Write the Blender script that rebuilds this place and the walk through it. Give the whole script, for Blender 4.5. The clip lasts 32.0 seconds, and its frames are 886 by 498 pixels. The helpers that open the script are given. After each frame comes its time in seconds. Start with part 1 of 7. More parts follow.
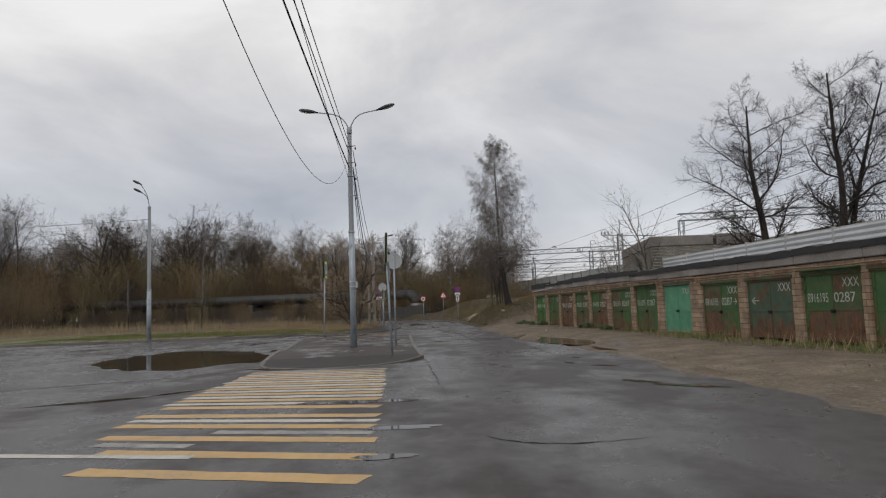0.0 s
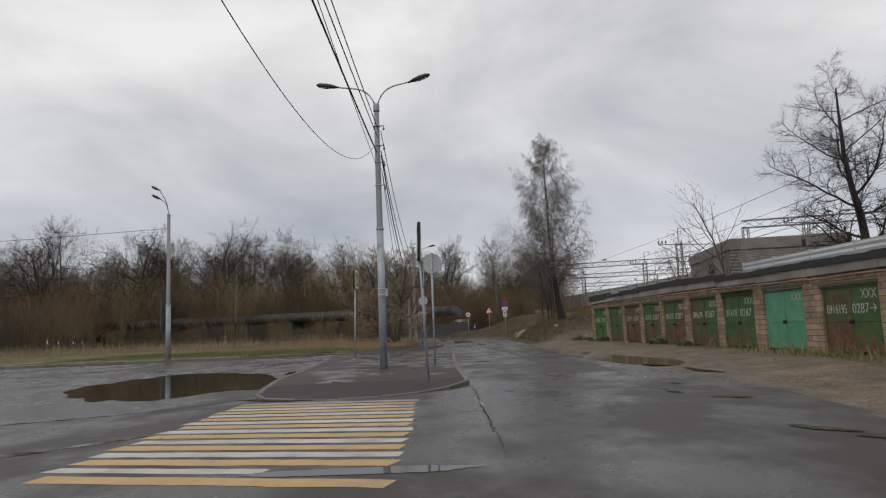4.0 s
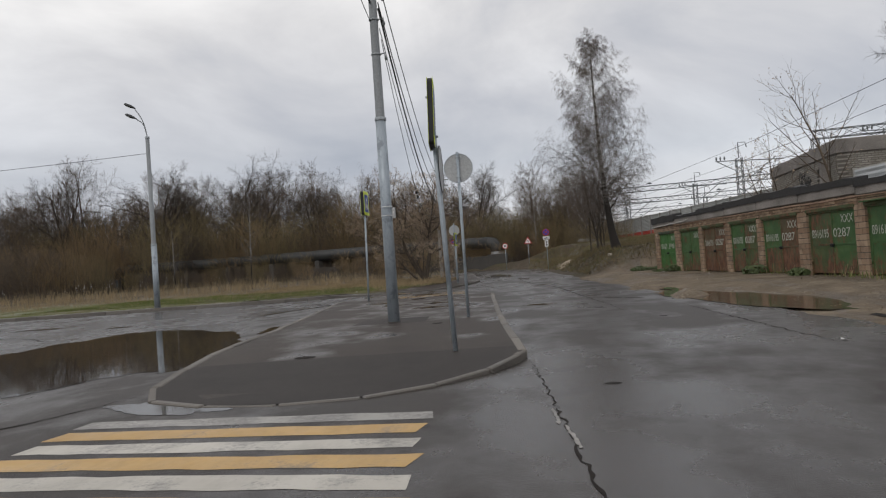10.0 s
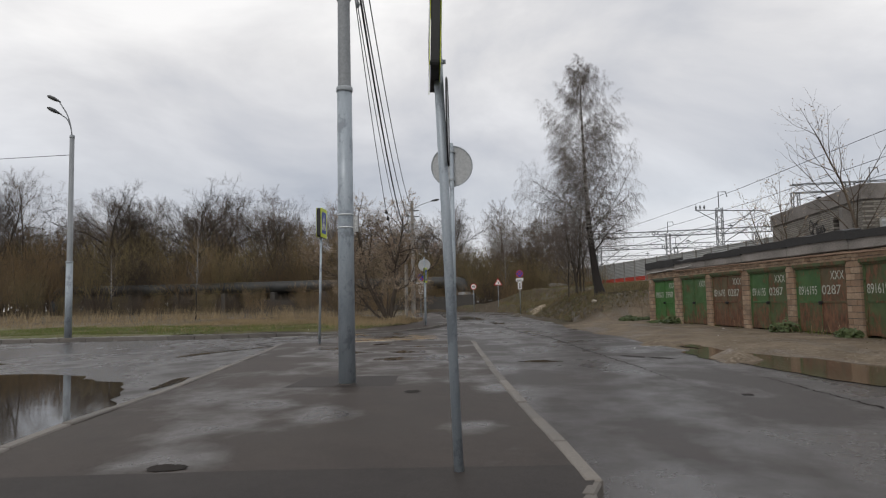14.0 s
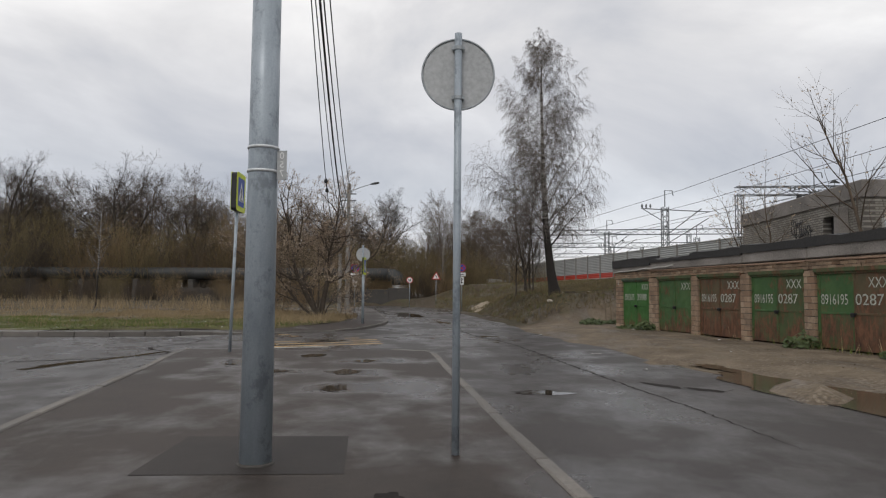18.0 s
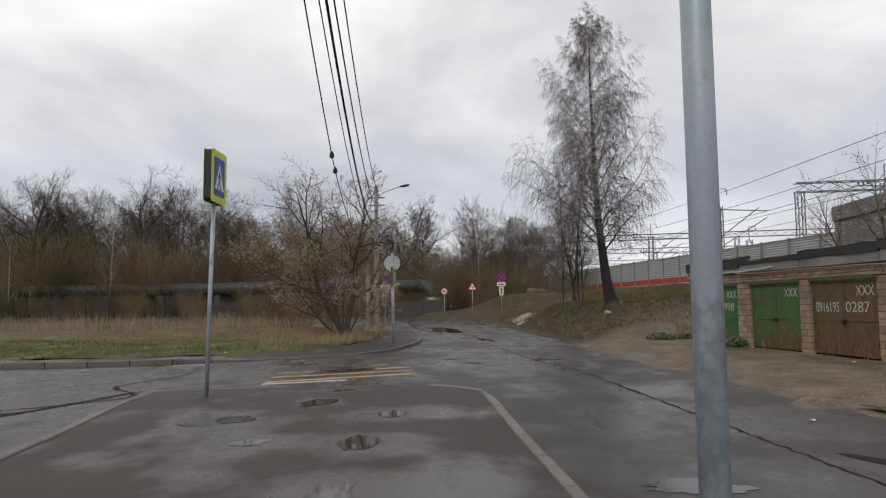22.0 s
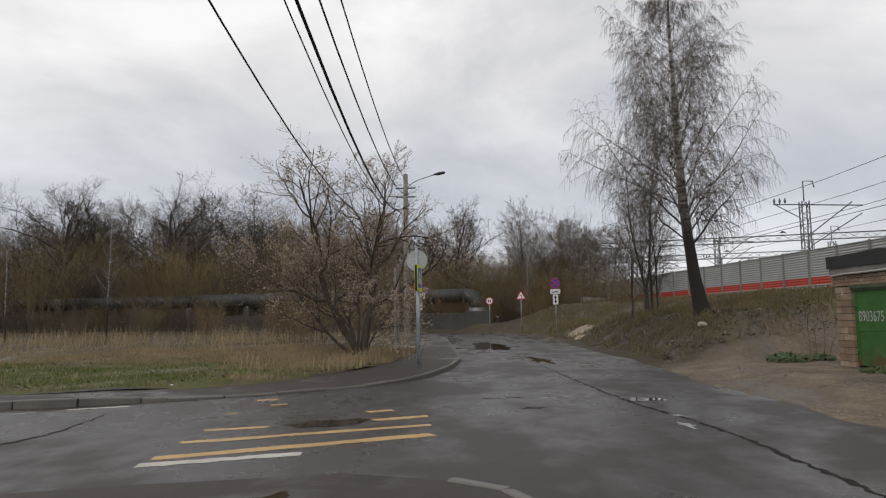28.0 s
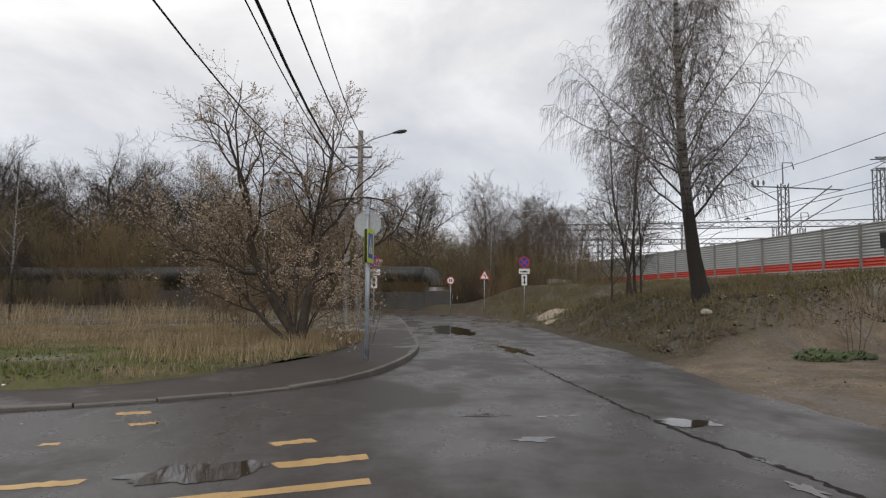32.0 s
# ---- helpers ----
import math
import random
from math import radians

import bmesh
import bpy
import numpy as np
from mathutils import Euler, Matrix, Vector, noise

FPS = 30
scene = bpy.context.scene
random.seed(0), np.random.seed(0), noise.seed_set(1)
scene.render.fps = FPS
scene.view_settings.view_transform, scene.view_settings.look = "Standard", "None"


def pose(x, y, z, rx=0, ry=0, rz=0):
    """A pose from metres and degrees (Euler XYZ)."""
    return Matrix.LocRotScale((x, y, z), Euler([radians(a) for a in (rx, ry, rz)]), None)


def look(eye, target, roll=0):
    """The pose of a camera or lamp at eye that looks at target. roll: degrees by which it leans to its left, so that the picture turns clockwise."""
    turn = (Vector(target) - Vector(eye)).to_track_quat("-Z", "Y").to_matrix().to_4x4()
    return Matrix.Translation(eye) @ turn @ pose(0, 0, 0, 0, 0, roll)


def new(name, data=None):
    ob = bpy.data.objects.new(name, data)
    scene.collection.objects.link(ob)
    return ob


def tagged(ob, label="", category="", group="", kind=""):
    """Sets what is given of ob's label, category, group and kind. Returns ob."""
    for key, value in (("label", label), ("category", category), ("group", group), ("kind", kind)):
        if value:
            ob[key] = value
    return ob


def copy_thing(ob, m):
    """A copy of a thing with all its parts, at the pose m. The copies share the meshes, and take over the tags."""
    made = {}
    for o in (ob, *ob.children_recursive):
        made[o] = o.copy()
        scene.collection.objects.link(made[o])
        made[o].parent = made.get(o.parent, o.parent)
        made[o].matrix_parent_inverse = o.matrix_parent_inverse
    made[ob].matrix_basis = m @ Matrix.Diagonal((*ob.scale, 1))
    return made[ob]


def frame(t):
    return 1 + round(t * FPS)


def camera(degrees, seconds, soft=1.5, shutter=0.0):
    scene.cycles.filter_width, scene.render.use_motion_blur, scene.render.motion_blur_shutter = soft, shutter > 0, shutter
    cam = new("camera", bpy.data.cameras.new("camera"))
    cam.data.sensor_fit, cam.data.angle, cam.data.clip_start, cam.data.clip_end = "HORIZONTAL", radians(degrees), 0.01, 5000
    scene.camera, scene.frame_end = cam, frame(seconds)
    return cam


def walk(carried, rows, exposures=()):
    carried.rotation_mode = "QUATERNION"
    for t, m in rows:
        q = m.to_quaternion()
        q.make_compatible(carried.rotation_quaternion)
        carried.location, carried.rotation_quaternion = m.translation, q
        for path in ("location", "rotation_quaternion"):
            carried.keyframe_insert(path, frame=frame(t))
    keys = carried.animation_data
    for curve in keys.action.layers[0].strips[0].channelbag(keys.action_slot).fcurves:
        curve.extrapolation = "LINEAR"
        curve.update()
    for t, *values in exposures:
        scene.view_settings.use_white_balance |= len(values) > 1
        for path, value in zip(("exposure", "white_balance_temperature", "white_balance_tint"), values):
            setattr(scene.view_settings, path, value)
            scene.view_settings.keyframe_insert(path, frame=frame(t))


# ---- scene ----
cam = camera(65.3, 32.0, 1.2)
PATH = [
    (0, (1.152, 1.437, 1.347), (1.084, 3.428, 1.522), -1.9),
    (0.5, (0.895, 2.199, 1.351), (0.885, 4.192, 1.511), 0.7),
    (1, (0.824, 2.62, 1.306), (0.669, 4.608, 1.463), -2.3),
    (1.5, (0.76, 3.189, 1.294), (0.663, 5.179, 1.472), -1.8),
    (2, (0.794, 3.611, 1.238), (0.635, 5.589, 1.484), -1.6),
    (2.5, (0.815, 4.178, 1.26), (0.676, 6.163, 1.456), -1.9),
    (3, (0.803, 4.83, 1.23), (0.635, 6.81, 1.449), -2.4),
    (3.5, (0.803, 5.361, 1.228), (0.596, 7.334, 1.483), -2.0),
    (4, (0.868, 5.877, 1.205), (0.675, 7.854, 1.435), -2.3),
    (4.5, (0.785, 6.467, 1.186), (0.474, 8.435, 1.362), -2.0),
    (6.5, (0.693, 8.374, 1.22), (0.411, 10.342, 1.432), -2.5),
    (7, (0.604, 9.051, 1.256), (0.333, 11.022, 1.463), -2.5),
    (7.5, (0.555, 9.673, 1.261), (0.248, 11.637, 1.488), -1.2),
    (8, (0.483, 10.144, 1.235), (0.226, 12.118, 1.436), -2.5),
    (8.5, (0.471, 10.772, 1.267), (0.207, 12.738, 1.526), -2.7),
    (9, (0.362, 11.321, 1.239), (0.235, 13.305, 1.455), -2.9),
    (9.5, (0.315, 11.832, 1.239), (0.044, 13.808, 1.379), -2.8),
    (10, (0.215, 12.33, 1.232), (-0.087, 14.306, 1.277), -4.0),
    (10.5, (0.098, 12.846, 1.249), (-0.391, 14.786, 1.255), -2.9),
    (11, (-0.028, 13.294, 1.248), (-0.463, 15.245, 1.297), -0.8),
    (11.5, (-0.137, 13.84, 1.224), (-0.525, 15.8, 1.306), -0.2),
    (12, (-0.241, 14.333, 1.231), (-0.557, 16.306, 1.313), 0.8),
    (12.5, (-0.316, 14.85, 1.222), (-0.625, 16.819, 1.381), 0.3),
    (13, (-0.45, 15.361, 1.218), (-0.748, 17.331, 1.393), -0.0),
    (13.5, (-0.564, 15.952, 1.226), (-0.793, 17.933, 1.38), -0.7),
    (15.5, (-1.094, 17.905, 1.248), (-1.258, 19.892, 1.402), -1.5),
    (16, (-1.206, 18.437, 1.266), (-1.414, 20.421, 1.418), -0.8),
    (16.5, (-1.314, 18.951, 1.283), (-1.455, 20.942, 1.411), -1.7),
    (17, (-1.448, 19.61, 1.277), (-1.601, 21.596, 1.449), -1.1),
    (17.5, (-1.562, 20.211, 1.322), (-1.616, 22.203, 1.486), -0.6),
    (18, (-1.6, 20.675, 1.385), (-1.591, 22.671, 1.517), 0.5),
    (18.5, (-1.653, 21.181, 1.416), (-1.659, 23.178, 1.524), -0.4),
    (19, (-1.669, 21.72, 1.431), (-1.696, 23.717, 1.539), 0.2),
    (19.5, (-1.693, 22.137, 1.506), (-1.688, 24.132, 1.657), -0.7),
    (20, (-1.713, 22.707, 1.511), (-1.751, 24.701, 1.655), -0.8),
    (20.5, (-1.763, 23.176, 1.511), (-1.786, 25.168, 1.688), -0.6),
    (21, (-1.79, 23.698, 1.504), (-1.832, 25.688, 1.699), -1.5),
    (21.5, (-1.837, 24.162, 1.497), (-1.894, 26.152, 1.681), -0.5),
    (22, (-1.915, 24.732, 1.49), (-1.999, 26.724, 1.653), -0.6),
    (22.5, (-1.982, 25.234, 1.5), (-2.117, 27.226, 1.625), -0.1),
    (23, (-2.005, 25.836, 1.507), (-2.048, 27.827, 1.684), -0.6),
    (23.5, (-2.058, 26.36, 1.527), (-2.139, 28.354, 1.66), 0.1),
    (24, (-2.114, 26.895, 1.5), (-2.129, 28.893, 1.603), 0.7),
    (24.5, (-2.083, 27.395, 1.499), (-2.192, 29.388, 1.623), 0.9),
    (25, (-2.117, 27.876, 1.539), (-2.207, 29.869, 1.689), 0.1),
    (25.5, (-2.025, 28.372, 1.521), (-2.231, 30.353, 1.698), -1.1),
    (27.5, (-2.12, 30.484, 1.475), (-2.329, 32.459, 1.718), -1.1),
    (28, (-2.06, 31.079, 1.471), (-2.276, 33.058, 1.669), -0.9),
    (28.5, (-2.024, 31.532, 1.448), (-2.211, 33.513, 1.651), -1.1),
    (29, (-2.018, 32.073, 1.443), (-2.213, 34.055, 1.634), -1.2),
    (29.5, (-2.098, 32.559, 1.44), (-2.322, 34.541, 1.577), -1.7),
    (30, (-2.139, 33.052, 1.429), (-2.392, 35.031, 1.576), -1.3),
    (30.5, (-2.123, 33.677, 1.443), (-2.23, 35.667, 1.611), -0.9),
    (31, (-2.233, 34.046, 1.44), (-2.318, 36.038, 1.597), 0.8),
    (31.5, (-2.32, 34.555, 1.474), (-2.301, 36.55, 1.608), -0.7),
    (32, (-2.456, 35.023, 1.472), (-2.556, 37.016, 1.612), 0.4),
]
walk(cam, [(t, look(eye, aim, roll)) for t, eye, aim, roll in PATH], [(0, -0.02), (8, -0.03), (12, 0.15), (17, 0.14), (21, 0.20), (25, 0.19), (28, 0.13), (30, 0.20), (32, 0.28)])

# ---- light ----
SUN_EL, SUN_AZ = 42, 200
world = bpy.data.worlds.new("overcast_sky")
scene.world = world
world.use_nodes = True
wt = world.node_tree
wt.nodes.clear()


def wn(kind, **values):
    n = wt.nodes.new(kind)
    for k, v in values.items():
        if k in n.inputs:
            n.inputs[k].default_value = v
    return n


sky = wn("ShaderNodeTexSky")
sky.sky_type, sky.sun_disc = "NISHITA", False
sky.sun_elevation, sky.sun_rotation = radians(SUN_EL), radians(SUN_AZ)
coord = wn("ShaderNodeTexCoord")
squash = wn("ShaderNodeMapping")
squash.inputs["Scale"].default_value = (1.0, 1.0, 1.9)
squash.inputs["Location"].default_value = (0.35, 0.2, 0.0)
big = wn("ShaderNodeTexNoise", Scale=2.2, Detail=7.0, Roughness=0.55, Distortion=0.35)
ramp = wn("ShaderNodeValToRGB")
ramp.color_ramp.elements[0].position, ramp.color_ramp.elements[0].color = 0.31, (0.500, 0.510, 0.545, 1)
ramp.color_ramp.elements[1].position, ramp.color_ramp.elements[1].color = 0.65, (0.890, 0.876, 0.866, 1)
mid = ramp.color_ramp.elements.new(0.48)
mid.color = (0.680, 0.672, 0.678, 1)
scale_sky = wn("ShaderNodeMixRGB")
scale_sky.blend_type = "MULTIPLY"
scale_sky.inputs[0].default_value = 1.0
scale_sky.inputs[2].default_value = (0.09, 0.09, 0.09, 1)
blend = wn("ShaderNodeMixRGB")
blend.inputs[0].default_value = 0.93
height = wn("ShaderNodeSeparateXYZ")
band = wn("ShaderNodeValToRGB")
for pos, col in ((0.06, (0.93, 0.945, 0.98, 1)), (0.14, (0.80, 0.84, 0.90, 1)), (0.22, (0.88, 0.90, 0.94, 1)), (0.34, (1.05, 1.05, 1.05, 1))):
    band.color_ramp.elements.new(pos).color = col
band.color_ramp.elements[0].color = (1.08, 1.06, 1.03, 1)
band.color_ramp.elements[-1].color = (1.02, 1.02, 1.03, 1)
layered = wn("ShaderNodeMixRGB")
layered.blend_type = "MULTIPLY"
layered.inputs[0].default_value = 1.0
back = wn("ShaderNodeBackground")
back.inputs["Strength"].default_value = 1.0
wout = wn("ShaderNodeOutputWorld")
for a, b in ((coord.outputs["Generated"], squash.inputs["Vector"]), (squash.outputs["Vector"], big.inputs["Vector"]),
             (big.outputs["Fac"], ramp.inputs["Fac"]), (sky.outputs["Color"], scale_sky.inputs[1]), (scale_sky.outputs[0], blend.inputs[1]),
             (coord.outputs["Generated"], height.inputs[0]), (height.outputs["Z"], band.inputs["Fac"]), (ramp.outputs["Color"], layered.inputs[1]), (band.outputs["Color"], layered.inputs[2]), (layered.outputs[0], blend.inputs[2]), (blend.outputs[0], back.inputs["Color"]), (back.outputs[0], wout.inputs["Surface"])):
    wt.links.new(a, b)
sun_data = bpy.data.lights.new("sun", "SUN")
sun_data.energy, sun_data.angle, sun_data.color = 0.6, radians(25), (1.0, 0.96, 0.9)
sun = new("sun", sun_data)
sun.matrix_world = look((0, 0, 60), (0 + 40 * math.sin(radians(SUN_AZ)) * -1, 40 * math.cos(radians(SUN_AZ)) * -1, 60 - 40 * math.tan(radians(SUN_EL))))


# ---- materials ----
class Nodes:
    def __init__(self, name):
        self.m = bpy.data.materials.new(name)
        self.m.use_nodes = True
        self.t = self.m.node_tree
        self.bsdf = self.t.nodes["Principled BSDF"]

    def n(self, kind, **values):
        node = self.t.nodes.new(kind)
        for k, v in values.items():
            node.inputs[k].default_value = v
        return node

    def l(self, a, b):
        self.t.links.new(a, b)

    def coords(self, local=False):
        if local:
            return self.n("ShaderNodeTexCoord").outputs["Object"]
        return self.n("ShaderNodeNewGeometry").outputs["Position"]

    def noise(self, vec, scale, detail=4.0, rough=0.55, stretch=None, off=0.0):
        if stretch or off:
            mp = self.n("ShaderNodeMapping")
            mp.inputs["Scale"].default_value = stretch or (1, 1, 1)
            mp.inputs["Location"].default_value = (off, off * 0.7, off * 1.3)
            self.l(vec, mp.inputs["Vector"])
            vec = mp.outputs["Vector"]
        t = self.n("ShaderNodeTexNoise", Scale=scale, Detail=detail, Roughness=rough)
        self.l(vec, t.inputs["Vector"])
        return t.outputs["Fac"]

    def ramp(self, fac, stops):
        r = self.n("ShaderNodeValToRGB")
        e = r.color_ramp.elements
        e[0].position, e[0].color = stops[0][0], (*stops[0][1], 1)
        e[1].position, e[1].color = stops[-1][0], (*stops[-1][1], 1)
        for p, c in stops[1:-1]:
            e.new(p).color = (*c, 1)
        self.l(fac, r.inputs["Fac"])
        return r.outputs["Color"]

    def mix(self, fac, a, b, mode="MIX"):
        m = self.n("ShaderNodeMixRGB")
        m.blend_type = mode
        for sock, v in zip(m.inputs, (fac, a, b)):
            if isinstance(v, (int, float)):
                sock.default_value = v
            elif isinstance(v, tuple):
                sock.default_value = (*v, 1)
            else:
                self.l(v, sock)
        return m.outputs[0]

    def grey(self, fac, lo, hi, a=0.0, b=1.0):
        m = self.n("ShaderNodeMapRange")
        for k, v in (("From Min", lo), ("From Max", hi), ("To Min", a), ("To Max", b)):
            m.inputs[k].default_value = v
        self.l(fac, m.inputs["Value"])
        return m.outputs[0]

    def bump(self, height, strength, dist=0.01):
        b = self.n("ShaderNodeBump", Strength=strength, Distance=dist)
        self.l(height, b.inputs["Height"])
        self.l(b.outputs["Normal"], self.bsdf.inputs["Normal"])

    def set(self, color=None, rough=None, metal=None, spec=None):
        for key, v in (("Base Color", color), ("Roughness", rough), ("Metallic", metal), ("Specular IOR Level", spec)):
            if v is None:
                continue
            if isinstance(v, (int, float)):
                self.bsdf.inputs[key].default_value = v
            elif isinstance(v, tuple):
                self.bsdf.inputs[key].default_value = (*v, 1)
            else:
                self.l(v, self.bsdf.inputs[key])
        return self.m


def plain(name, dark, light, scale=3.0, fine=40.0, rough=(0.6, 0.85), metal=0.0, bump=0.2, local=True, spec=None, vary=0.0):
    """A surface that varies between two colours at two scales, with a fine relief."""
    k = Nodes(name)
    v = k.coords(local)
    a, b = k.noise(v, scale, 5), k.noise(v, fine, 3)
    col = k.ramp(a, [(0.3, dark), (0.7, light)])
    col = k.mix(0.35, col, k.ramp(b, [(0.3, tuple(c * 0.7 for c in dark)), (0.7, tuple(min(1, c * 1.2) for c in light))]))
    if vary:
        rnd = k.n("ShaderNodeObjectInfo").outputs["Random"]
        col = k.mix(1.0, col, k.ramp(rnd, [(0.0, (1 - vary,) * 3), (1.0, (1.0, 1.0, 1.0))]), "MULTIPLY")
    k.bump(b, bump)
    return k.set(col, k.grey(a, 0.3, 0.7, *rough), metal, spec)


def asphalt_mat(name, lo, hi, wet=(0.12, 0.6), amount=0.5, spots=()):
    """Old asphalt, damp all over, with a film of water in broad patches."""
    k = Nodes(name)
    v = k.coords()
    patch = k.noise(v, 0.24, 4, 0.55, (1.3, 0.38, 1.0))
    film = k.noise(v, 0.62, 6, 0.62, (1.0, 0.7, 1.0), 3.0)
    stain = k.noise(v, 1.7, 6, 0.7, None, 9.0)
    grit = k.n("ShaderNodeTexVoronoi", Scale=95.0)
    k.l(v, grit.inputs["Vector"])
    fine = k.noise(v, 45, 4, 0.75)
    dampness = k.mix(0.55, patch, film)
    place = k.n("ShaderNodeSeparateXYZ")
    k.l(v, place.inputs[0])
    pool = k.n("ShaderNodeMath")
    pool.operation = "ADD"
    k.l(dampness, pool.inputs[0])
    k.l(k.grey(place.outputs["X"], -5.5, -9.5, 0.0, 0.07), pool.inputs[1])
    level = pool.outputs[0]
    # water seeps out round the puddles
    for x, y, reach in spots:
        gap = k.n("ShaderNodeVectorMath")
        gap.operation = "DISTANCE"
        gap.inputs[1].default_value = (x, y, 0.15)
        k.l(v, gap.inputs[0])
        near = k.n("ShaderNodeMath")
        near.operation = "ADD"
        k.l(level, near.inputs[0])
        k.l(k.grey(gap.outputs["Value"], reach * 0.25, reach, 0.11, 0.0), near.inputs[1])
        level = near.outputs[0]
    water = k.grey(level, amount - 0.035, amount + 0.095)
    col = k.ramp(patch, [(0.32, lo), (0.68, hi)])
    col = k.mix(0.45, col, k.ramp(stain, [(0.32, tuple(c * 0.6 for c in lo)), (0.68, tuple(c * 1.15 for c in hi))]))
    col = k.mix(0.4, col, k.ramp(grit.outputs["Distance"], [(0.0, tuple(c * 2.2 for c in hi)), (0.45, tuple(c * 0.55 for c in lo))]))
    col = k.mix(k.grey(water, 0.0, 1.0, 0.0, 0.35), col, tuple(c * 0.6 for c in lo))
    rough = k.grey(water, 0.0, 1.0, wet[1], wet[0])
    k.bump(k.mix(0.6, grit.outputs["Distance"], fine), 0.40, 0.007)
    return k.set(col, rough, 0.0, k.grey(water, 0.0, 1.0, 0.20, 0.55))


ASPHALT = asphalt_mat("wet_asphalt", (0.039, 0.033, 0.030), (0.068, 0.058, 0.052), (0.20, 0.50), 0.48)
ASPHALT_WALK = asphalt_mat("wet_footway_asphalt", (0.041, 0.033, 0.028), (0.078, 0.062, 0.052), (0.13, 0.60), 0.55,
                           ((-2.94, 29.7, 0.8), (-2.2, 29.9, 0.9), (-3.03, 31.55, 0.9), (-4.13, 31.5, 0.9), (-4.8, 32.85, 1.1), (-4.06, 34.3, 0.8), (-4.0, 36.1, 0.8), (-2.92, 33.3, 0.9), (-1.9, 33.6, 1.0), (-3.1, 21.4, 0.6), (-2.5, 23.3, 0.6), (-3.4, 23.9, 0.5), (-1.1, 22.6, 0.5), (-0.9, 25.2, 0.6)))
ASPHALT_DARK = asphalt_mat("new_dark_asphalt", (0.034, 0.029, 0.027), (0.060, 0.052, 0.047), (0.30, 0.66), 0.68)


def ground_mat():
    k = Nodes("earth_and_dead_grass")
    v = k.coords()
    large, mid, fine = k.noise(v, 0.12, 5, 0.6), k.noise(v, 0.9, 6, 0.65), k.noise(v, 14, 4, 0.7)
    dirt = k.ramp(mid, [(0.3, (0.105, 0.077, 0.050)), (0.5, (0.200, 0.155, 0.107)), (0.72, (0.335, 0.270, 0.195))])
    damp = k.grey(k.noise(v, 0.42, 7, 0.7, (2.2, 0.5, 1.0), 4.0), 0.49, 0.60)
    dirt = k.mix(k.grey(damp, 0.0, 1.0, 0.0, 0.62), dirt, (0.075, 0.058, 0.045))
    stones = k.n("ShaderNodeTexVoronoi", Scale=22.0)
    k.l(v, stones.inputs["Vector"])
    dirt = k.mix(k.grey(k.noise(v, 0.8, 5, 0.7, None, 7.0), 0.42, 0.62, 0.0, 0.55), dirt, k.ramp(stones.outputs["Color"], [(0.25, (0.075, 0.056, 0.038)), (0.6, (0.20, 0.16, 0.115)), (0.9, (0.36, 0.31, 0.25))]))
    leafy = k.n("ShaderNodeTexVoronoi", Scale=16.0)
    k.l(v, leafy.inputs["Vector"])
    litter = k.ramp(mid, [(0.28, (0.024, 0.016, 0.010)), (0.5, (0.060, 0.042, 0.025)), (0.72, (0.105, 0.078, 0.047))])
    litter = k.mix(0.45, litter, k.ramp(leafy.outputs["Color"], [(0.2, (0.022, 0.016, 0.011)), (0.62, (0.085, 0.062, 0.038)), (0.9, (0.20, 0.17, 0.13))]))
    litter = k.mix(k.grey(k.noise(v, 0.4, 5, 0.7, None, 12.0), 0.48, 0.62, 0.0, 0.6), litter, k.ramp(fine, [(0.3, (0.035, 0.038, 0.012)), (0.7, (0.105, 0.100, 0.040))]))
    xyz = k.n("ShaderNodeSeparateXYZ")
    k.l(v, xyz.inputs[0])
    # the trodden strip before the garages and the track past their end stay bare
    slant = k.n("ShaderNodeMath")
    slant.operation = "MULTIPLY_ADD"
    slant.inputs[1].default_value, slant.inputs[2].default_value = -0.75, 1.5
    k.l(xyz.outputs["X"], slant.inputs[0])
    edge = k.n("ShaderNodeMath")
    edge.operation = "ADD"
    k.l(xyz.outputs["Y"], edge.inputs[0])
    k.l(slant.outputs[0], edge.inputs[1])
    wavy = k.n("ShaderNodeMath")
    wavy.operation = "ADD"
    k.l(edge.outputs[0], wavy.inputs[0])
    k.l(k.grey(mid, 0.3, 0.7, -1.2, 1.2), wavy.inputs[1])
    bare = k.grey(wavy.outputs[0], 50.2, 51.8, 1.0, 0.0)
    right = k.grey(xyz.outputs["X"], -3.0, 0.5, 0.0, 1.0)
    m = k.n("ShaderNodeMath")
    m.operation = "MULTIPLY"
    k.l(bare, m.inputs[0])
    k.l(right, m.inputs[1])
    col = k.mix(m.outputs[0], litter, dirt)
    # turf on the corner plot
    plot = k.n("ShaderNodeMath")
    plot.operation = "MULTIPLY"
    k.l(k.grey(xyz.outputs["X"], -6.0, -7.5, 0.0, 1.0), plot.inputs[0])
    k.l(k.grey(xyz.outputs["Y"], 62.0, 52.0, 0.0, 1.0), plot.inputs[1])
    turf = k.n("ShaderNodeMath")
    turf.operation = "MULTIPLY"
    k.l(plot.outputs[0], turf.inputs[0])
    k.l(k.grey(k.noise(v, 0.35, 6, 0.7, (0.5, 1.0, 1.0), 6.0), 0.36, 0.50), turf.inputs[1])
    front = k.n("ShaderNodeMath")
    front.operation = "MULTIPLY"
    k.l(k.grey(xyz.outputs["Y"], 53.5, 50.0, 0.12, 1.0), front.inputs[0])
    k.l(k.grey(xyz.outputs["X"], -7.0, -9.0, 0.25, 1.0), front.inputs[1])
    lush = k.n("ShaderNodeMath")
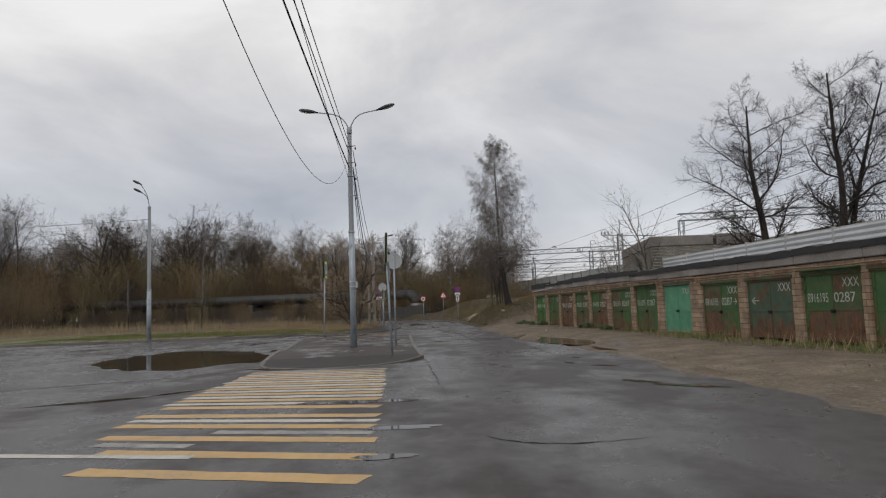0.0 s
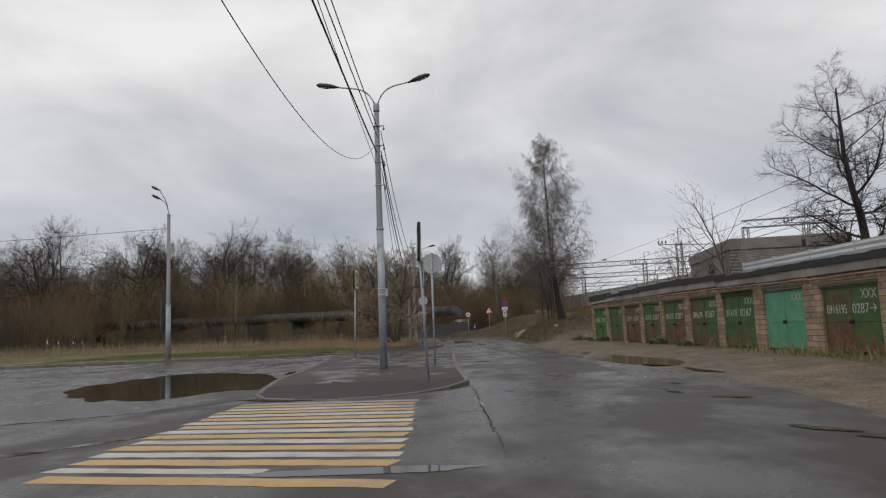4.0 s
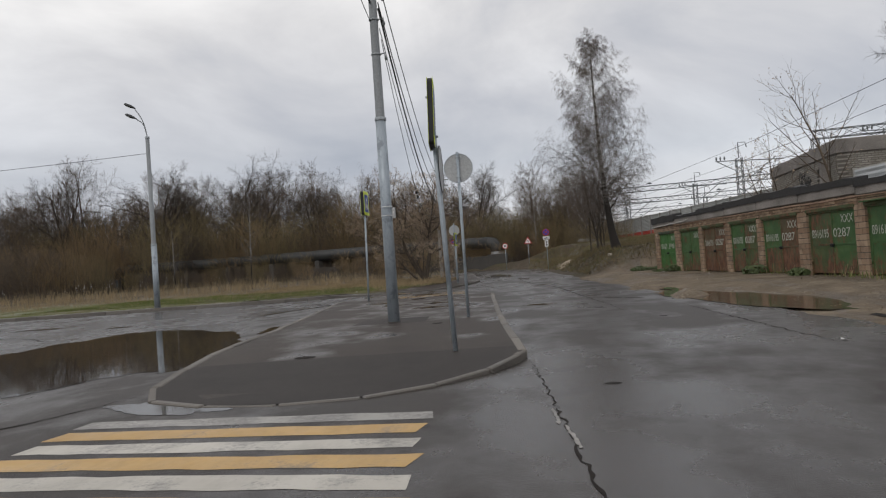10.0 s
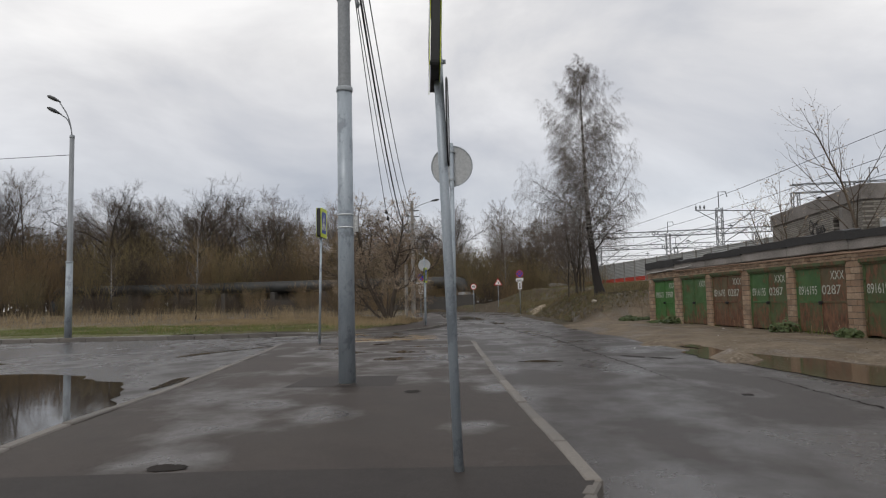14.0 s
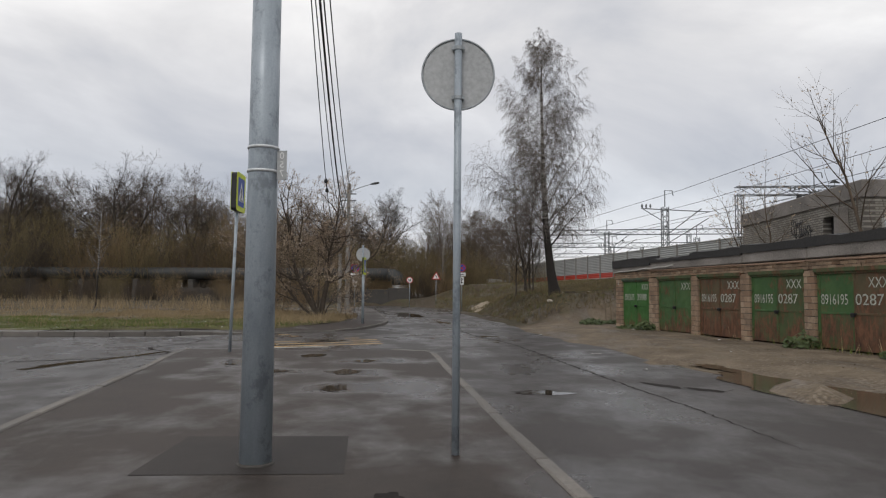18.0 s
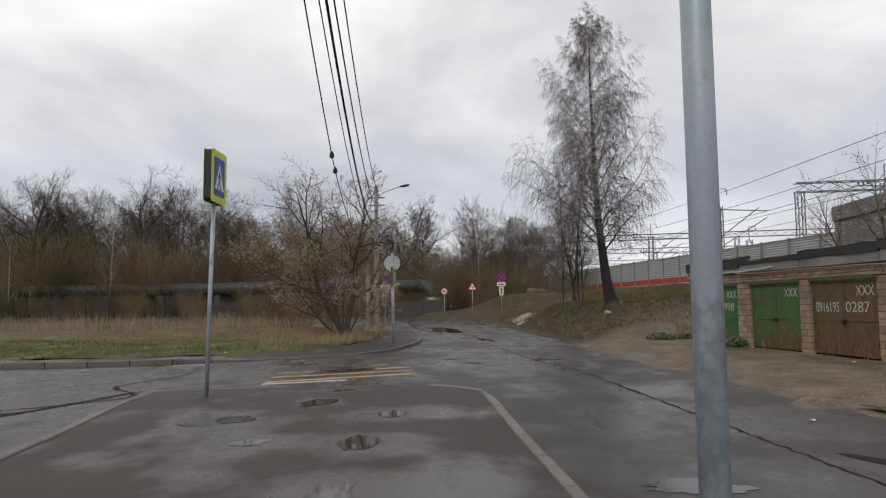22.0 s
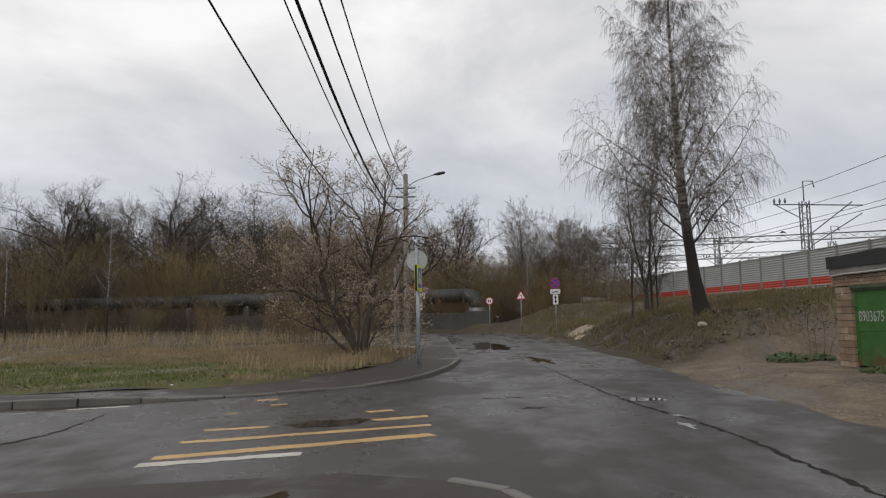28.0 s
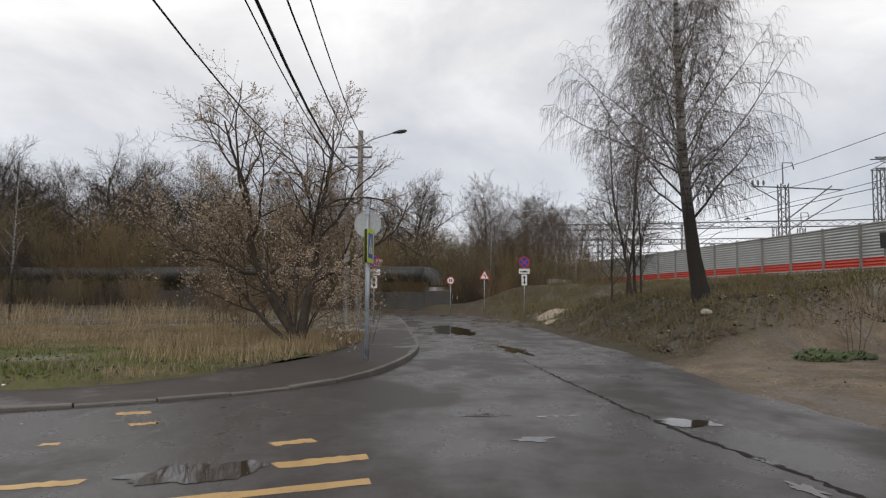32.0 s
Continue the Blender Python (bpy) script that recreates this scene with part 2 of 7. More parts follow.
    lush.operation = "MULTIPLY"
    k.l(turf.outputs[0], lush.inputs[0])
    k.l(front.outputs[0], lush.inputs[1])
    straw = k.ramp(fine, [(0.3, (0.10, 0.078, 0.042)), (0.7, (0.25, 0.20, 0.115))])
    col = k.mix(k.grey(plot.outputs[0], 0.0, 1.0, 0.0, 0.75), col, straw)
    col = k.mix(k.grey(lush.outputs[0], 0.0, 1.0, 0.0, 0.85), col, k.ramp(fine, [(0.3, (0.066, 0.088, 0.018)), (0.7, (0.160, 0.178, 0.046))]))
    col = k.mix(k.grey(fine, 0.35, 0.75, 0.0, 0.55), col, (0.05, 0.042, 0.03))
    k.bump(k.mix(0.5, mid, fine), 0.9, 0.09)
    return k.set(col, k.grey(damp, 0.0, 1.0, 0.92, 0.45), 0.0, 0.3)


EARTH = ground_mat()
CONCRETE = plain("weathered_concrete", (0.20, 0.19, 0.175), (0.34, 0.325, 0.30), 1.6, 45, (0.7, 0.95), 0, 0.3, False)
KERB_C = plain("kerb_concrete", (0.105, 0.095, 0.084), (0.225, 0.204, 0.180), 1.5, 60, (0.45, 0.85), 0, 0.3, False, None, 0.3)
GALV = plain("galvanised_steel", (0.27, 0.295, 0.31), (0.40, 0.43, 0.45), 2.2, 22, (0.4, 0.6), 0.2, 0.05)
GALV_DARK = plain("dull_grey_steel", (0.20, 0.215, 0.225), (0.30, 0.315, 0.325), 2.0, 25, (0.5, 0.7), 0.15, 0.05)


def pole_mat(name, lo, hi, stain):
    """Hot-dip zinc gone dull, with darker runs and blotches."""
    k = Nodes(name)
    v = k.coords(True)
    runs = k.noise(v, 6.0, 6, 0.7, (1.0, 1.0, 0.22))
    blot = k.noise(v, 3.2, 6, 0.75, (1.0, 1.0, 0.7), 5.0)
    fine = k.noise(v, 70, 4, 0.7)
    col = k.ramp(runs, [(0.3, lo), (0.7, hi)])
    col = k.mix(k.grey(blot, 0.52, 0.60, 0.0, 0.6), col, stain)
    col = k.mix(k.grey(fine, 0.35, 0.75, 0.0, 0.25), col, stain)
    k.bump(fine, 0.08, 0.003)
    return k.set(col, k.grey(blot, 0.4, 0.62, 0.36, 0.62), 0.25, 0.5)


POLE = pole_mat("mottled_zinc_pole", (0.275, 0.32, 0.36), (0.45, 0.50, 0.545), (0.15, 0.17, 0.19))
STRAP = plain("bright_steel_strap", (0.55, 0.57, 0.58), (0.70, 0.72, 0.73), 4, 30, (0.3, 0.45), 0.4, 0.02)
LAMP_GREY = plain("lamp_housing", (0.05, 0.052, 0.055), (0.085, 0.088, 0.09), 6, 40, (0.5, 0.7), 0.1, 0.05)
LENS = plain("lamp_glass", (0.45, 0.45, 0.43), (0.6, 0.6, 0.58), 6, 40, (0.1, 0.2), 0, 0.0)
SIGN_BACK = plain("sign_back_grey", (0.36, 0.37, 0.37), (0.46, 0.47, 0.475), 2.0, 30, (0.4, 0.6), 0.25, 0.03)
SIGN_WHITE = plain("sign_white", (0.68, 0.68, 0.67), (0.78, 0.78, 0.77), 4, 30, (0.35, 0.5), 0, 0.0)
SIGN_BLUE = plain("sign_blue", (0.012, 0.04, 0.30), (0.018, 0.06, 0.38), 4, 30, (0.35, 0.5), 0, 0.0)
SIGN_RED = plain("sign_red", (0.42, 0.02, 0.025), (0.5, 0.03, 0.03), 4, 30, (0.35, 0.5), 0, 0.0)
SIGN_YELLOW = plain("fluorescent_yellow", (0.52, 0.62, 0.02), (0.62, 0.72, 0.03), 4, 30, (0.4, 0.5), 0, 0.0)
BLACK = plain("black_paint", (0.012, 0.012, 0.013), (0.022, 0.022, 0.023), 4, 30, (0.5, 0.7), 0, 0.05)
WIRE = plain("black_cable", (0.010, 0.010, 0.011), (0.018, 0.018, 0.02), 4, 30, (0.5, 0.7), 0, 0.0)
CRACK = plain("crack_dirt", (0.013, 0.011, 0.0095), (0.034, 0.029, 0.026), 3, 40, (0.8, 0.95), 0, 0.4, False, 0.15)
BITUMEN = plain("bitumen_felt", (0.014, 0.014, 0.015), (0.045, 0.043, 0.042), 1.2, 25, (0.55, 0.85), 0, 0.5, False)
OLD_BARK = plain("black_wet_bark", (0.014, 0.011, 0.010), (0.045, 0.037, 0.031), 5, 30, (0.85, 0.95), 0, 0.8)
BARK = plain("dark_bark", (0.030, 0.024, 0.019), (0.085, 0.070, 0.056), 5, 30, (0.85, 0.95), 0, 0.8)
TWIG = plain("bare_twigs", (0.085, 0.063, 0.044), (0.190, 0.143, 0.100), 0.8, 8, (0.8, 0.95), 0, 0.0, True, None, 0.35)
TWIG_DARK = plain("dark_twigs", (0.040, 0.031, 0.025), (0.090, 0.072, 0.058), 0.8, 8, (0.8, 0.95), 0, 0.0, True, None, 0.3)
WOOD_TWIG = plain("grey_brown_wood_twigs", (0.090, 0.067, 0.051), (0.205, 0.157, 0.122), 0.8, 8, (0.8, 0.95), 0, 0.0, True, None, 0.4)
WILLOW_TWIG = plain("reddish_willow_twigs", (0.110, 0.076, 0.054), (0.265, 0.190, 0.136), 0.8, 8, (0.8, 0.95), 0, 0.0)
BIRCH_TWIG = plain("birch_twigs", (0.070, 0.056, 0.047), (0.175, 0.143, 0.121), 0.8, 8, (0.8, 0.95), 0, 0.0)
WILLOW = plain("willow_shoots", (0.165, 0.112, 0.058), (0.350, 0.240, 0.122), 0.5, 6, (0.8, 0.95), 0, 0.0, True, None, 0.45)
OLIVE_SHOOT = plain("olive_shoots", (0.125, 0.096, 0.048), (0.300, 0.235, 0.112), 0.5, 6, (0.8, 0.95), 0, 0.0, True, None, 0.45)
DARK_BRUSH = plain("dark_brushwood", (0.075, 0.057, 0.042), (0.180, 0.140, 0.103), 0.5, 6, (0.8, 0.95), 0, 0.0, True, None, 0.4)
WILLOW_BARK = plain("willow_bark", (0.034, 0.026, 0.020), (0.105, 0.082, 0.062), 5, 30, (0.85, 0.95), 0, 0.8)
LEAF_DARK = plain("rotten_leaves", (0.028, 0.018, 0.011), (0.080, 0.052, 0.030), 6, 40, (0.8, 0.95), 0, 0.0, False)
LEAF_PALE = plain("bleached_dead_leaves", (0.14, 0.098, 0.058), (0.30, 0.225, 0.145), 6, 40, (0.8, 0.95), 0, 0.0, False)
BUD = plain("opening_buds", (0.24, 0.182, 0.122), (0.46, 0.365, 0.265), 2, 10, (0.7, 0.9), 0, 0.0)
DRY = plain("dry_grass", (0.165, 0.122, 0.064), (0.40, 0.305, 0.178), 0.7, 9, (0.8, 0.95), 0, 0.0, False)
DRY_DARK = plain("weathered_dead_grass", (0.082, 0.063, 0.028), (0.21, 0.165, 0.085), 0.7, 9, (0.8, 0.95), 0, 0.0, False)
GREEN = plain("fresh_grass", (0.066, 0.092, 0.018), (0.165, 0.190, 0.046), 0.5, 9, (0.7, 0.9), 0, 0.0, False)
LEAFY = plain("nettle_leaves", (0.035, 0.06, 0.018), (0.085, 0.11, 0.036), 3, 20, (0.5, 0.8), 0, 0.0)
SAND = plain("pale_sand", (0.22, 0.175, 0.12), (0.40, 0.335, 0.25), 2.5, 40, (0.85, 0.97), 0, 0.8, False)
RUBBLE = plain("pale_rubble", (0.22, 0.19, 0.15), (0.46, 0.41, 0.34), 3, 30, (0.8, 0.95), 0, 0.5)
PIPE_M = plain("pipe_sheathing", (0.016, 0.016, 0.016), (0.045, 0.046, 0.044), 0.7, 12, (0.42, 0.65), 0.0, 0.4, False)
PARAPET = plain("dark_wet_concrete", (0.085, 0.080, 0.072), (0.19, 0.178, 0.16), 1.0, 30, (0.75, 0.95), 0, 0.5, False)
SUPPORT_C = plain("dark_concrete", (0.035, 0.032, 0.029), (0.085, 0.078, 0.070), 1.2, 25, (0.7, 0.95), 0, 0.4, False)
# pale sheathing tone: the highlight on the riser is put into its colour
PIPE_GLINT = plain("pipe_sheet_highlight", (0.22, 0.235, 0.245), (0.40, 0.415, 0.42), 1.5, 20, (0.30, 0.5), 0.4, 0.1, False)
POST_M = plain("pale_fence_post", (0.40, 0.395, 0.37), (0.52, 0.51, 0.48), 0.8, 20, (0.5, 0.7), 0.1, 0.05, False)
POST_DARK = plain("weathered_fence_post", (0.17, 0.165, 0.15), (0.27, 0.26, 0.24), 0.8, 20, (0.6, 0.8), 0.1, 0.1, False)
FENCE_M = plain("noise_barrier_sheet", (0.30, 0.308, 0.30), (0.43, 0.44, 0.43), 0.8, 20, (0.45, 0.6), 0.1, 0.05, False)
FENCE_RED = plain("noise_barrier_red", (0.40, 0.035, 0.02), (0.54, 0.055, 0.03), 0.8, 20, (0.45, 0.6), 0, 0.05, False)
FENCE_WHITE = plain("pale_fence_sheet", (0.44, 0.46, 0.47), (0.58, 0.60, 0.61), 0.8, 20, (0.45, 0.6), 0.1, 0.05, False)
MAST = plain("mast_steel", (0.10, 0.11, 0.115), (0.20, 0.21, 0.215), 1.5, 20, (0.5, 0.7), 0.3, 0.05)


def birch_bark():
    k = Nodes("birch_bark")
    v = k.coords(True)
    band = k.noise(v, 2.2, 5, 0.7, (1.0, 1.0, 5.0))
    xyz = k.n("ShaderNodeSeparateXYZ")
    k.l(v, xyz.inputs[0])
    low = k.grey(xyz.outputs["Z"], 2.6, 5.6, 0.0, 1.0)
    pale = k.ramp(band, [(0.40, (0.03, 0.026, 0.023)), (0.52, (0.32, 0.305, 0.285)), (0.7, (0.50, 0.485, 0.46))])
    col = k.mix(low, (0.022, 0.018, 0.015), pale)
    k.bump(band, 0.8, 0.03)
    return k.set(col, 0.9, 0.0)


BIRCH_BARK = birch_bark()


def water_mat(name, lo, hi, rough):
    k = Nodes(name)
    v = k.coords()
    col = k.ramp(k.noise(v, 0.6, 3), [(0.3, lo), (0.7, hi)])
    k.bump(k.noise(v, 5.0, 2), 0.02, 0.01)
    k.bsdf.inputs["IOR"].default_value = 1.33
    return k.set(col, rough, 0.0, 0.5)


WATER = water_mat("puddle_water", (0.030, 0.024, 0.017), (0.055, 0.045, 0.033), 0.04)
MUD_WATER = water_mat("brown_muddy_water", (0.070, 0.050, 0.032), (0.115, 0.086, 0.058), 0.10)


def road_paint(name, lo, hi, wear):
    k = Nodes(name)
    v = k.coords()
    a = k.noise(v, 1.7, 6, 0.7)
    b = k.noise(v, 26, 4, 0.75)
    col = k.ramp(k.noise(v, 0.9, 4), [(0.3, lo), (0.7, hi)])
    gone = k.grey(k.mix(0.35, a, b), wear - 0.10, wear + 0.06, 0.9, 0.0)
    col = k.mix(k.grey(k.noise(v, 5.0, 5, 0.7, (1.0, 0.35, 1.0), 2.0), 0.45, 0.7, 0.0, 0.35), col, tuple(c * 0.55 for c in lo))
    col = k.mix(gone, col, (0.075, 0.069, 0.064))
    k.bump(b, 0.15, 0.004)
    return k.set(col, k.grey(a, 0.3, 0.7, 0.35, 0.6), 0.0, 0.5)


YELLOW_PAINT = road_paint("yellow_road_paint", (0.45, 0.275, 0.090), (0.57, 0.365, 0.135), 0.40)
WHITE_PAINT = road_paint("white_road_paint", (0.45, 0.42, 0.365), (0.58, 0.55, 0.49), 0.43)
FAINT_PAINT = road_paint("worn_white_paint", (0.31, 0.30, 0.275), (0.43, 0.41, 0.38), 0.505)


def brick_mat(name, lo, hi):
    k = Nodes(name)
    v = k.coords()
    rnd = k.n("ShaderNodeObjectInfo").outputs["Random"]
    col = k.ramp(rnd, [(0.0, lo), (1.0, hi)])
    col = k.mix(k.grey(k.noise(v, 2.0, 6, 0.7), 0.42, 0.64, 0.0, 0.75), col, (0.115, 0.092, 0.075))
    f = k.noise(v, 60, 4, 0.7)
    col = k.mix(0.3, col, k.ramp(f, [(0.3, tuple(c * 0.6 for c in lo)), (0.7, hi)]))
    k.bump(f, 0.5, 0.01)
    return k.set(col, 0.92, 0.0, 0.2)


BRICK = brick_mat("buff_garage_brick", (0.25, 0.155, 0.10), (0.47, 0.355, 0.25))
MORTAR = plain("mortar", (0.055, 0.048, 0.042), (0.11, 0.098, 0.088), 4, 50, (0.9, 0.98), 0, 0.5, False)
PANEL_C = plain("stained_fascia_concrete", (0.12, 0.108, 0.098), (0.32, 0.295, 0.27), 0.9, 30, (0.8, 0.95), 0, 0.5, False)
LINTEL_C = plain("rusty_lintel", (0.13, 0.07, 0.045), (0.34, 0.235, 0.165), 1.1, 30, (0.8, 0.95), 0, 0.4, False)


def door_paint(name, lo, hi, rust):
    """Old oil paint on sheet steel, with rust coming through in blotches."""
    k = Nodes(name)
    v = k.coords(True)
    off = k.n("ShaderNodeObjectInfo").outputs["Random"]
    add = k.n("ShaderNodeVectorMath")
    add.operation = "ADD"
    spread = k.n("ShaderNodeVectorMath")
    spread.operation = "MULTIPLY"
    spread.inputs[1].default_value = (37.0, 19.0, 53.0)
    k.l(off, spread.inputs[0])
    k.l(v, add.inputs[0])
    k.l(spread.outputs[0], add.inputs[1])
    v2 = add.outputs[0]
    a, b = k.noise(v2, 1.4, 7, 0.7), k.noise(v2, 9, 6, 0.75, (1, 1, 0.35))
    col = k.ramp(k.noise(v2, 2.5, 5, 0.65), [(0.3, lo), (0.7, hi)])
    rusty = k.ramp(b, [(0.35, (0.052, 0.026, 0.016)), (0.65, (0.185, 0.088, 0.046))])
    # rust creeps up from the sill, where the splash water stands
    xyz = k.n("ShaderNodeSeparateXYZ")
    k.l(v, xyz.inputs[0])
    splash = k.grey(xyz.outputs["Z"], 0.0, 0.8, 0.10, 0.0)
    m = k.n("ShaderNodeMath")
    m.operation = "ADD"
    k.l(k.mix(0.4, a, b), m.inputs[0])
    k.l(splash, m.inputs[1])
    col = k.mix(k.grey(m.outputs[0], rust - 0.03, rust + 0.07), col, rusty)
    k.bump(b, 0.25, 0.006)
    return k.set(col, k.grey(a, 0.35, 0.65, 0.4, 0.7), 0.0, 0.4)


DOORS = {
    "bright": door_paint("bright_green_door_paint", (0.030, 0.108, 0.022), (0.058, 0.165, 0.040), 0.585),
    "green": door_paint("green_door_paint", (0.030, 0.086, 0.026), (0.066, 0.130, 0.042), 0.555),
    "olive": door_paint("olive_green_door_paint", (0.040, 0.070, 0.025), (0.086, 0.108, 0.043), 0.515),
    "brown": door_paint("rust_brown_door_paint", (0.070, 0.064, 0.030), (0.125, 0.088, 0.048), 0.485),
    "mint": door_paint("mint_green_door_paint", (0.070, 0.235, 0.135), (0.115, 0.315, 0.195), 0.68),
    "grey": door_paint("grey_green_door_paint", (0.038, 0.072, 0.044), (0.070, 0.108, 0.068), 0.53),
}
CHALK = plain("white_brush_paint", (0.16, 0.20, 0.14), (0.66, 0.66, 0.60), 8, 45, (0.7, 0.9), 0, 0.1)


def silicate_brick(axis="Y"):
    k = Nodes("silicate_brick_wall")
    v = k.coords(True)
    b = k.n("ShaderNodeTexBrick", Scale=1.0)
    b.inputs["Brick Width"].default_value, b.inputs["Row Height"].default_value, b.inputs["Mortar Size"].default_value = 0.26, 0.088, 0.012
    b.inputs["Color1"].default_value, b.inputs["Color2"].default_value, b.inputs["Mortar"].default_value = (0.36, 0.34, 0.30, 1), (0.25, 0.232, 0.205, 1), (0.12, 0.11, 0.098, 1)
    sep, com = k.n("ShaderNodeSeparateXYZ"), k.n("ShaderNodeCombineXYZ")
    k.l(v, sep.inputs[0])
    k.l(sep.outputs[axis], com.inputs["X"])
    k.l(sep.outputs["Z"], com.inputs["Y"])
    k.l(com.outputs[0], b.inputs["Vector"])
    col = k.mix(k.grey(k.noise(v, 0.8, 6, 0.7), 0.42, 0.7, 0.0, 0.75), b.outputs["Color"], (0.13, 0.115, 0.095))
    k.bump(b.outputs["Fac"], -0.6, 0.02)
    return k.set(col, 0.93, 0.0, 0.2)


SILICATE, SILICATE_S = silicate_brick("Y"), silicate_brick("X")


# ---- shaping helpers ----
def thing(name, x=0, y=0, z=0, rz=0, label="", category="", group="", kind=""):
    ob = new(name)
    ob.matrix_world = pose(x, y, z, 0, 0, rz)
    return tagged(ob, label, category, group, kind)


def part(name, bm, material, parent=None, label="", smooth=False):
    me = bpy.data.meshes.new(name)
    bm.to_mesh(me)
    bm.free()
    if smooth:
        me.polygons.foreach_set("use_smooth", [True] * len(me.polygons))
    me.materials.append(material)
    ob = new(name, me)
    if parent is not None:
        ob.parent = parent
    return tagged(ob, label)


def whole(name, bm, material, label, category, group="", kind="", smooth=False, at=None):
    ob = part(name, bm, material, None, "", smooth)
    if at is not None:
        ob.matrix_world = at
    return tagged(ob, label, category, group, kind)


def box(bm, lo, hi, bevel=0.0, m=None):
    made = bmesh.ops.create_cube(bm, size=1.0)["verts"]
    for v in made:
        v.co = Vector([lo[i] + (v.co[i] + 0.5) * (hi[i] - lo[i]) for i in range(3)])
    if bevel:
        es = list({e for v in made for e in v.link_edges})
        made = [v for v in bmesh.ops.bevel(bm, geom=es, offset=bevel, segments=1, affect="EDGES")["verts"]]
    if m is not None:
        bmesh.ops.transform(bm, matrix=m, verts=list(made))
    return bm


def tube(bm, pts, radii, n=10, caps=True):
    """A round rod through the points, with a radius at each."""
    pts = [Vector(p) for p in pts]
    if isinstance(radii, (int, float)):
        radii = [radii] * len(pts)
    rings = []
    side = None
    for i, p in enumerate(pts):
        d = (pts[min(i + 1, len(pts) - 1)] - pts[max(i - 1, 0)]).normalized()
        if side is None:
            side = d.orthogonal().normalized()
        side = (side - d * side.dot(d)).normalized()
        up = d.cross(side)
        rings.append([bm.verts.new(p + (side * math.cos(2 * math.pi * j / n) + up * math.sin(2 * math.pi * j / n)) * radii[i]) for j in range(n)])
    for a, b in zip(rings, rings[1:]):
        for j in range(n):
            bm.faces.new((a[j], a[(j + 1) % n], b[(j + 1) % n], b[j]))
    if caps:
        bm.faces.new(list(reversed(rings[0])))
        bm.faces.new(rings[-1])
    return bm


def plate(bm, pts, thick, m=None):
    """A flat plate of that outline in the local xz plane, its face at y = 0 and its back at y = thick."""
    a = [bm.verts.new((x, 0, z)) for x, z in pts]
    b = [bm.verts.new((x, thick, z)) for x, z in pts]
    bm.faces.new(a)
    bm.faces.new(list(reversed(b)))
    n = len(pts)
    for i in range(n):
        bm.faces.new((a[(i + 1) % n], a[i], b[i], b[(i + 1) % n]))
    bmesh.ops.recalc_face_normals(bm, faces=bm.faces)
    if m is not None:
        bmesh.ops.transform(bm, matrix=m, verts=a + b)
    return bm


def round_rect(w, h, r, n=4):
    out = []
    for cx, cz, a0 in ((w / 2 - r, h / 2 - r, 0), (-w / 2 + r, h / 2 - r, 90), (-w / 2 + r, -h / 2 + r, 180), (w / 2 - r, -h / 2 + r, 270)):
        out += [(cx + r * math.cos(radians(a0 + 90 * i / n)), cz + r * math.sin(radians(a0 + 90 * i / n))) for i in range(n + 1)]
    return out


def disc(r, n=40):
    return [(r * math.cos(2 * math.pi * i / n), r * math.sin(2 * math.pi * i / n)) for i in range(n)]


def smooth(a, b, v):
    t = min(1.0, max(0.0, (v - a) / (b - a)))
    return t * t * (3 - 2 * t)


def along(pts, s):
    """The point at length s of a polyline in plan, and the direction there."""
    for (x0, y0), (x1, y1) in zip(pts, pts[1:]):
        d = math.hypot(x1 - x0, y1 - y0)
        if s <= d or (x1, y1) == pts[-1]:
            return x0 + (x1 - x0) * s / d, y0 + (y1 - y0) * s / d, (x1 - x0) / d, (y1 - y0) / d
        s -= d


def length(pts):
    return sum(math.hypot(b[0] - a[0], b[1] - a[1]) for a, b in zip(pts, pts[1:]))


def curve(pts, n=6):
    """A smooth line through the points of a plan."""
    out = []
    p = [pts[0], *pts, pts[-1]]
    for i in range(1, len(p) - 2):
        for k in range(n):
            t = k / n
            out.append(tuple(0.5 * (2 * p[i][j] + (p[i + 1][j] - p[i - 1][j]) * t + (2 * p[i - 1][j] - 5 * p[i][j] + 4 * p[i + 1][j] - p[i + 2][j]) * t * t
                                    + (3 * p[i][j] - p[i - 1][j] - 3 * p[i + 1][j] + p[i + 2][j]) * t ** 3) for j in (0, 1)))
    out.append(pts[-1])
    return out


def inside(x, y, poly):
    hit = False
    for (x0, y0), (x1, y1) in zip(poly, poly[1:] + poly[:1]):
        if (y0 > y) != (y1 > y) and x < x0 + (y - y0) * (x1 - x0) / (y1 - y0):
            hit = not hit
    return hit


# ---- the lie of the land ----
EAST = [(9.5, -60), (7.0, 0), (5.9, 9.5), (4.9, 20), (4.25, 26), (3.6, 31), (2.70, 38), (1.80, 45.5), (1.0, 59), (-0.3, 72), (-1.7, 82), (-5.2, 90), (-9.4, 94.8), (-14, 96.6), (-20, 97.6)]
WEST_KERB = [(-75, 33.0), (-27, 39.5), (-17.8, 41.0), (-11.0, 42.1), (-8.5, 43.27), (-7.3, 43.95), (-6.0, 45.0), (-4.9, 46.5), (-4.25, 48.8), (-4.1, 53.6), (-4.95, 61.0), (-7.0, 75.5), (-8.8, 83.0), (-12.5, 88.0), (-16, 90.0), (-20, 91.0)]
EAST_LINE, WEST_LINE = curve(EAST, 14), curve(WEST_KERB)
EAST_LINE = [(x + 0.30 * noise.noise((x * 0.5, y * 0.55, 1.0)) + 0.14 * noise.noise((x, y * 1.9, 2.0)), y) for x, y in EAST_LINE]
ROAD = [(-75, -60)] + EAST_LINE[:1] + EAST_LINE[1:] + list(reversed(WEST_LINE))


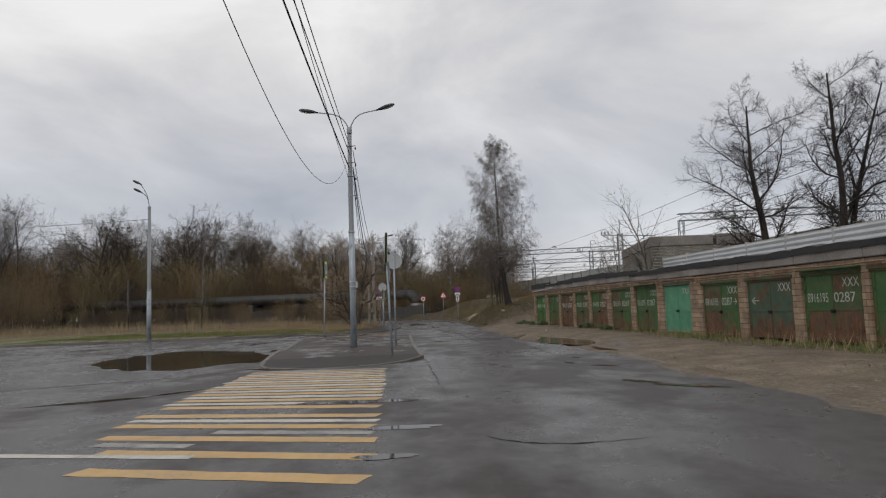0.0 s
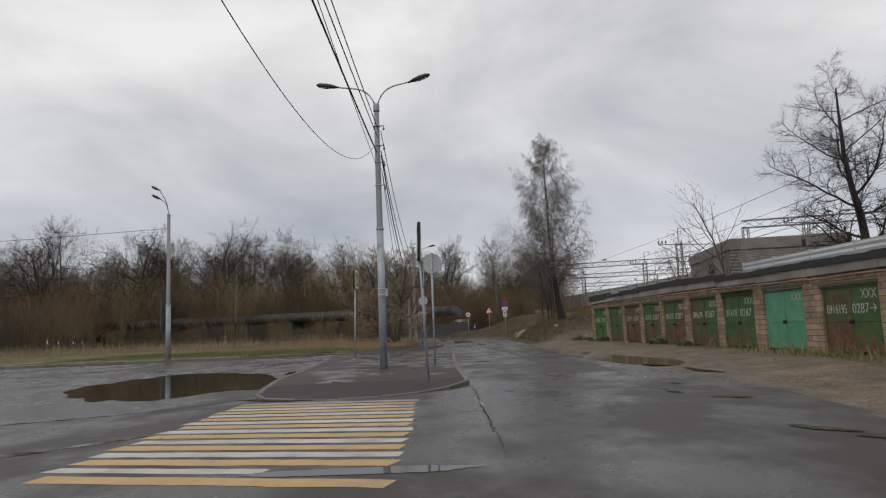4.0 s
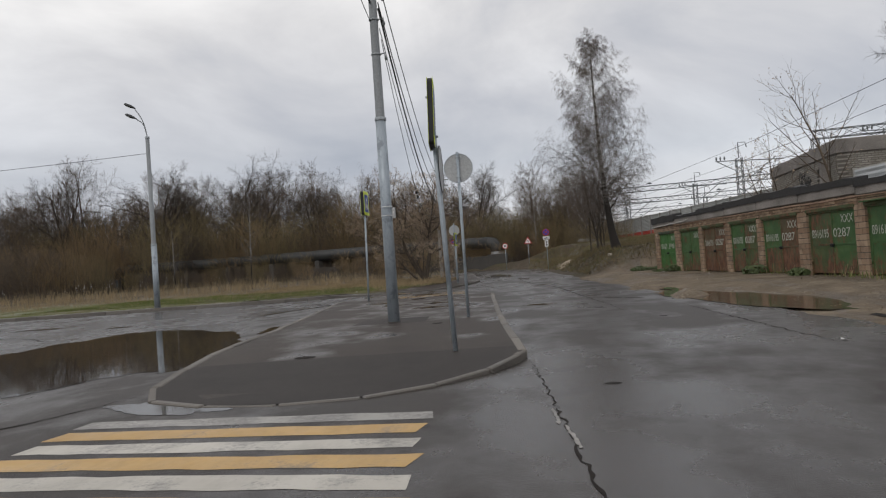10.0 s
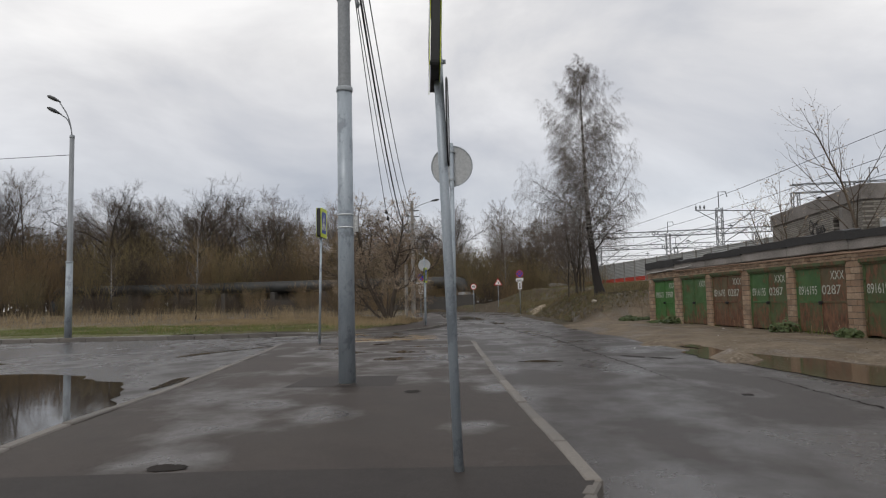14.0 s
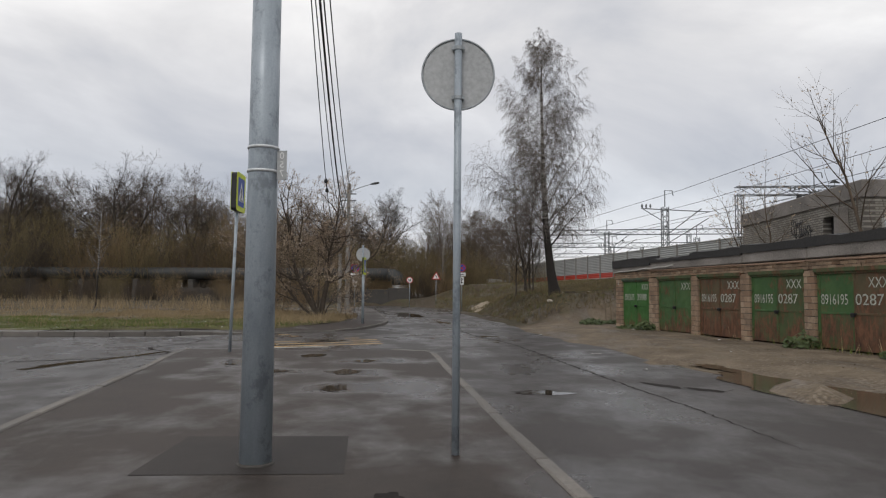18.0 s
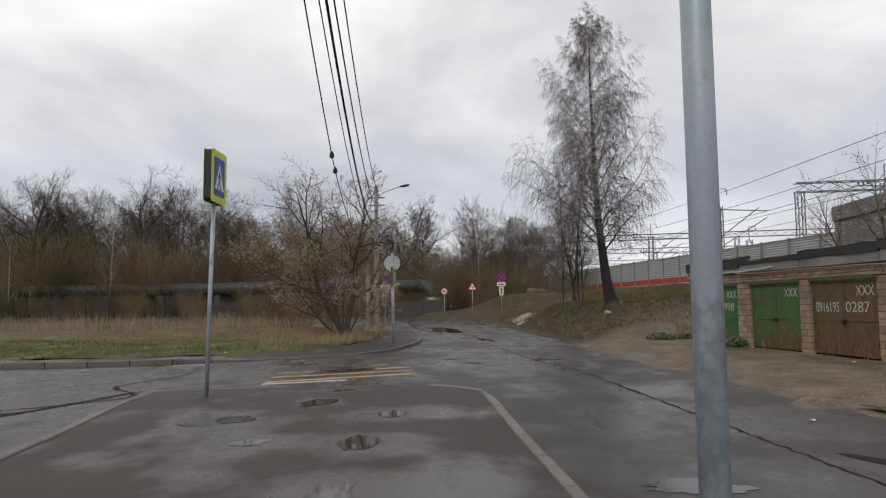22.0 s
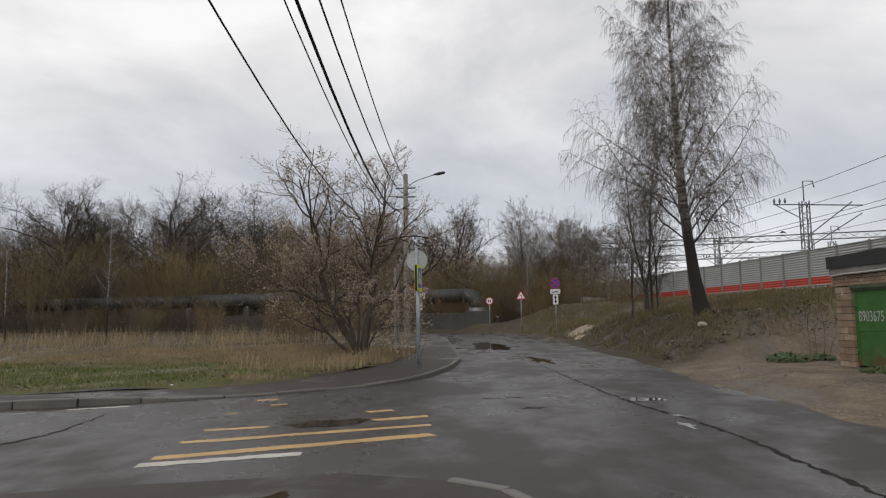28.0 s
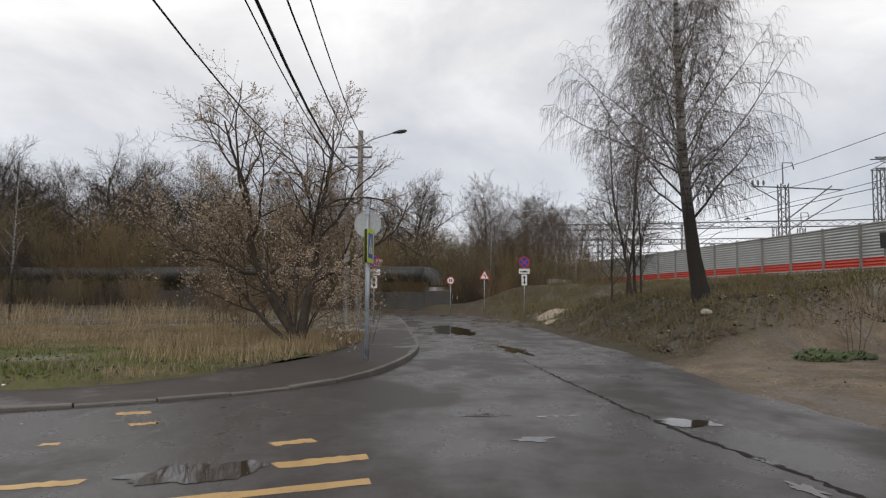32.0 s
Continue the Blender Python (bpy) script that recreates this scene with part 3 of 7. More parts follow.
def east_x(y):
    for (x0, y0), (x1, y1) in zip(EAST, EAST[1:]):
        if y0 <= y <= y1:
            return x0 + (x1 - x0) * (y - y0) / (y1 - y0)
    return EAST[0][0] if y < EAST[0][1] else -70.0


def road_z(x, y):
    return 0.04 * smooth(16, 42, y) + 0.12 * smooth(55, 95, y)


GX, GY = 5.777, 48.344          # the far end of the garage doors
GD = Vector((0.1534, -0.9882))  # along the row, towards the start of the walk
GN = Vector((-0.9882, -0.1534)) # out of the doors


def land_z(x, y):
    """The ground beside the road."""
    z = road_z(x, y)
    d = x - east_x(y) if y < 95 else x + 8
    if d > 0:
        z += 0.14 * smooth(0.2, 3.0, d)
        bank = 1.35 * smooth(0.8, 3.4, d) + 0.95 * smooth(3.4, 12, d) + 0.2 * smooth(12, 20, d)
        k = smooth(50.5 + 0.25 * max(0, d - 2), 54.5 + 0.25 * max(0, d - 2), y) * (1 - 0.55 * smooth(66, 74, y) * (1 - smooth(5, 11, d)))
        z += bank * k
        behind = (x - GX) * -GN[0] + (y - GY) * -GN[1]
        if y < 62:
            z += 2.4 * smooth(5.5, 8.5, behind) * (1 - k)
    else:
        z += 0.16
        z += 0.12 * smooth(44, 60, y) * smooth(-6, -10, x)
    return z


def sheet(name, poly, zf, material, step, label, category, kind="structure", lift=0.0, parent=None, region=None):
    """A flat outline draped over a height function."""
    bm = bmesh.new()
    bm.faces.new([bm.verts.new((x, y, 0)) for x, y in poly])
    bmesh.ops.triangulate(bm, faces=bm.faces[:])
    xs, ys = [p[0] for p in poly], [p[1] for p in poly]
    if region:
        xs, ys = [max(min(xs), region[0]), min(max(xs), region[1])], [max(min(ys), region[2]), min(max(ys), region[3])]
    for i in range(1, int((max(ys) - min(ys)) / step) + 1):
        bmesh.ops.bisect_plane(bm, geom=bm.verts[:] + bm.edges[:] + bm.faces[:], plane_co=(0, min(ys) + i * step, 0), plane_no=(0, 1, 0))
    for i in range(1, int((max(xs) - min(xs)) / (step * 2)) + 1):
        bmesh.ops.bisect_plane(bm, geom=bm.verts[:] + bm.edges[:] + bm.faces[:], plane_co=(min(xs) + i * step * 2, 0, 0), plane_no=(1, 0, 0))
    for v in bm.verts:
        v.co.z = zf(v.co.x, v.co.y) + lift
    bmesh.ops.recalc_face_normals(bm, faces=bm.faces)
    if bm.faces and sum(f.normal.z for f in bm.faces) < 0:
        bmesh.ops.reverse_faces(bm, faces=bm.faces[:])
    if parent is not None:
        return part(name, bm, material, parent, label, True)
    return whole(name, bm, material, label, category, "", kind, True)


def ground():
    xs = sorted({-900, -500, -300, -200, -150, -120, -100, -85, -75, *range(-70, -24, 3), *[v * 0.6 for v in range(-38, 44)], *range(27, 60, 4), 70, 90, 120, 200, 400, 900})
    ys = sorted({-600, -300, -150, -100, -60, -40, -25, -15, -8, -4, *[v * 0.7 for v in range(0, 145)], *range(104, 150, 4), 160, 180, 220, 300, 500, 900})
    bm = bmesh.new()
    grid = []
    road = ROAD
    for y in ys:
        row = []
        for x in xs:
            n = noise.noise((x * 0.45, y * 0.45, 0.0)) * 0.5 + noise.noise((x * 1.3, y * 1.3, 3.0)) * 0.25
            if inside(x, y, road) or inside(x, y, NW_PLAN):
                z = road_z(x, y) - 0.07
            else:
                z = land_z(x, y)
                d = x - east_x(y)
                if d > 0:
                    rough = 0.05 + 0.10 * smooth(52, 56, y) * smooth(0.5, 3, d)
                    z += n * rough - (0.05 if not 23 < y < 34 else 0.02) * (1 - smooth(0, 1.2, d))
                    z -= 0.13 * max(0.0, 1 - ((x - 4.9 + 0.2 * (y - 28)) / 0.95) ** 2 - ((y - 28.2) / 3.0) ** 2)
                else:
                    z += n * 0.10
            row.append(bm.verts.new((x, y, z)))
        grid.append(row)
    for a, b in zip(grid, grid[1:]):
        for j in range(len(xs) - 1):
            bm.faces.new((a[j], a[j + 1], b[j + 1], b[j]))
    return whole("ground", bm, EARTH, "bare brown earth with leaf litter and dead grass", "ground", "", "structure", True)


NW_OUT = [p for p in WEST_LINE if p[0] > -30 and p[1] < 84]
NW_IN = curve([(-30, 40.2), (-17.8, 42.1), (-12.0, 43.1), (-10.2, 44.1), (-9.2, 44.55), (-7.75, 45.9), (-6.65, 47.8), (-5.95, 50.7), (-5.8, 56.0), (-6.7, 62.3), (-8.8, 75.0), (-10.2, 82.5)], 4)
NW_PLAN = NW_OUT + list(reversed(NW_IN))
ground()
sheet("road", ROAD, road_z, ASPHALT, 3.0, "dark grey wet worn asphalt carriageway", "road", region=(-30, 10, -10, 100))

# the raised refuge between the two carriageways
ISL_R = curve([(-0.20, 20.95), (-0.47, 22.9), (-0.74, 25.2), (-0.98, 27.4), (-1.22, 29.9), (-1.42, 31.8), (-1.72, 35.0), (-2.0, 36.3), (-2.5, 37.05), (-3.7, 37.45)], 5)
ISL_F = curve([(-4.36, 19.75), (-4.05, 19.15), (-3.4, 18.78), (-2.5, 18.64), (-1.5, 18.92), (-0.8, 19.6), (-0.4, 20.3), (-0.20, 20.95)], 4)
ISL_L = [(-5.4, 36.85), (-6.5, 36.2), (-7.0, 35.75), (-6.84, 34.4), (-6.40, 32.3), (-5.95, 29.7), (-5.47, 26.9), (-5.22, 25.4), (-4.78, 22.0), (-4.50, 20.3), (-4.36, 19.75)]
ISLAND = ISL_F[:-1] + ISL_R + ISL_L[:-1]


def walk_z(x, y):
    return road_z(x, y) + 0.135 * smooth(18.7, 22.4, y) * (1 - 0.85 * smooth(35.2, 37.4, y))


sheet("pavement", ISLAND, walk_z, ASPHALT_WALK, 0.8, "wet dark asphalt footway of the traffic island", "pavement", lift=0.012)
sheet("pavement_patch", [p for p in ISL_F] + [(-0.20, 21.3), (-2.4, 21.15), (-4.72, 20.9)], walk_z, ASPHALT_DARK, 0.6, "fresher darker asphalt on the ramp of the island", "pavement", lift=0.0145)
sheet("pavement_patch", [(-3.68, 25.40), (-2.24, 25.48), (-2.37, 26.72), (-3.72, 26.66)], walk_z, ASPHALT_DARK, 0.8, "square asphalt patch round the foot of the lamp post", "pavement", lift=0.0145)

# the footway round the grassy corner
def nw_z(x, y):
    return road_z(x, y) + 0.11 - 0.075 * smooth(-9.8, -8.2, x) * (1 - smooth(45.5, 48.5, y))


sheet("pavement", NW_PLAN, nw_z, ASPHALT_WALK, 1.5, "narrow wet asphalt footway beside the grass", "pavement", lift=0.012)


def kerb(line, zf, label, h=0.02, stone=1.0, start=0.0, stop=None, half=0.075):
    """A row of concrete kerb stones along a line in plan."""
    root = thing("kerb", label=label, category="kerb", kind="structure")
    bm = bmesh.new()
    box(bm, (-stone / 2 + 0.006, -half, -0.22), (stone / 2 - 0.006, half, 0.0), 0.014)
    me = bpy.data.meshes.new("kerb_stone")
    bm.to_mesh(me)
    bm.free()
    me.materials.append(KERB_C)
    s, total = start, (stop or length(line))
    rng = random.Random(int(total * 10))
    while total - s > 0.12:
        full, cut = stone, min(stone, total - s)
        x, y, dx, dy = along(line, s + cut / 2)
        xa, ya, _, _ = along(line, s)
        xb, yb, _, _ = along(line, s + cut * 0.999)
        za, zb = zf(xa, ya), zf(xb, yb)
        ob = new("kerb_stone", me)
        ob.parent = root
        ob.matrix_basis = pose(x, y, (za + zb) / 2 + h + rng.uniform(-0.006, 0.006), rng.uniform(-1, 1), -math.degrees(math.atan2(zb - za, stone)), math.degrees(math.atan2(yb - ya, xb - xa))) @ Matrix.Diagonal((cut / stone, 1, 1, 1))
        s += cut
    return root


kerb([p for p in ISL_R if p[0] > -2.75], walk_z, "low worn concrete kerb of the island", 0.026, half=0.06)
kerb(list(reversed(ISL_L[2:])), walk_z, "low worn concrete kerb of the island", 0.03, half=0.06)
kerb(ISL_F, walk_z, "flush concrete edging before the island", 0.0165, 0.8, half=0.045)
SPLIT = min(range(len(WEST_LINE)), key=lambda i: abs(WEST_LINE[i][0] + 8.5) + (100 if WEST_LINE[i][1] > 50 else 0))
kerb(WEST_LINE[:SPLIT + 1], lambda x, y: nw_z(x, y) + 0.02, "grey concrete kerb along the side road", 0.01)
kerb([p for p in WEST_LINE[SPLIT:] if p[1] < 84], nw_z, "curved concrete kerb of the street corner", 0.012)

# ---- road markings, puddles, cracks ----
def ragged_strip(a, b, width, zf, seed, lift, jag=0.02, n=14, gap=None):
    """A painted bar from a to b with uneven edges; gap leaves out a worn stretch (from, to, in parts of its length)."""
    rng = random.Random(seed)
    bm = bmesh.new()
    d = Vector((b[0] - a[0], b[1] - a[1]))
    side = Vector((-d[1], d[0])).normalized() * width / 2
    rows = []
    for i in range(n + 1):
        t = i / n
        p = Vector(a) + d * t
        u, w = p + side * (1 + rng.uniform(-1, 1) * jag / width), p - side * (1 + rng.uniform(-1, 1) * jag / width)
        if i in (0, n):
            u += d.normalized() * rng.uniform(-0.06, 0.06)
        rows.append((t, bm.verts.new((u[0], u[1], zf(u[0], u[1]) + lift)), bm.verts.new((w[0], w[1], zf(w[0], w[1]) + lift))))
    for (t, u0, w0), (_, u1, w1) in zip(rows, rows[1:]):
        if not (gap and gap[0] <= t < gap[1]):
            bm.faces.new((w0, w1, u1, u0))
    return bm


def crossing():
    root = thing("zebra_crossing", label="worn yellow and white painted pedestrian crossing", category="road marking", kind="structure")
    ax, ay = -0.108, 0.994
    rng = random.Random(4)
    for i in range(-1, 26):
        y0 = 7.14 + i * 0.4335
        xr = 0.30 - 0.105 * (y0 - 7.0) + rng.uniform(-0.03, 0.03)
        xl = -2.35 - 0.9 * smooth(6.6, 10.0, y0) - 0.075 * (y0 - 7.5) + rng.uniform(-0.05, 0.05)
        a, b = (xr, y0), (xl, y0 + (xr - xl) * (0.20 - 0.0165 * (y0 - 7.0)))
        yellow = i % 2 == 0
        if yellow:
            part("yellow_bar", ragged_strip(a, b, 0.29, road_z, i + 5, 0.0025, 0.03, 14, None), YELLOW_PAINT, root)
        else:
            gaps = {-1: (0.0, 1.0), 1: (0.0, 0.95), 3: (0.0, 0.62), 5: (0.55, 1.0), 9: (0.0, 1.0), 11: (0.0, 0.33)}
            if gaps.get(i) != (0.0, 1.0):
                part("white_bar", ragged_strip(a, b, 0.22 if i < 12 else 0.27, road_z, i + 5, 0.0025, 0.035, 14, gaps.get(i)), WHITE_PAINT if 6 < i < 24 else FAINT_PAINT, root)
    part("white_line", ragged_strip((-1.6, 8.22), (-8.5, 9.2), 0.17, road_z, 77, 0.0035, 0.05), WHITE_PAINT, root)
    for (x, y, w, l) in ((0.33, 16.85, 0.62, -0.09), (0.20, 17.5, 0.55, -0.05)):
        part("paint_remnant", ragged_strip((x, y), (x + l, y + w), 0.025, road_z, int(y * 10), 0.005, 0.02), FAINT_PAINT, root)


def crossing_two():
    root = thing("zebra_crossing", label="faded yellow bars of a second pedestrian crossing", category="road marking", kind="structure")
    for i, (a, b, w, m) in enumerate((((-3.18, 39.72), (-5.94, 38.20), 0.23, YELLOW_PAINT), ((-3.27, 40.50), (-6.13, 39.08), 0.18, YELLOW_PAINT), ((-5.46, 40.32), (-6.25, 39.98), 0.16, YELLOW_PAINT),
                                      ((-3.42, 41.34), (-4.17, 40.90), 0.22, YELLOW_PAINT), ((-4.09, 41.99), (-4.45, 41.74), 0.18, YELLOW_PAINT), ((-4.42, 38.50), (-5.92, 37.84), 0.20, WHITE_PAINT),
                                      ((-6.47, 43.44), (-6.82, 43.28), 0.2, YELLOW_PAINT), ((-6.03, 42.78), (-6.30, 42.60), 0.16, YELLOW_PAINT), ((-6.45, 41.6), (-6.62, 41.55), 0.12, YELLOW_PAINT),
                                      ((-8.8, 42.5), (-9.6, 42.05), 0.15, WHITE_PAINT), ((-9.9, 41.7), (-10.8, 41.3), 0.10, FAINT_PAINT), ((-1.7, 43.55), (-1.2, 43.7), 0.05, FAINT_PAINT), ((1.95, 37.0), (2.2, 37.02), 0.10, WHITE_PAINT))):
        part("white_bar" if m is not YELLOW_PAINT else "yellow_bar", ragged_strip(a, b, w, road_z, i + 60, 0.0025, 0.05), m, root)


def blob(cx, cy, a, b, turn, seed, zf, lift=0.006, n=72, jag=0.28):
    """The outline of a puddle: an ellipse with bays and tongues."""
    bm = bmesh.new()
    c, s = math.cos(radians(turn)), math.sin(radians(turn))
    ring = []
    for i in range(n):
        w = 2 * math.pi * i / n
        k = 1 + jag * (noise.noise((math.cos(w) * 1.3 + seed * 7.1, math.sin(w) * 1.3, seed)) + 0.55 * noise.noise((math.cos(w) * 3.6, math.sin(w) * 3.6 + seed * 3.3, seed)) + 0.3 * noise.noise((math.cos(w) * 9, math.sin(w) * 9 + seed * 2.3, seed)))
        u, v = a * k * math.cos(w), b * k * math.sin(w)
        x, y = cx + u * c - v * s, cy + u * s + v * c
        ring.append(bm.verts.new((x, y, zf(x, y) + lift)))
    mid = bm.verts.new((cx, cy, zf(cx, cy) + lift))
    for i in range(n):
        bm.faces.new((mid, ring[i], ring[(i + 1) % n]))
    return bm


PUDDLES = ((-8.35, 24.3, 4.6, 2.5, 108, 1, road_z, 0.24), (-3.66, 18.70, 0.80, 0.25, -16, 2, road_z, 0.3), (4.50, 29.0, 4.3, 1.15, 102, 3, road_z, 0.22), (4.15, 32.9, 2.0, 0.44, 108, 37, road_z, 0.4),
           (4.65, 12.85, 0.62, 0.13, -38, 4, road_z, 0.6), (4.05, 13.75, 0.34, 0.10, -50, 5, road_z, 0.6), (4.1, 17.05, 0.30, 0.12, -30, 45, road_z, 0.6), (-0.4, 12.0, 1.0, 0.16, 5, 6, road_z, 0.3), (0.35, 9.6, 0.45, 0.14, 5, 7, road_z, 0.3),
           (0.3, 8.0, 0.3, 0.12, 5, 27, road_z, 0.3), (-5.15, 13.0, 0.85, 0.16, 30, 8, road_z, 0.5), (-4.2, 13.95, 0.55, 0.08, 52, 28, road_z, 0.7), (-8.5, 12.6, 1.0, 0.18, 25, 46, road_z, 0.5),
           (-2.94, 29.71, 0.16, 0.30, 0, 9, walk_z, 0.38), (-3.03, 31.55, 0.19, 0.34, 0, 10, walk_z, 0.38), (-4.13, 31.53, 0.17, 0.17, 0, 11, walk_z, 0.38), (-4.72, 32.92, 0.24, 0.24, 20, 12, walk_z, 0.38), (-5.15, 32.55, 0.10, 0.10, 0, 42, walk_z, 0.38),
           (-4.06, 34.3, 0.21, 0.36, -15, 13, walk_z, 0.38), (-4.02, 36.05, 0.11, 0.52, -6, 14, walk_z, 0.38), (-2.92, 33.28, 0.18, 0.24, 0, 43, walk_z, 0.38),
           (-0.13, 30.45, 0.40, 0.22, -4, 16, road_z, 0.55), (-4.72, 40.65, 0.55, 0.30, 25, 17, road_z, 0.4), (-0.02, 43.3, 0.34, 0.30, 0, 18, road_z, 0.45),
           (0.05, 40.5, 0.08, 0.24, 10, 19, road_z, 0.9), (0.1, 41.4, 0.05, 0.14, 15, 34, road_z, 0.9), (-3.6, 65.5, 0.7, 4.6, 8, 20, road_z, 0.6), (-1.45, 54.2, 0.22, 1.5, 10, 21, road_z, 0.7), (-2.8, 63.4, 0.25, 0.8, 10, 36, road_z, 0.6), (-2.4, 43.6, 0.34, 0.10, 10, 22, road_z, 0.8), (-1.9, 42.2, 0.2, 0.12, 10, 35, road_z, 0.8),
           (-8.62, 33.75, 0.85, 0.16, 74, 24, road_z, 0.8), (-8.05, 35.6, 1.25, 0.09, 77, 44, road_z, 0.8), (-12.6, 31.3, 0.45, 0.22, 5, 25, road_z, 0.4), (-16.2, 32.5, 0.8, 0.3, 5, 26, road_z, 0.4),
           (-6.22, 27.4, 0.12, 0.9, 10, 30, road_z, 0.4), (-5.1, 21.5, 0.3, 0.12, 60, 31, road_z, 0.5), (-7.3, 22.0, 0.7, 0.2, 100, 33, road_z, 0.4))
for i, (cx, cy, a, b, turn) in enumerate(((3.88, 19.65, 0.09, 0.17, 20), (3.50, 18.02, 0.10, 0.24, 20), (3.42, 18.5, 0.05, 0.06, 0), (0.72, 19.05, 0.09, 0.05, 0), (5.3, 22.9, 0.28, 0.9, 12), (-1.9, 24.9, 0.10, 0.14, 0), (2.2, 25.5, 0.07, 0.1, 0), (1.82, 31.35, 0.14, 0.32, 30), (2.3, 30.9, 0.12, 0.3, 40), (-3.1, 21.2, 0.13, 0.10, 0))):
    whole("pothole", blob(cx, cy, a, b, turn, 50 + i, road_z if cx > -1 else walk_z, 0.004 if cx > -1 else 0.017, 40, 0.5), CRACK, "small wet pothole in the asphalt", "pothole", "potholes", "structure", True)
for (cx, cy, a, b, turn, seed, zf, jag) in PUDDLES:
    whole("puddle", blob(cx, cy, a, b, turn, seed, zf, 0.0165 if zf is walk_z else 0.010 if cx > 3.3 else 0.0045, 72, jag), MUD_WATER if cx > 3.3 else WATER, "shallow muddy puddle reflecting the grey sky", "puddle", "puddles on the asphalt", "structure", True)


def crack(pts, width, seed, zf=road_z, lift=0.0035):
    rng = random.Random(seed)
    line = curve(pts, 5)
    total = length(line)
    bm = bmesh.new()
    prev = None
    n = int(total / 0.09)
    for i in range(n + 1):
        x, y, dx, dy = along(line, min(total * 0.999, i * total / n))
        j, w = rng.uniform(-0.03, 0.03), width * rng.uniform(0.3, 1.3) * (0.15 + math.sin(math.pi * i / n))
        a = (x - dy * (j + w), y + dx * (j + w))
        b = (x - dy * (j - w), y + dx * (j - w))
        row = [bm.verts.new((*p, zf(*p) + lift)) for p in (a, b)]
        if prev:
            bm.faces.new((prev[0], prev[1], row[1], row[0]))
        prev = row
    bmesh.ops.recalc_face_normals(bm, faces=bm.faces)
    if sum(f.normal.z for f in bm.faces) < 0:
        bmesh.ops.reverse_faces(bm, faces=bm.faces[:])
    whole("road_crack", bm, CRACK, "dark wet crack in the asphalt", "crack", "cracks in the road", "structure")


for seed, (pts, w) in enumerate((([(1.7, 27.0), (1.5, 29.5), (1.15, 32.5), (0.72, 36.9), (0.45, 39.6), (0.2, 41.0), (-0.25, 42.8), (-0.72, 45.8), (-1.2, 49.5), (-1.7, 54.0)], 0.034), ([(0.75, 12.5), (0.5, 15.0), (0.25, 17.4), (0.02, 19.6), (-0.1, 20.8)], 0.011),
                                 ([(-8.6, 41.6), (-8.2, 39.5), (-8.6, 37.6), (-7.6, 36.0), (-9.5, 34.2), (-13, 33.2)], 0.05), ([(-4.4, 19.4), (-5.2, 17.5), (-7.5, 15.8), (-11, 14.4), (-15, 14.6)], 0.045),
                                 ([(3.0, 28.0), (3.2, 25.0), (3.5, 21.0)], 0.018), ([(-3.9, 36.2), (-3.7, 34.6), (-4.4, 33.4)], 0.05), ([(-12, 27.5), (-15, 29.5), (-22, 30.5)], 0.05), ([(1.2, 9.0), (1.9, 8.4), (3.0, 8.6)], 0.02))):
    crack(pts, w, seed)
crossing()
crossing_two()


# ---- posts and signs ----
def bent(a, b, lift, n=8):
    """An arm that rises from a and swings out to b."""
    a, b = Vector(a), Vector(b)
    return [a + (b - a) * (t * t * 0.6 + t * 0.4) + Vector((0, 0, lift * math.sin(math.pi * t) * (1 - t * 0.4))) for t in [i / n for i in range(n + 1)]]


def lamp_head(root, at, way, pitch, size=0.62):
    d = Vector((way[0], way[1], 0)).normalized()
    m = Matrix.Translation(at) @ Matrix(((d[0], -d[1], 0, 0), (d[1], d[0], 0, 0), (0, 0, 1, 0), (0, 0, 0, 1))) @ pose(0, 0, 0, 0, -pitch, 0)
    bm = bmesh.new()
    tube(bm, [(x * size, 0, 0.015 * math.sin(x * 3.1)) for x in (-0.12, 0.0, 0.15, 0.45, 0.8, 0.95, 1.0)], [0.035, 0.05, 0.085, 0.115, 0.105, 0.06, 0.015], 12)
    for v in bm.verts:
        v.co.z *= 0.62
    bmesh.ops.transform(bm, matrix=m, verts=bm.verts)
    head = part("lamp_head", bm, LAMP_GREY, root, "dark grey street lamp head", True)
    bm = bmesh.new()
    tube(bm, [(0.3 * size, 0, -0.055), (0.55 * size, 0, -0.066), (0.85 * size, 0, -0.05)], [0.04, 0.06, 0.03], 10)
    for v in bm.verts:
        v.co.z = -0.058 + (v.co.z + 0.058) * 0.25
    bmesh.ops.transform(bm, matrix=m, verts=bm.verts)
    part("lens", bm, LENS, head, "pale lamp glass", True)


def collar(root, z, r, h=0.06, name="collar", mat=None):
    bm = bmesh.new()
    tube(bm, [(0, 0, z - h / 2), (0, 0, z - h / 4), (0, 0, z + h / 4), (0, 0, z + h / 2)], [r, r * 1.05, r * 1.05, r], 20)
    part(name, bm, mat or GALV, root, "", True)


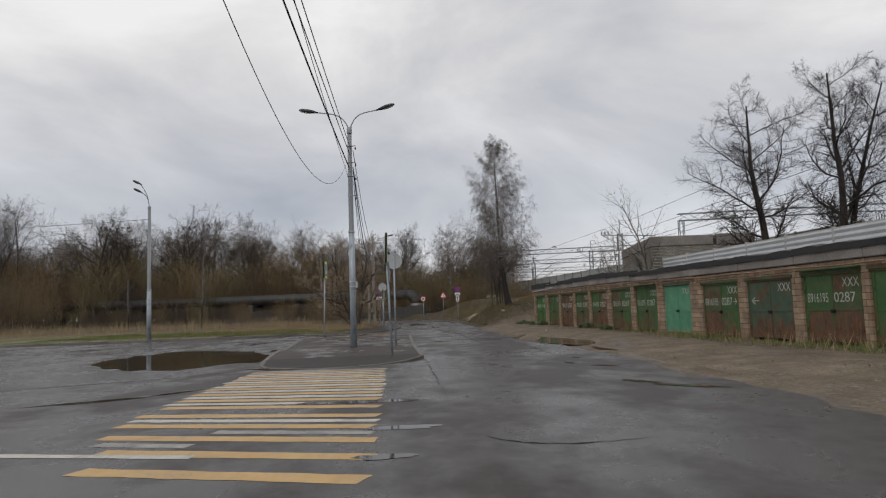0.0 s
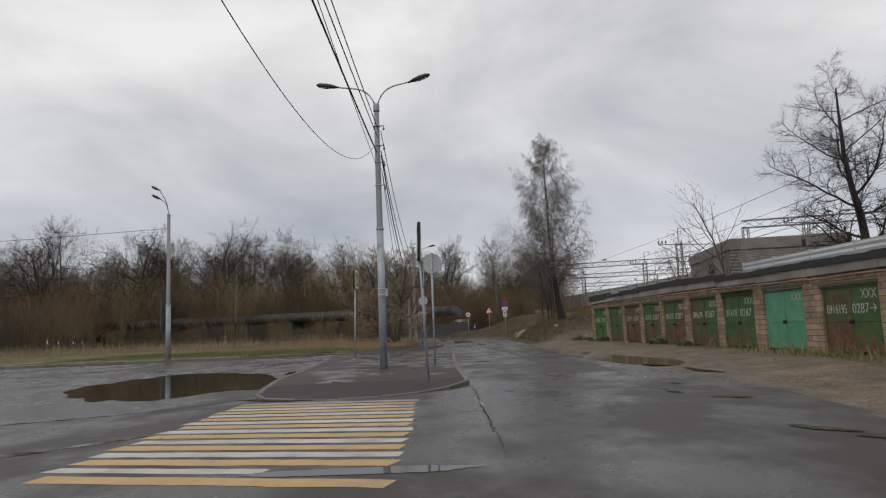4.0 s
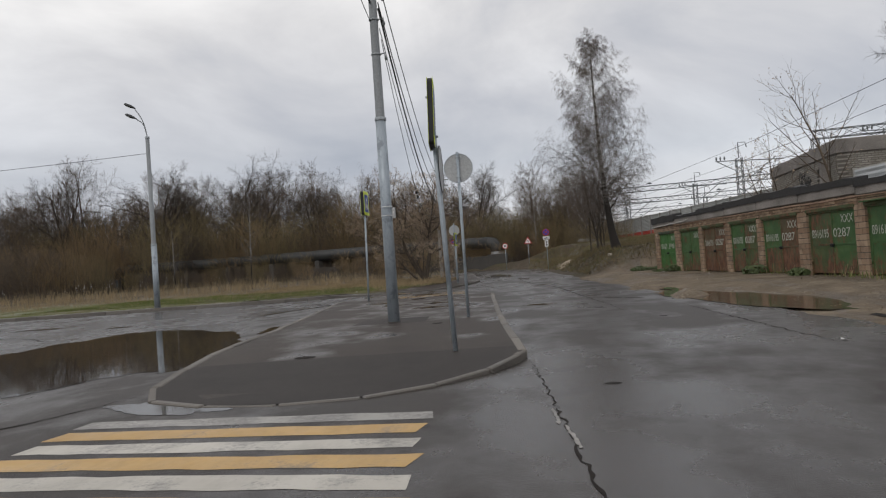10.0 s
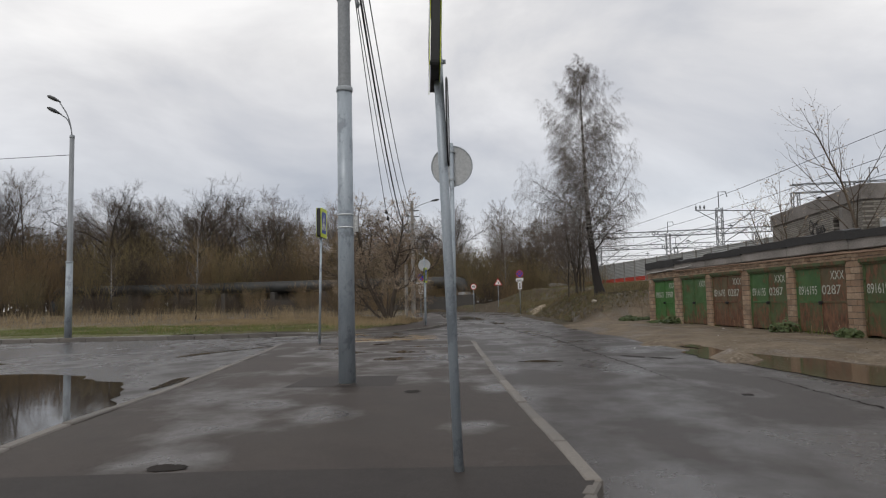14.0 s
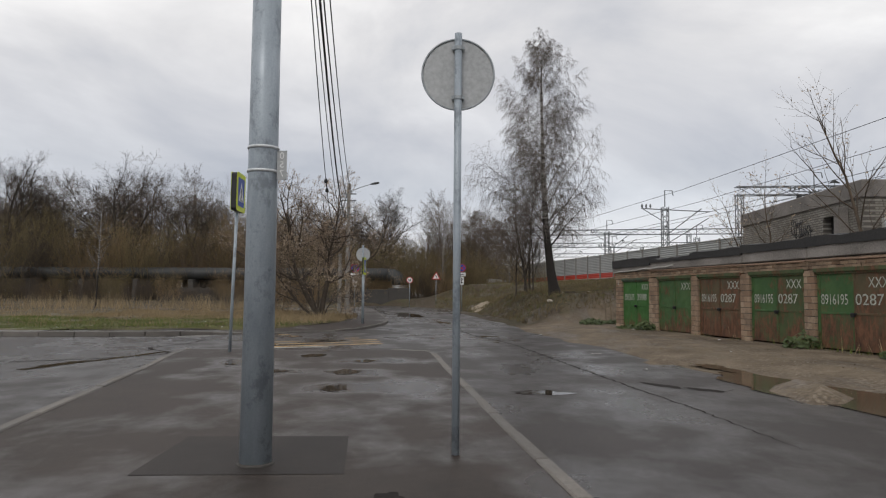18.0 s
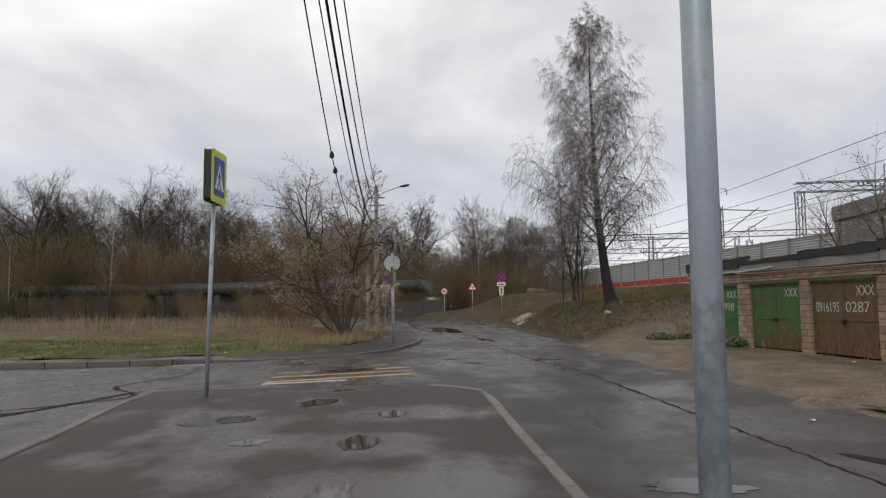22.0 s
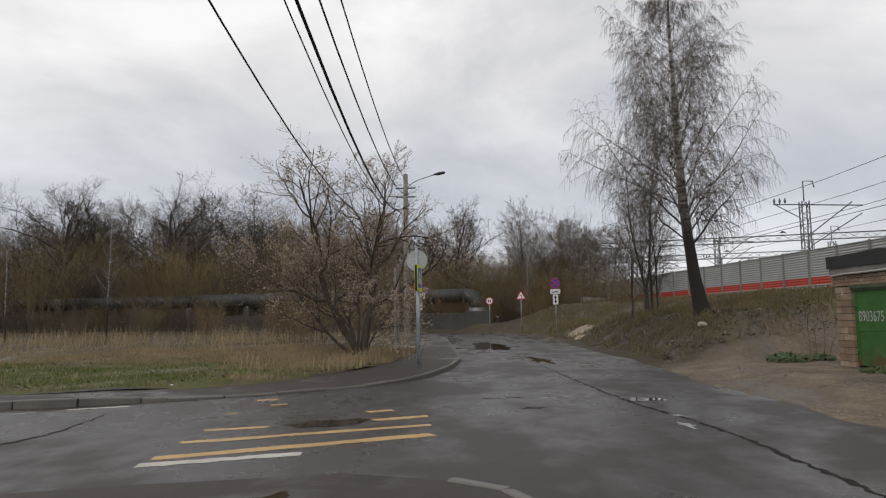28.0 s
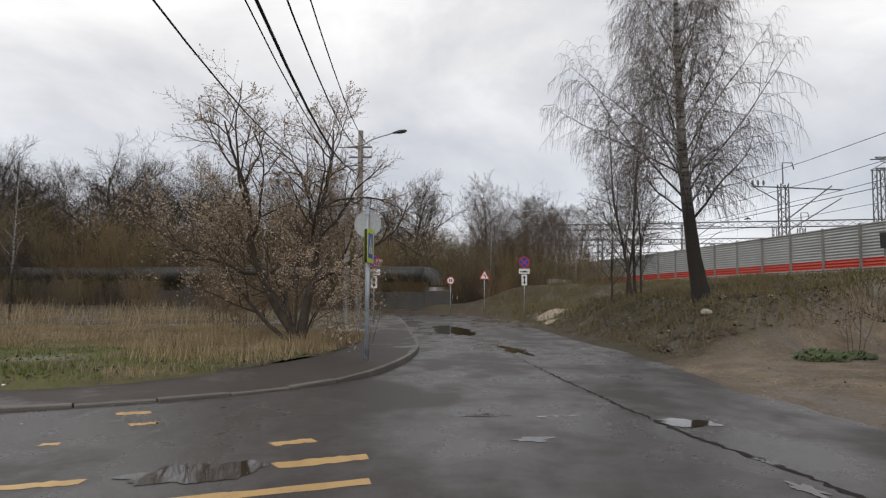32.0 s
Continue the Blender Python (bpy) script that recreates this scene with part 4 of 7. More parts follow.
def main_lamp():
    x, y = -2.912, 25.74
    z0 = walk_z(x, y) + 0.01
    root = thing("street_lamp", x, y, z0, 0, "tall galvanised street lamp post with two arched arms", "street lamp")
    bm = bmesh.new()
    tube(bm, [(0, 0, -0.1), (0, 0, 2.2), (0, 0, 4.05)], [0.115, 0.107, 0.102], 24)
    part("lower_shaft", bm, POLE, root, "", True)
    bm = bmesh.new()
    tube(bm, [(0, 0, 4.04), (0, 0, 4.12), (0, 0, 6.0), (0, 0, 7.75)], [0.102, 0.090, 0.082, 0.076], 24)
    part("upper_shaft", bm, GALV_DARK, root, "", True)
    collar(root, 4.05, 0.110, 0.07)
    collar(root, 7.72, 0.09, 0.24, "head_sleeve")
    bm = bmesh.new()
    tube(bm, [(0, 0, 0.0), (0, 0, 0.012), (0, 0, 0.02)], [0.134, 0.132, 0.12], 24)
    part("base_flange", bm, SUPPORT_C, root)
    for sx, tip, pitch in ((-1, (-1.16, -0.15, 8.40), 8), (1, (1.08, -0.12, 8.42), 14)):
        bm = bmesh.new()
        tube(bm, bent((sx * 0.03, 0, 7.8), tip, 0.34), 0.022, 8)
        arm = part("arm", bm, GALV, root, "", True)
        lamp_head(root, tip, (sx, -0.1, 0), pitch, 0.62)
    # brackets for the cables
    for z, side in ((7.15, 1), (6.55, 1), (6.05, 1), (5.35, 1)):
        collar(root, z, 0.098, 0.03, "clamp")
        bm = bmesh.new()
        tube(bm, [(0.07, 0, z), (0.2, 0, z + 0.02), (0.2, 0, z - 0.05)], 0.014, 6)
        tube(bm, [(0.2, 0, z - 0.05), (0.2, 0, z - 0.09), (0.2, 0, z - 0.13)], [0.02, 0.035, 0.02], 8)
        part("cable_bracket", bm, MAST, root)
    for z in (2.12, 2.295):
        collar(root, z, 0.1112, 0.022, "strap", STRAP)
    # the number plate is strapped on so that one sees its open back
    bm = bmesh.new()
    for lo, hi in (((0.110, -0.03, 2.06), (0.118, -0.02, 2.275)), ((0.172, -0.03, 2.06), (0.180, -0.02, 2.275)), ((0.110, -0.03, 2.06), (0.180, -0.02, 2.068)), ((0.110, -0.03, 2.267), (0.180, -0.02, 2.275)), ((0.115, -0.027, 2.064), (0.175, -0.023, 2.27))):
        box(bm, lo, hi)
    tag = part("number_plate", bm, SIGN_BACK, root, "small grey number plate")
    for i, ch in enumerate("057"):
        letters(ch, 0.068, pose(0.145, -0.0315, 2.215 - i * 0.066, 90, 0, 0) @ Matrix.Diagonal((-1, 1, 1, 1)), SIGN_WHITE, root, "numeral")
    return root


def letters(text, size, m, material, parent, name="lettering", align="CENTER", thick=0.001):
    cu = bpy.data.curves.new("lettering", "FONT")
    cu.body, cu.size, cu.align_x, cu.extrude = text, size, align, thick
    tmp = bpy.data.objects.new("lettering", cu)
    scene.collection.objects.link(tmp)
    bpy.context.view_layer.update()
    me = bpy.data.meshes.new_from_object(tmp.evaluated_get(bpy.context.evaluated_depsgraph_get()))
    bpy.data.objects.remove(tmp)
    bpy.data.curves.remove(cu)
    me.transform(m)
    me.materials.clear()
    me.materials.append(material)
    ob = new(name, me)
    ob.parent = parent
    return ob


main_lamp()


def side_lamp():
    x, y = -17.72, 41.78
    root = thing("street_lamp", x, y, land_z(x, y) - 0.02, 0, "grey street lamp post with two curved heads on the verge", "street lamp")
    bm = bmesh.new()
    tube(bm, [(0, 0, -0.1), (0, 0, 2.9)], [0.135, 0.125], 18)
    part("lower_shaft", bm, POLE, root, "", True)
    bm = bmesh.new()
    tube(bm, [(0, 0, 2.88), (0, 0, 2.95), (0, 0, 7.9)], [0.125, 0.105, 0.085], 18)
    part("upper_shaft", bm, GALV_DARK, root, "", True)
    collar(root, 2.9, 0.132, 0.08)
    collar(root, 7.85, 0.09, 0.12)
    for tip, way in (((-0.34, -0.30, 8.72), (-1, -0.35)), ((-0.44, -0.2, 9.24), (-1, -0.2))):
        bm = bmesh.new()
        tube(bm, bent((0, 0, 7.85), tip, 0.42), 0.024, 8)
        part("arm", bm, GALV_DARK, root, "", True)
        lamp_head(root, tip, way, 26, 0.50)


side_lamp()


def sign_post(root, h, r=0.030, lean=(0, 0)):
    bm = bmesh.new()
    tube(bm, [(0, 0, -0.15), (lean[0] * h * 0.5, lean[1] * h * 0.5, h * 0.5), (lean[0] * h, lean[1] * h, h)], r, 14)
    part("post", bm, POLE, root, "", True)


def clamps(root, zs, r=0.030, lean=(0, 0)):
    for z in zs:
        bm = bmesh.new()
        cx, cy = lean[0] * z, lean[1] * z
        tube(bm, [(cx, cy, z - 0.014), (cx, cy, z + 0.014)], r + 0.006, 12)
        box(bm, (cx - r - 0.022, cy - 0.012, z - 0.012), (cx + r + 0.022, cy + 0.012, z + 0.012))
        part("clamp", bm, GALV, root)


def round_back_sign(x, y, z0, zc, label, h):
    """A round sign that shows its grey back: the face looks away along +y."""
    root = thing("traffic_sign", x, y, z0, 0, label, "traffic sign", "round signs seen from behind")
    sign_post(root, h)
    m = Matrix.Translation((0, 0.045, zc))
    bm = bmesh.new()
    plate(bm, disc(0.288), 0.003, m)
    face = part("panel", bm, SIGN_BACK, root, "round grey steel sign back")
    bm = bmesh.new()
    ring = [(0.288 * math.cos(2 * math.pi * i / 40), 0.041, zc + 0.288 * math.sin(2 * math.pi * i / 40)) for i in range(41)]
    tube(bm, ring, 0.008, 6, False)
    part("rim", bm, GALV, root, "", True)
    bm = bmesh.new()
    plate(bm, disc(0.275), 0.002, Matrix.Translation((0, 0.0485, zc)))
    part("sign_face", bm, SIGN_BLUE, root, "blue sign face turned away")
    for z in (zc - 0.2, zc + 0.2):
        bm = bmesh.new()
        box(bm, (-0.045, 0.0, z - 0.02), (0.045, 0.044, z + 0.02), 0.004)
        part("bracket", bm, GALV, root)
    clamps(root, (zc - 0.2, zc + 0.2))
    return root


round_back_sign(-1.467, 26.077, walk_z(-1.467, 26.077), 3.0, "round sign with grey steel back on a thin post", 3.32)
round_back_sign(-4.84, 49.82, nw_z(-4.84, 49.82), 2.90, "round sign with grey back above a crossing sign at the corner", 3.28)


def crossing_board(root, m, w=0.62, h=0.80, double=True, t=0.055):
    """A crossing sign in a yellow field, with its black box behind; the front looks along local -y."""
    for k, side in enumerate((Matrix.Identity(4), pose(0, 0, 0, 0, 0, 180)) if double else (Matrix.Identity(4),)):
        mm = m @ side
        bm = bmesh.new()
        plate(bm, round_rect(w, h, 0.05), 0.004, mm @ Matrix.Translation((0, -t - 0.007, 0)))
        board = part("yellow_panel", bm, SIGN_YELLOW, root, "fluorescent yellow panel")
        bm = bmesh.new()
        plate(bm, round_rect(w * 0.70, h * 0.74, 0.03), 0.002, mm @ Matrix.Translation((0, -t - 0.0105, 0)))
        part("blue_panel", bm, SIGN_BLUE, board, "blue square of the crossing sign")
        bm = bmesh.new()
        plate(bm, [(-w * 0.29, -h * 0.24), (w * 0.29, -h * 0.24), (0, h * 0.27)], 0.0015, mm @ Matrix.Translation((0, -t - 0.0135, 0)))
        part("white_triangle", bm, SIGN_WHITE, board, "white triangle")
        bm = bmesh.new()
        for a, b, r in (((0.0, 0.10), (-0.01, -0.04), 0.030), ((-0.01, -0.04), (0.06, -0.17), 0.02), ((-0.01, -0.04), (-0.075, -0.17), 0.02), ((0.0, 0.08), (0.07, -0.02), 0.014), ((0.0, 0.08), (-0.06, 0.0), 0.014), ((0.01, 0.135), (0.012, 0.15), 0.024)):
            d = Vector((b[0] - a[0], b[1] - a[1]))
            s = Vector((-d[1], d[0])).normalized() * r * 0.8
            pts = [(a[0] + s[0], a[1] + s[1]), (a[0] - s[0], a[1] - s[1]), (b[0] - s[0] * 0.7, b[1] - s[1] * 0.7), (b[0] + s[0] * 0.7, b[1] + s[1] * 0.7)]
            plate(bm, [(p[0] * w / 0.62, p[1] * h / 0.8 - 0.015) for p in pts], 0.001, mm @ Matrix.Translation((0, -t - 0.0152, 0)))
        for i in range(4):
            plate(bm, [(-0.10 + i * 0.055, -0.185), (-0.07 + i * 0.055, -0.185), (-0.06 + i * 0.055, -0.165), (-0.09 + i * 0.055, -0.165)], 0.001, mm @ Matrix.Translation((0, -t - 0.0152, 0)))
        part("pictogram", bm, BLACK, board, "black pictogram of strokes")
    bm = bmesh.new()
    plate(bm, round_rect(w * 0.96, h * 0.97, 0.05), 2 * t - 0.002, m @ Matrix.Translation((0, -t + 0.001, 0)))
    part("sign_box", bm, BLACK, root, "black box of the lit sign")


root = thing("crossing_sign", -5.90, 35.0, walk_z(-5.90, 35.0), 0, "yellow and blue pedestrian crossing sign on a grey post", "traffic sign", "pedestrian crossing signs")
sign_post(root, 2.95, 0.032, (0.024, 0.0))
crossing_board(root, Matrix.Translation((0.085, 0, 3.30)) @ pose(0, 0, 0, 0, 1, 90))
clamps(root, (2.9,), 0.03, (0.024, 0))
root = thing("crossing_sign", -1.055, 21.15, walk_z(-1.055, 21.15), 0, "pedestrian crossing sign seen edge-on, on a slightly leaning grey post", "traffic sign", "pedestrian crossing signs")
LEAN = (-0.032, -0.012)
sign_post(root, 3.42, 0.033, LEAN)
crossing_board(root, Matrix.Translation((-0.10, -0.04, 3.06)) @ pose(0, 0, 0, 2, 0, 97), 0.62, 0.86, True, 0.030)
clamps(root, (2.78, 3.3), 0.033, LEAN)
# a round sign below, edge-on on the road side of the post
bm = bmesh.new()
EDGE_ON = Matrix.Translation((-0.03, -0.02, 2.36)) @ pose(0, 0, 0, 0, 0, 93.5)
plate(bm, disc(0.30), 0.003, EDGE_ON)
low = part("round_panel", bm, SIGN_BACK, root, "round grey sign back seen edge-on")
bm = bmesh.new()
tube(bm, [EDGE_ON @ Vector((0.298 * math.cos(2 * math.pi * i / 40), 0, 0.298 * math.sin(2 * math.pi * i / 40))) for i in range(41)], 0.006, 6, False)
part("rim", bm, BLACK, low, "dark folded rim", True)
root = thing("crossing_sign", -4.76, 49.55, nw_z(-4.76, 49.55), 0, "pedestrian crossing sign turned edge-on beside the round sign", "traffic sign", "pedestrian crossing signs")
sign_post(root, 2.75, 0.03)
crossing_board(root, Matrix.Translation((0, 0, 2.40)) @ pose(0, 0, 0, 0, 0, 86), 0.6, 0.72, True, 0.03)


def parking_ban(x, y, z0, zc, turn):
    root = thing("traffic_sign", x, y, z0, turn, "no-stopping sign with two white plates below it", "traffic sign", "no-stopping signs")
    sign_post(root, zc + 0.32)
    bm = bmesh.new()
    plate(bm, disc(0.30), 0.004, Matrix.Translation((0, -0.05, zc)))
    disc_ob = part("red_disc", bm, SIGN_RED, root, "red rim")
    bm = bmesh.new()
    plate(bm, disc(0.25), 0.002, Matrix.Translation((0, -0.0535, zc)))
    part("blue_disc", bm, SIGN_BLUE, disc_ob, "blue field")
    for a in (45, -45):
        bm = bmesh.new()
        plate(bm, [(-0.245, -0.028), (0.245, -0.028), (0.245, 0.028), (-0.245, 0.028)], 0.0015, Matrix.Translation((0, -0.056 - (a > 0) * 0.001, zc)) @ pose(0, 0, 0, 0, a, 0))
        part("red_bar", bm, SIGN_RED, disc_ob)
    bm = bmesh.new()
    plate(bm, round_rect(0.58, 0.27, 0.03), 0.004, Matrix.Translation((0, -0.05, zc - 0.48)))
    p1 = part("tow_plate", bm, SIGN_WHITE, root, "white tow-away plate")
    bm = bmesh.new()
    plate(bm, [(-0.22, -0.06), (0.22, -0.06), (0.22, -0.02), (0.1, -0.01), (0.02, 0.05), (-0.02, -0.01), (-0.22, 0.0)], 0.001, Matrix.Translation((0, -0.052, zc - 0.48)))
    part("tow_symbol", bm, BLACK, p1)
    bm = bmesh.new()
    plate(bm, round_rect(0.30, 0.58, 0.03), 0.004, Matrix.Translation((0, -0.05, zc - 0.95)))
    p2 = part("arrow_plate", bm, SIGN_WHITE, root, "white plate with a double arrow")
    bm = bmesh.new()
    plate(bm, [(-0.03, -0.1), (-0.09, -0.1), (0, -0.24), (0.09, -0.1), (0.03, -0.1), (0.03, 0.1), (0.09, 0.1), (0, 0.24), (-0.09, 0.1), (-0.03, 0.1)], 0.001, Matrix.Translation((0, -0.052, zc - 0.95)))
    part("double_arrow", bm, BLACK, p2)
    clamps(root, (zc, zc - 0.48, zc - 0.95))


parking_ban(0.06, 72.4, 0.30, 3.09, -6)
parking_ban(-7.35, 67.6, nw_z(-7.35, 67.6), 2.95, 6)
root = thing("traffic_sign", -1.94, 86.7, 0.35, 0, "triangular red-rimmed bend warning sign on a post", "traffic sign")
sign_post(root, 3.1)
bm = bmesh.new()
plate(bm, [(-0.44, -0.3), (0.44, -0.3), (0.0, 0.46)], 0.004, Matrix.Translation((0, -0.05, 2.78)))
p = part("red_triangle", bm, SIGN_RED, root, "red rim")
bm = bmesh.new()
plate(bm, [(-0.30, -0.225), (0.30, -0.225), (0.0, 0.30)], 0.002, Matrix.Translation((0, -0.0535, 2.78)))
part("white_field", bm, SIGN_WHITE, p)
bm = bmesh.new()
plate(bm, [(0.03, -0.18), (0.09, -0.18), (0.09, 0.0), (-0.02, 0.07), (-0.04, 0.1), (-0.1, 0.02), (-0.02, 0.0), (0.03, -0.03)], 0.001, Matrix.Translation((0, -0.055, 2.78)))
part("bend_arrow", bm, BLACK, p)
root = thing("traffic_sign", -4.57, 89.46, 0.30, 0, "round red-rimmed speed limit sign on a post", "traffic sign")
sign_post(root, 2.8)
bm = bmesh.new()
plate(bm, disc(0.32), 0.004, Matrix.Translation((0, -0.05, 2.51)))
p = part("red_disc", bm, SIGN_RED, root, "red rim")
bm = bmesh.new()
plate(bm, disc(0.25), 0.002, Matrix.Translation((0, -0.0535, 2.51)))
part("white_field", bm, SIGN_WHITE, p)
bm = bmesh.new()
for x0 in (-0.13, 0.02):
    plate(bm, [(x0, -0.11), (x0 + 0.10, -0.11), (x0 + 0.10, 0.11), (x0, 0.11)], 0.001, Matrix.Translation((0, -0.055, 2.51)))
part("numerals", bm, BLACK, p)


def concrete_post(x, y):
    root = thing("lamp_post", x, y, land_z(x, y), 0, "concrete lamp post with one grey arm beyond the tree", "street lamp")
    bm = bmesh.new()
    tube(bm, [(0, 0, -0.2), (0, 0, 4), (0, 0, 7.75)], [0.15, 0.125, 0.10], 8)
    part("shaft", bm, CONCRETE, root)
    bm = bmesh.new()
    tube(bm, bent((0, -0.05, 7.0), (1.25, 0.35, 7.75), 0.2), 0.025, 8)
    part("arm", bm, GALV, root, "", True)
    lamp_head(root, (1.25, 0.35, 7.75), (1, 0.25), 12, 0.55)
    bm = bmesh.new()
    for z in (7.1, 6.7):
        box(bm, (-0.45, -0.03, z - 0.03), (0.45, 0.03, z + 0.03))
    part("crossarm", bm, MAST, root)


concrete_post(-7.05, 61.6)
bm = bmesh.new()
tube(bm, [(0, 0, -0.2), (0, 0, 3.5)], [0.12, 0.11], 8)
whole("stub_post", bm, CONCRETE, "short concrete stub post beside the lamp post", "post", at=pose(-7.45, 61.2, land_z(-7.4, 61)))


def wire(a, b, sag, r=0.012, n=18, label="thin black overhead cable between posts", knots=()):
    a, b = Vector(a), Vector(b)
    pts = [a + (b - a) * t - Vector((0, 0, sag * 4 * t * (1 - t))) for t in [i / n for i in range(n + 1)]]
    bm = bmesh.new()
    tube(bm, pts, r, 5)
    root = thing("overhead_cable", label=label, category="cable", group="overhead cables")
    part("cable", bm, WIRE, root, "", True)
    for t in knots:
        p = a + (b - a) * t - Vector((0, 0, sag * 4 * t * (1 - t)))
        bm = bmesh.new()
        tube(bm, [p + Vector((0, 0, -0.05)), p + Vector((0, 0, -0.03)), p + Vector((0, 0, 0.02)), p + Vector((0, 0, 0.05))], [0.015, 0.036, 0.030, 0.012], 8)
        part("insulator", bm, BLACK, root)


LX, LY, LZ = -2.78, 25.72, walk_z(-2.98, 25.7)
wire((-2.79, LY, 7.14), (-6.72, 61.5, 7.37), 1.56, 0.012)
wire((-2.80, LY, 6.54), (-6.83, 61.5, 7.07), 1.79, 0.013)
wire((-2.80, LY, 6.42), (-7.0, 61.5, 6.49), 2.06, 0.020)
wire((-2.80, LY, 6.02), (-7.28, 61.5, 6.82), 1.96, 0.009)
wire((-2.78, LY, 5.80), (-3.87, 34.3, 3.58), 0.16, 0.008, 12, "thin cable drooping to a dark clamp", (0.985,))
wire((-3.87, 34.3, 3.58), (-7.5, 61.5, 7.7), 1.65, 0.008, 24, "thin cable rising from a dark clamp to the post", (0.022,))
wire((-2.86, LY, 7.156), (1.84, -25, 8.89), 0.55, 0.012)
wire((-2.90, LY, 6.975), (1.22, -25, 10.14), 0.61, 0.013)
wire((-2.95, LY, 6.543), (0.865, -25, 11.43), 0.87, 0.020)
wire((-2.98, LY, 6.185), (2.32, -25, 11.14), 1.05, 0.008)
wire((-3.05, LY, 6.65), (0.75, -10, 12.0), 4.85, 0.006, 60)
wire((-17.72, 41.74, 7.3), (-60, 33, 6.4), 0.5, 0.011)


# ---- the row of garages ----
DOOR_SPANS = ((0.0, 2.33), (3.05, 5.33), (5.80, 8.08), (8.56, 10.76), (11.20, 13.52), (14.12, 16.46), (16.98, 19.18), (19.84, 22.02), (22.90, 25.20), (25.68, 27.94), (28.40, 30.60), (30.90, 33.15), (33.75, 36.0))
GTURN = math.degrees(math.atan2(GD[1], GD[0]))
G_BASE = pose(GX, GY, 0, 0, 0, GTURN)  # local x runs along the row towards the start, local -y out of the doors


def local_out(s, out):
    """A plan point s metres along the row and out metres before its doors."""
    return GX + GD[0] * s + GN[0] * out, GY + GD[1] * s + GN[1] * out


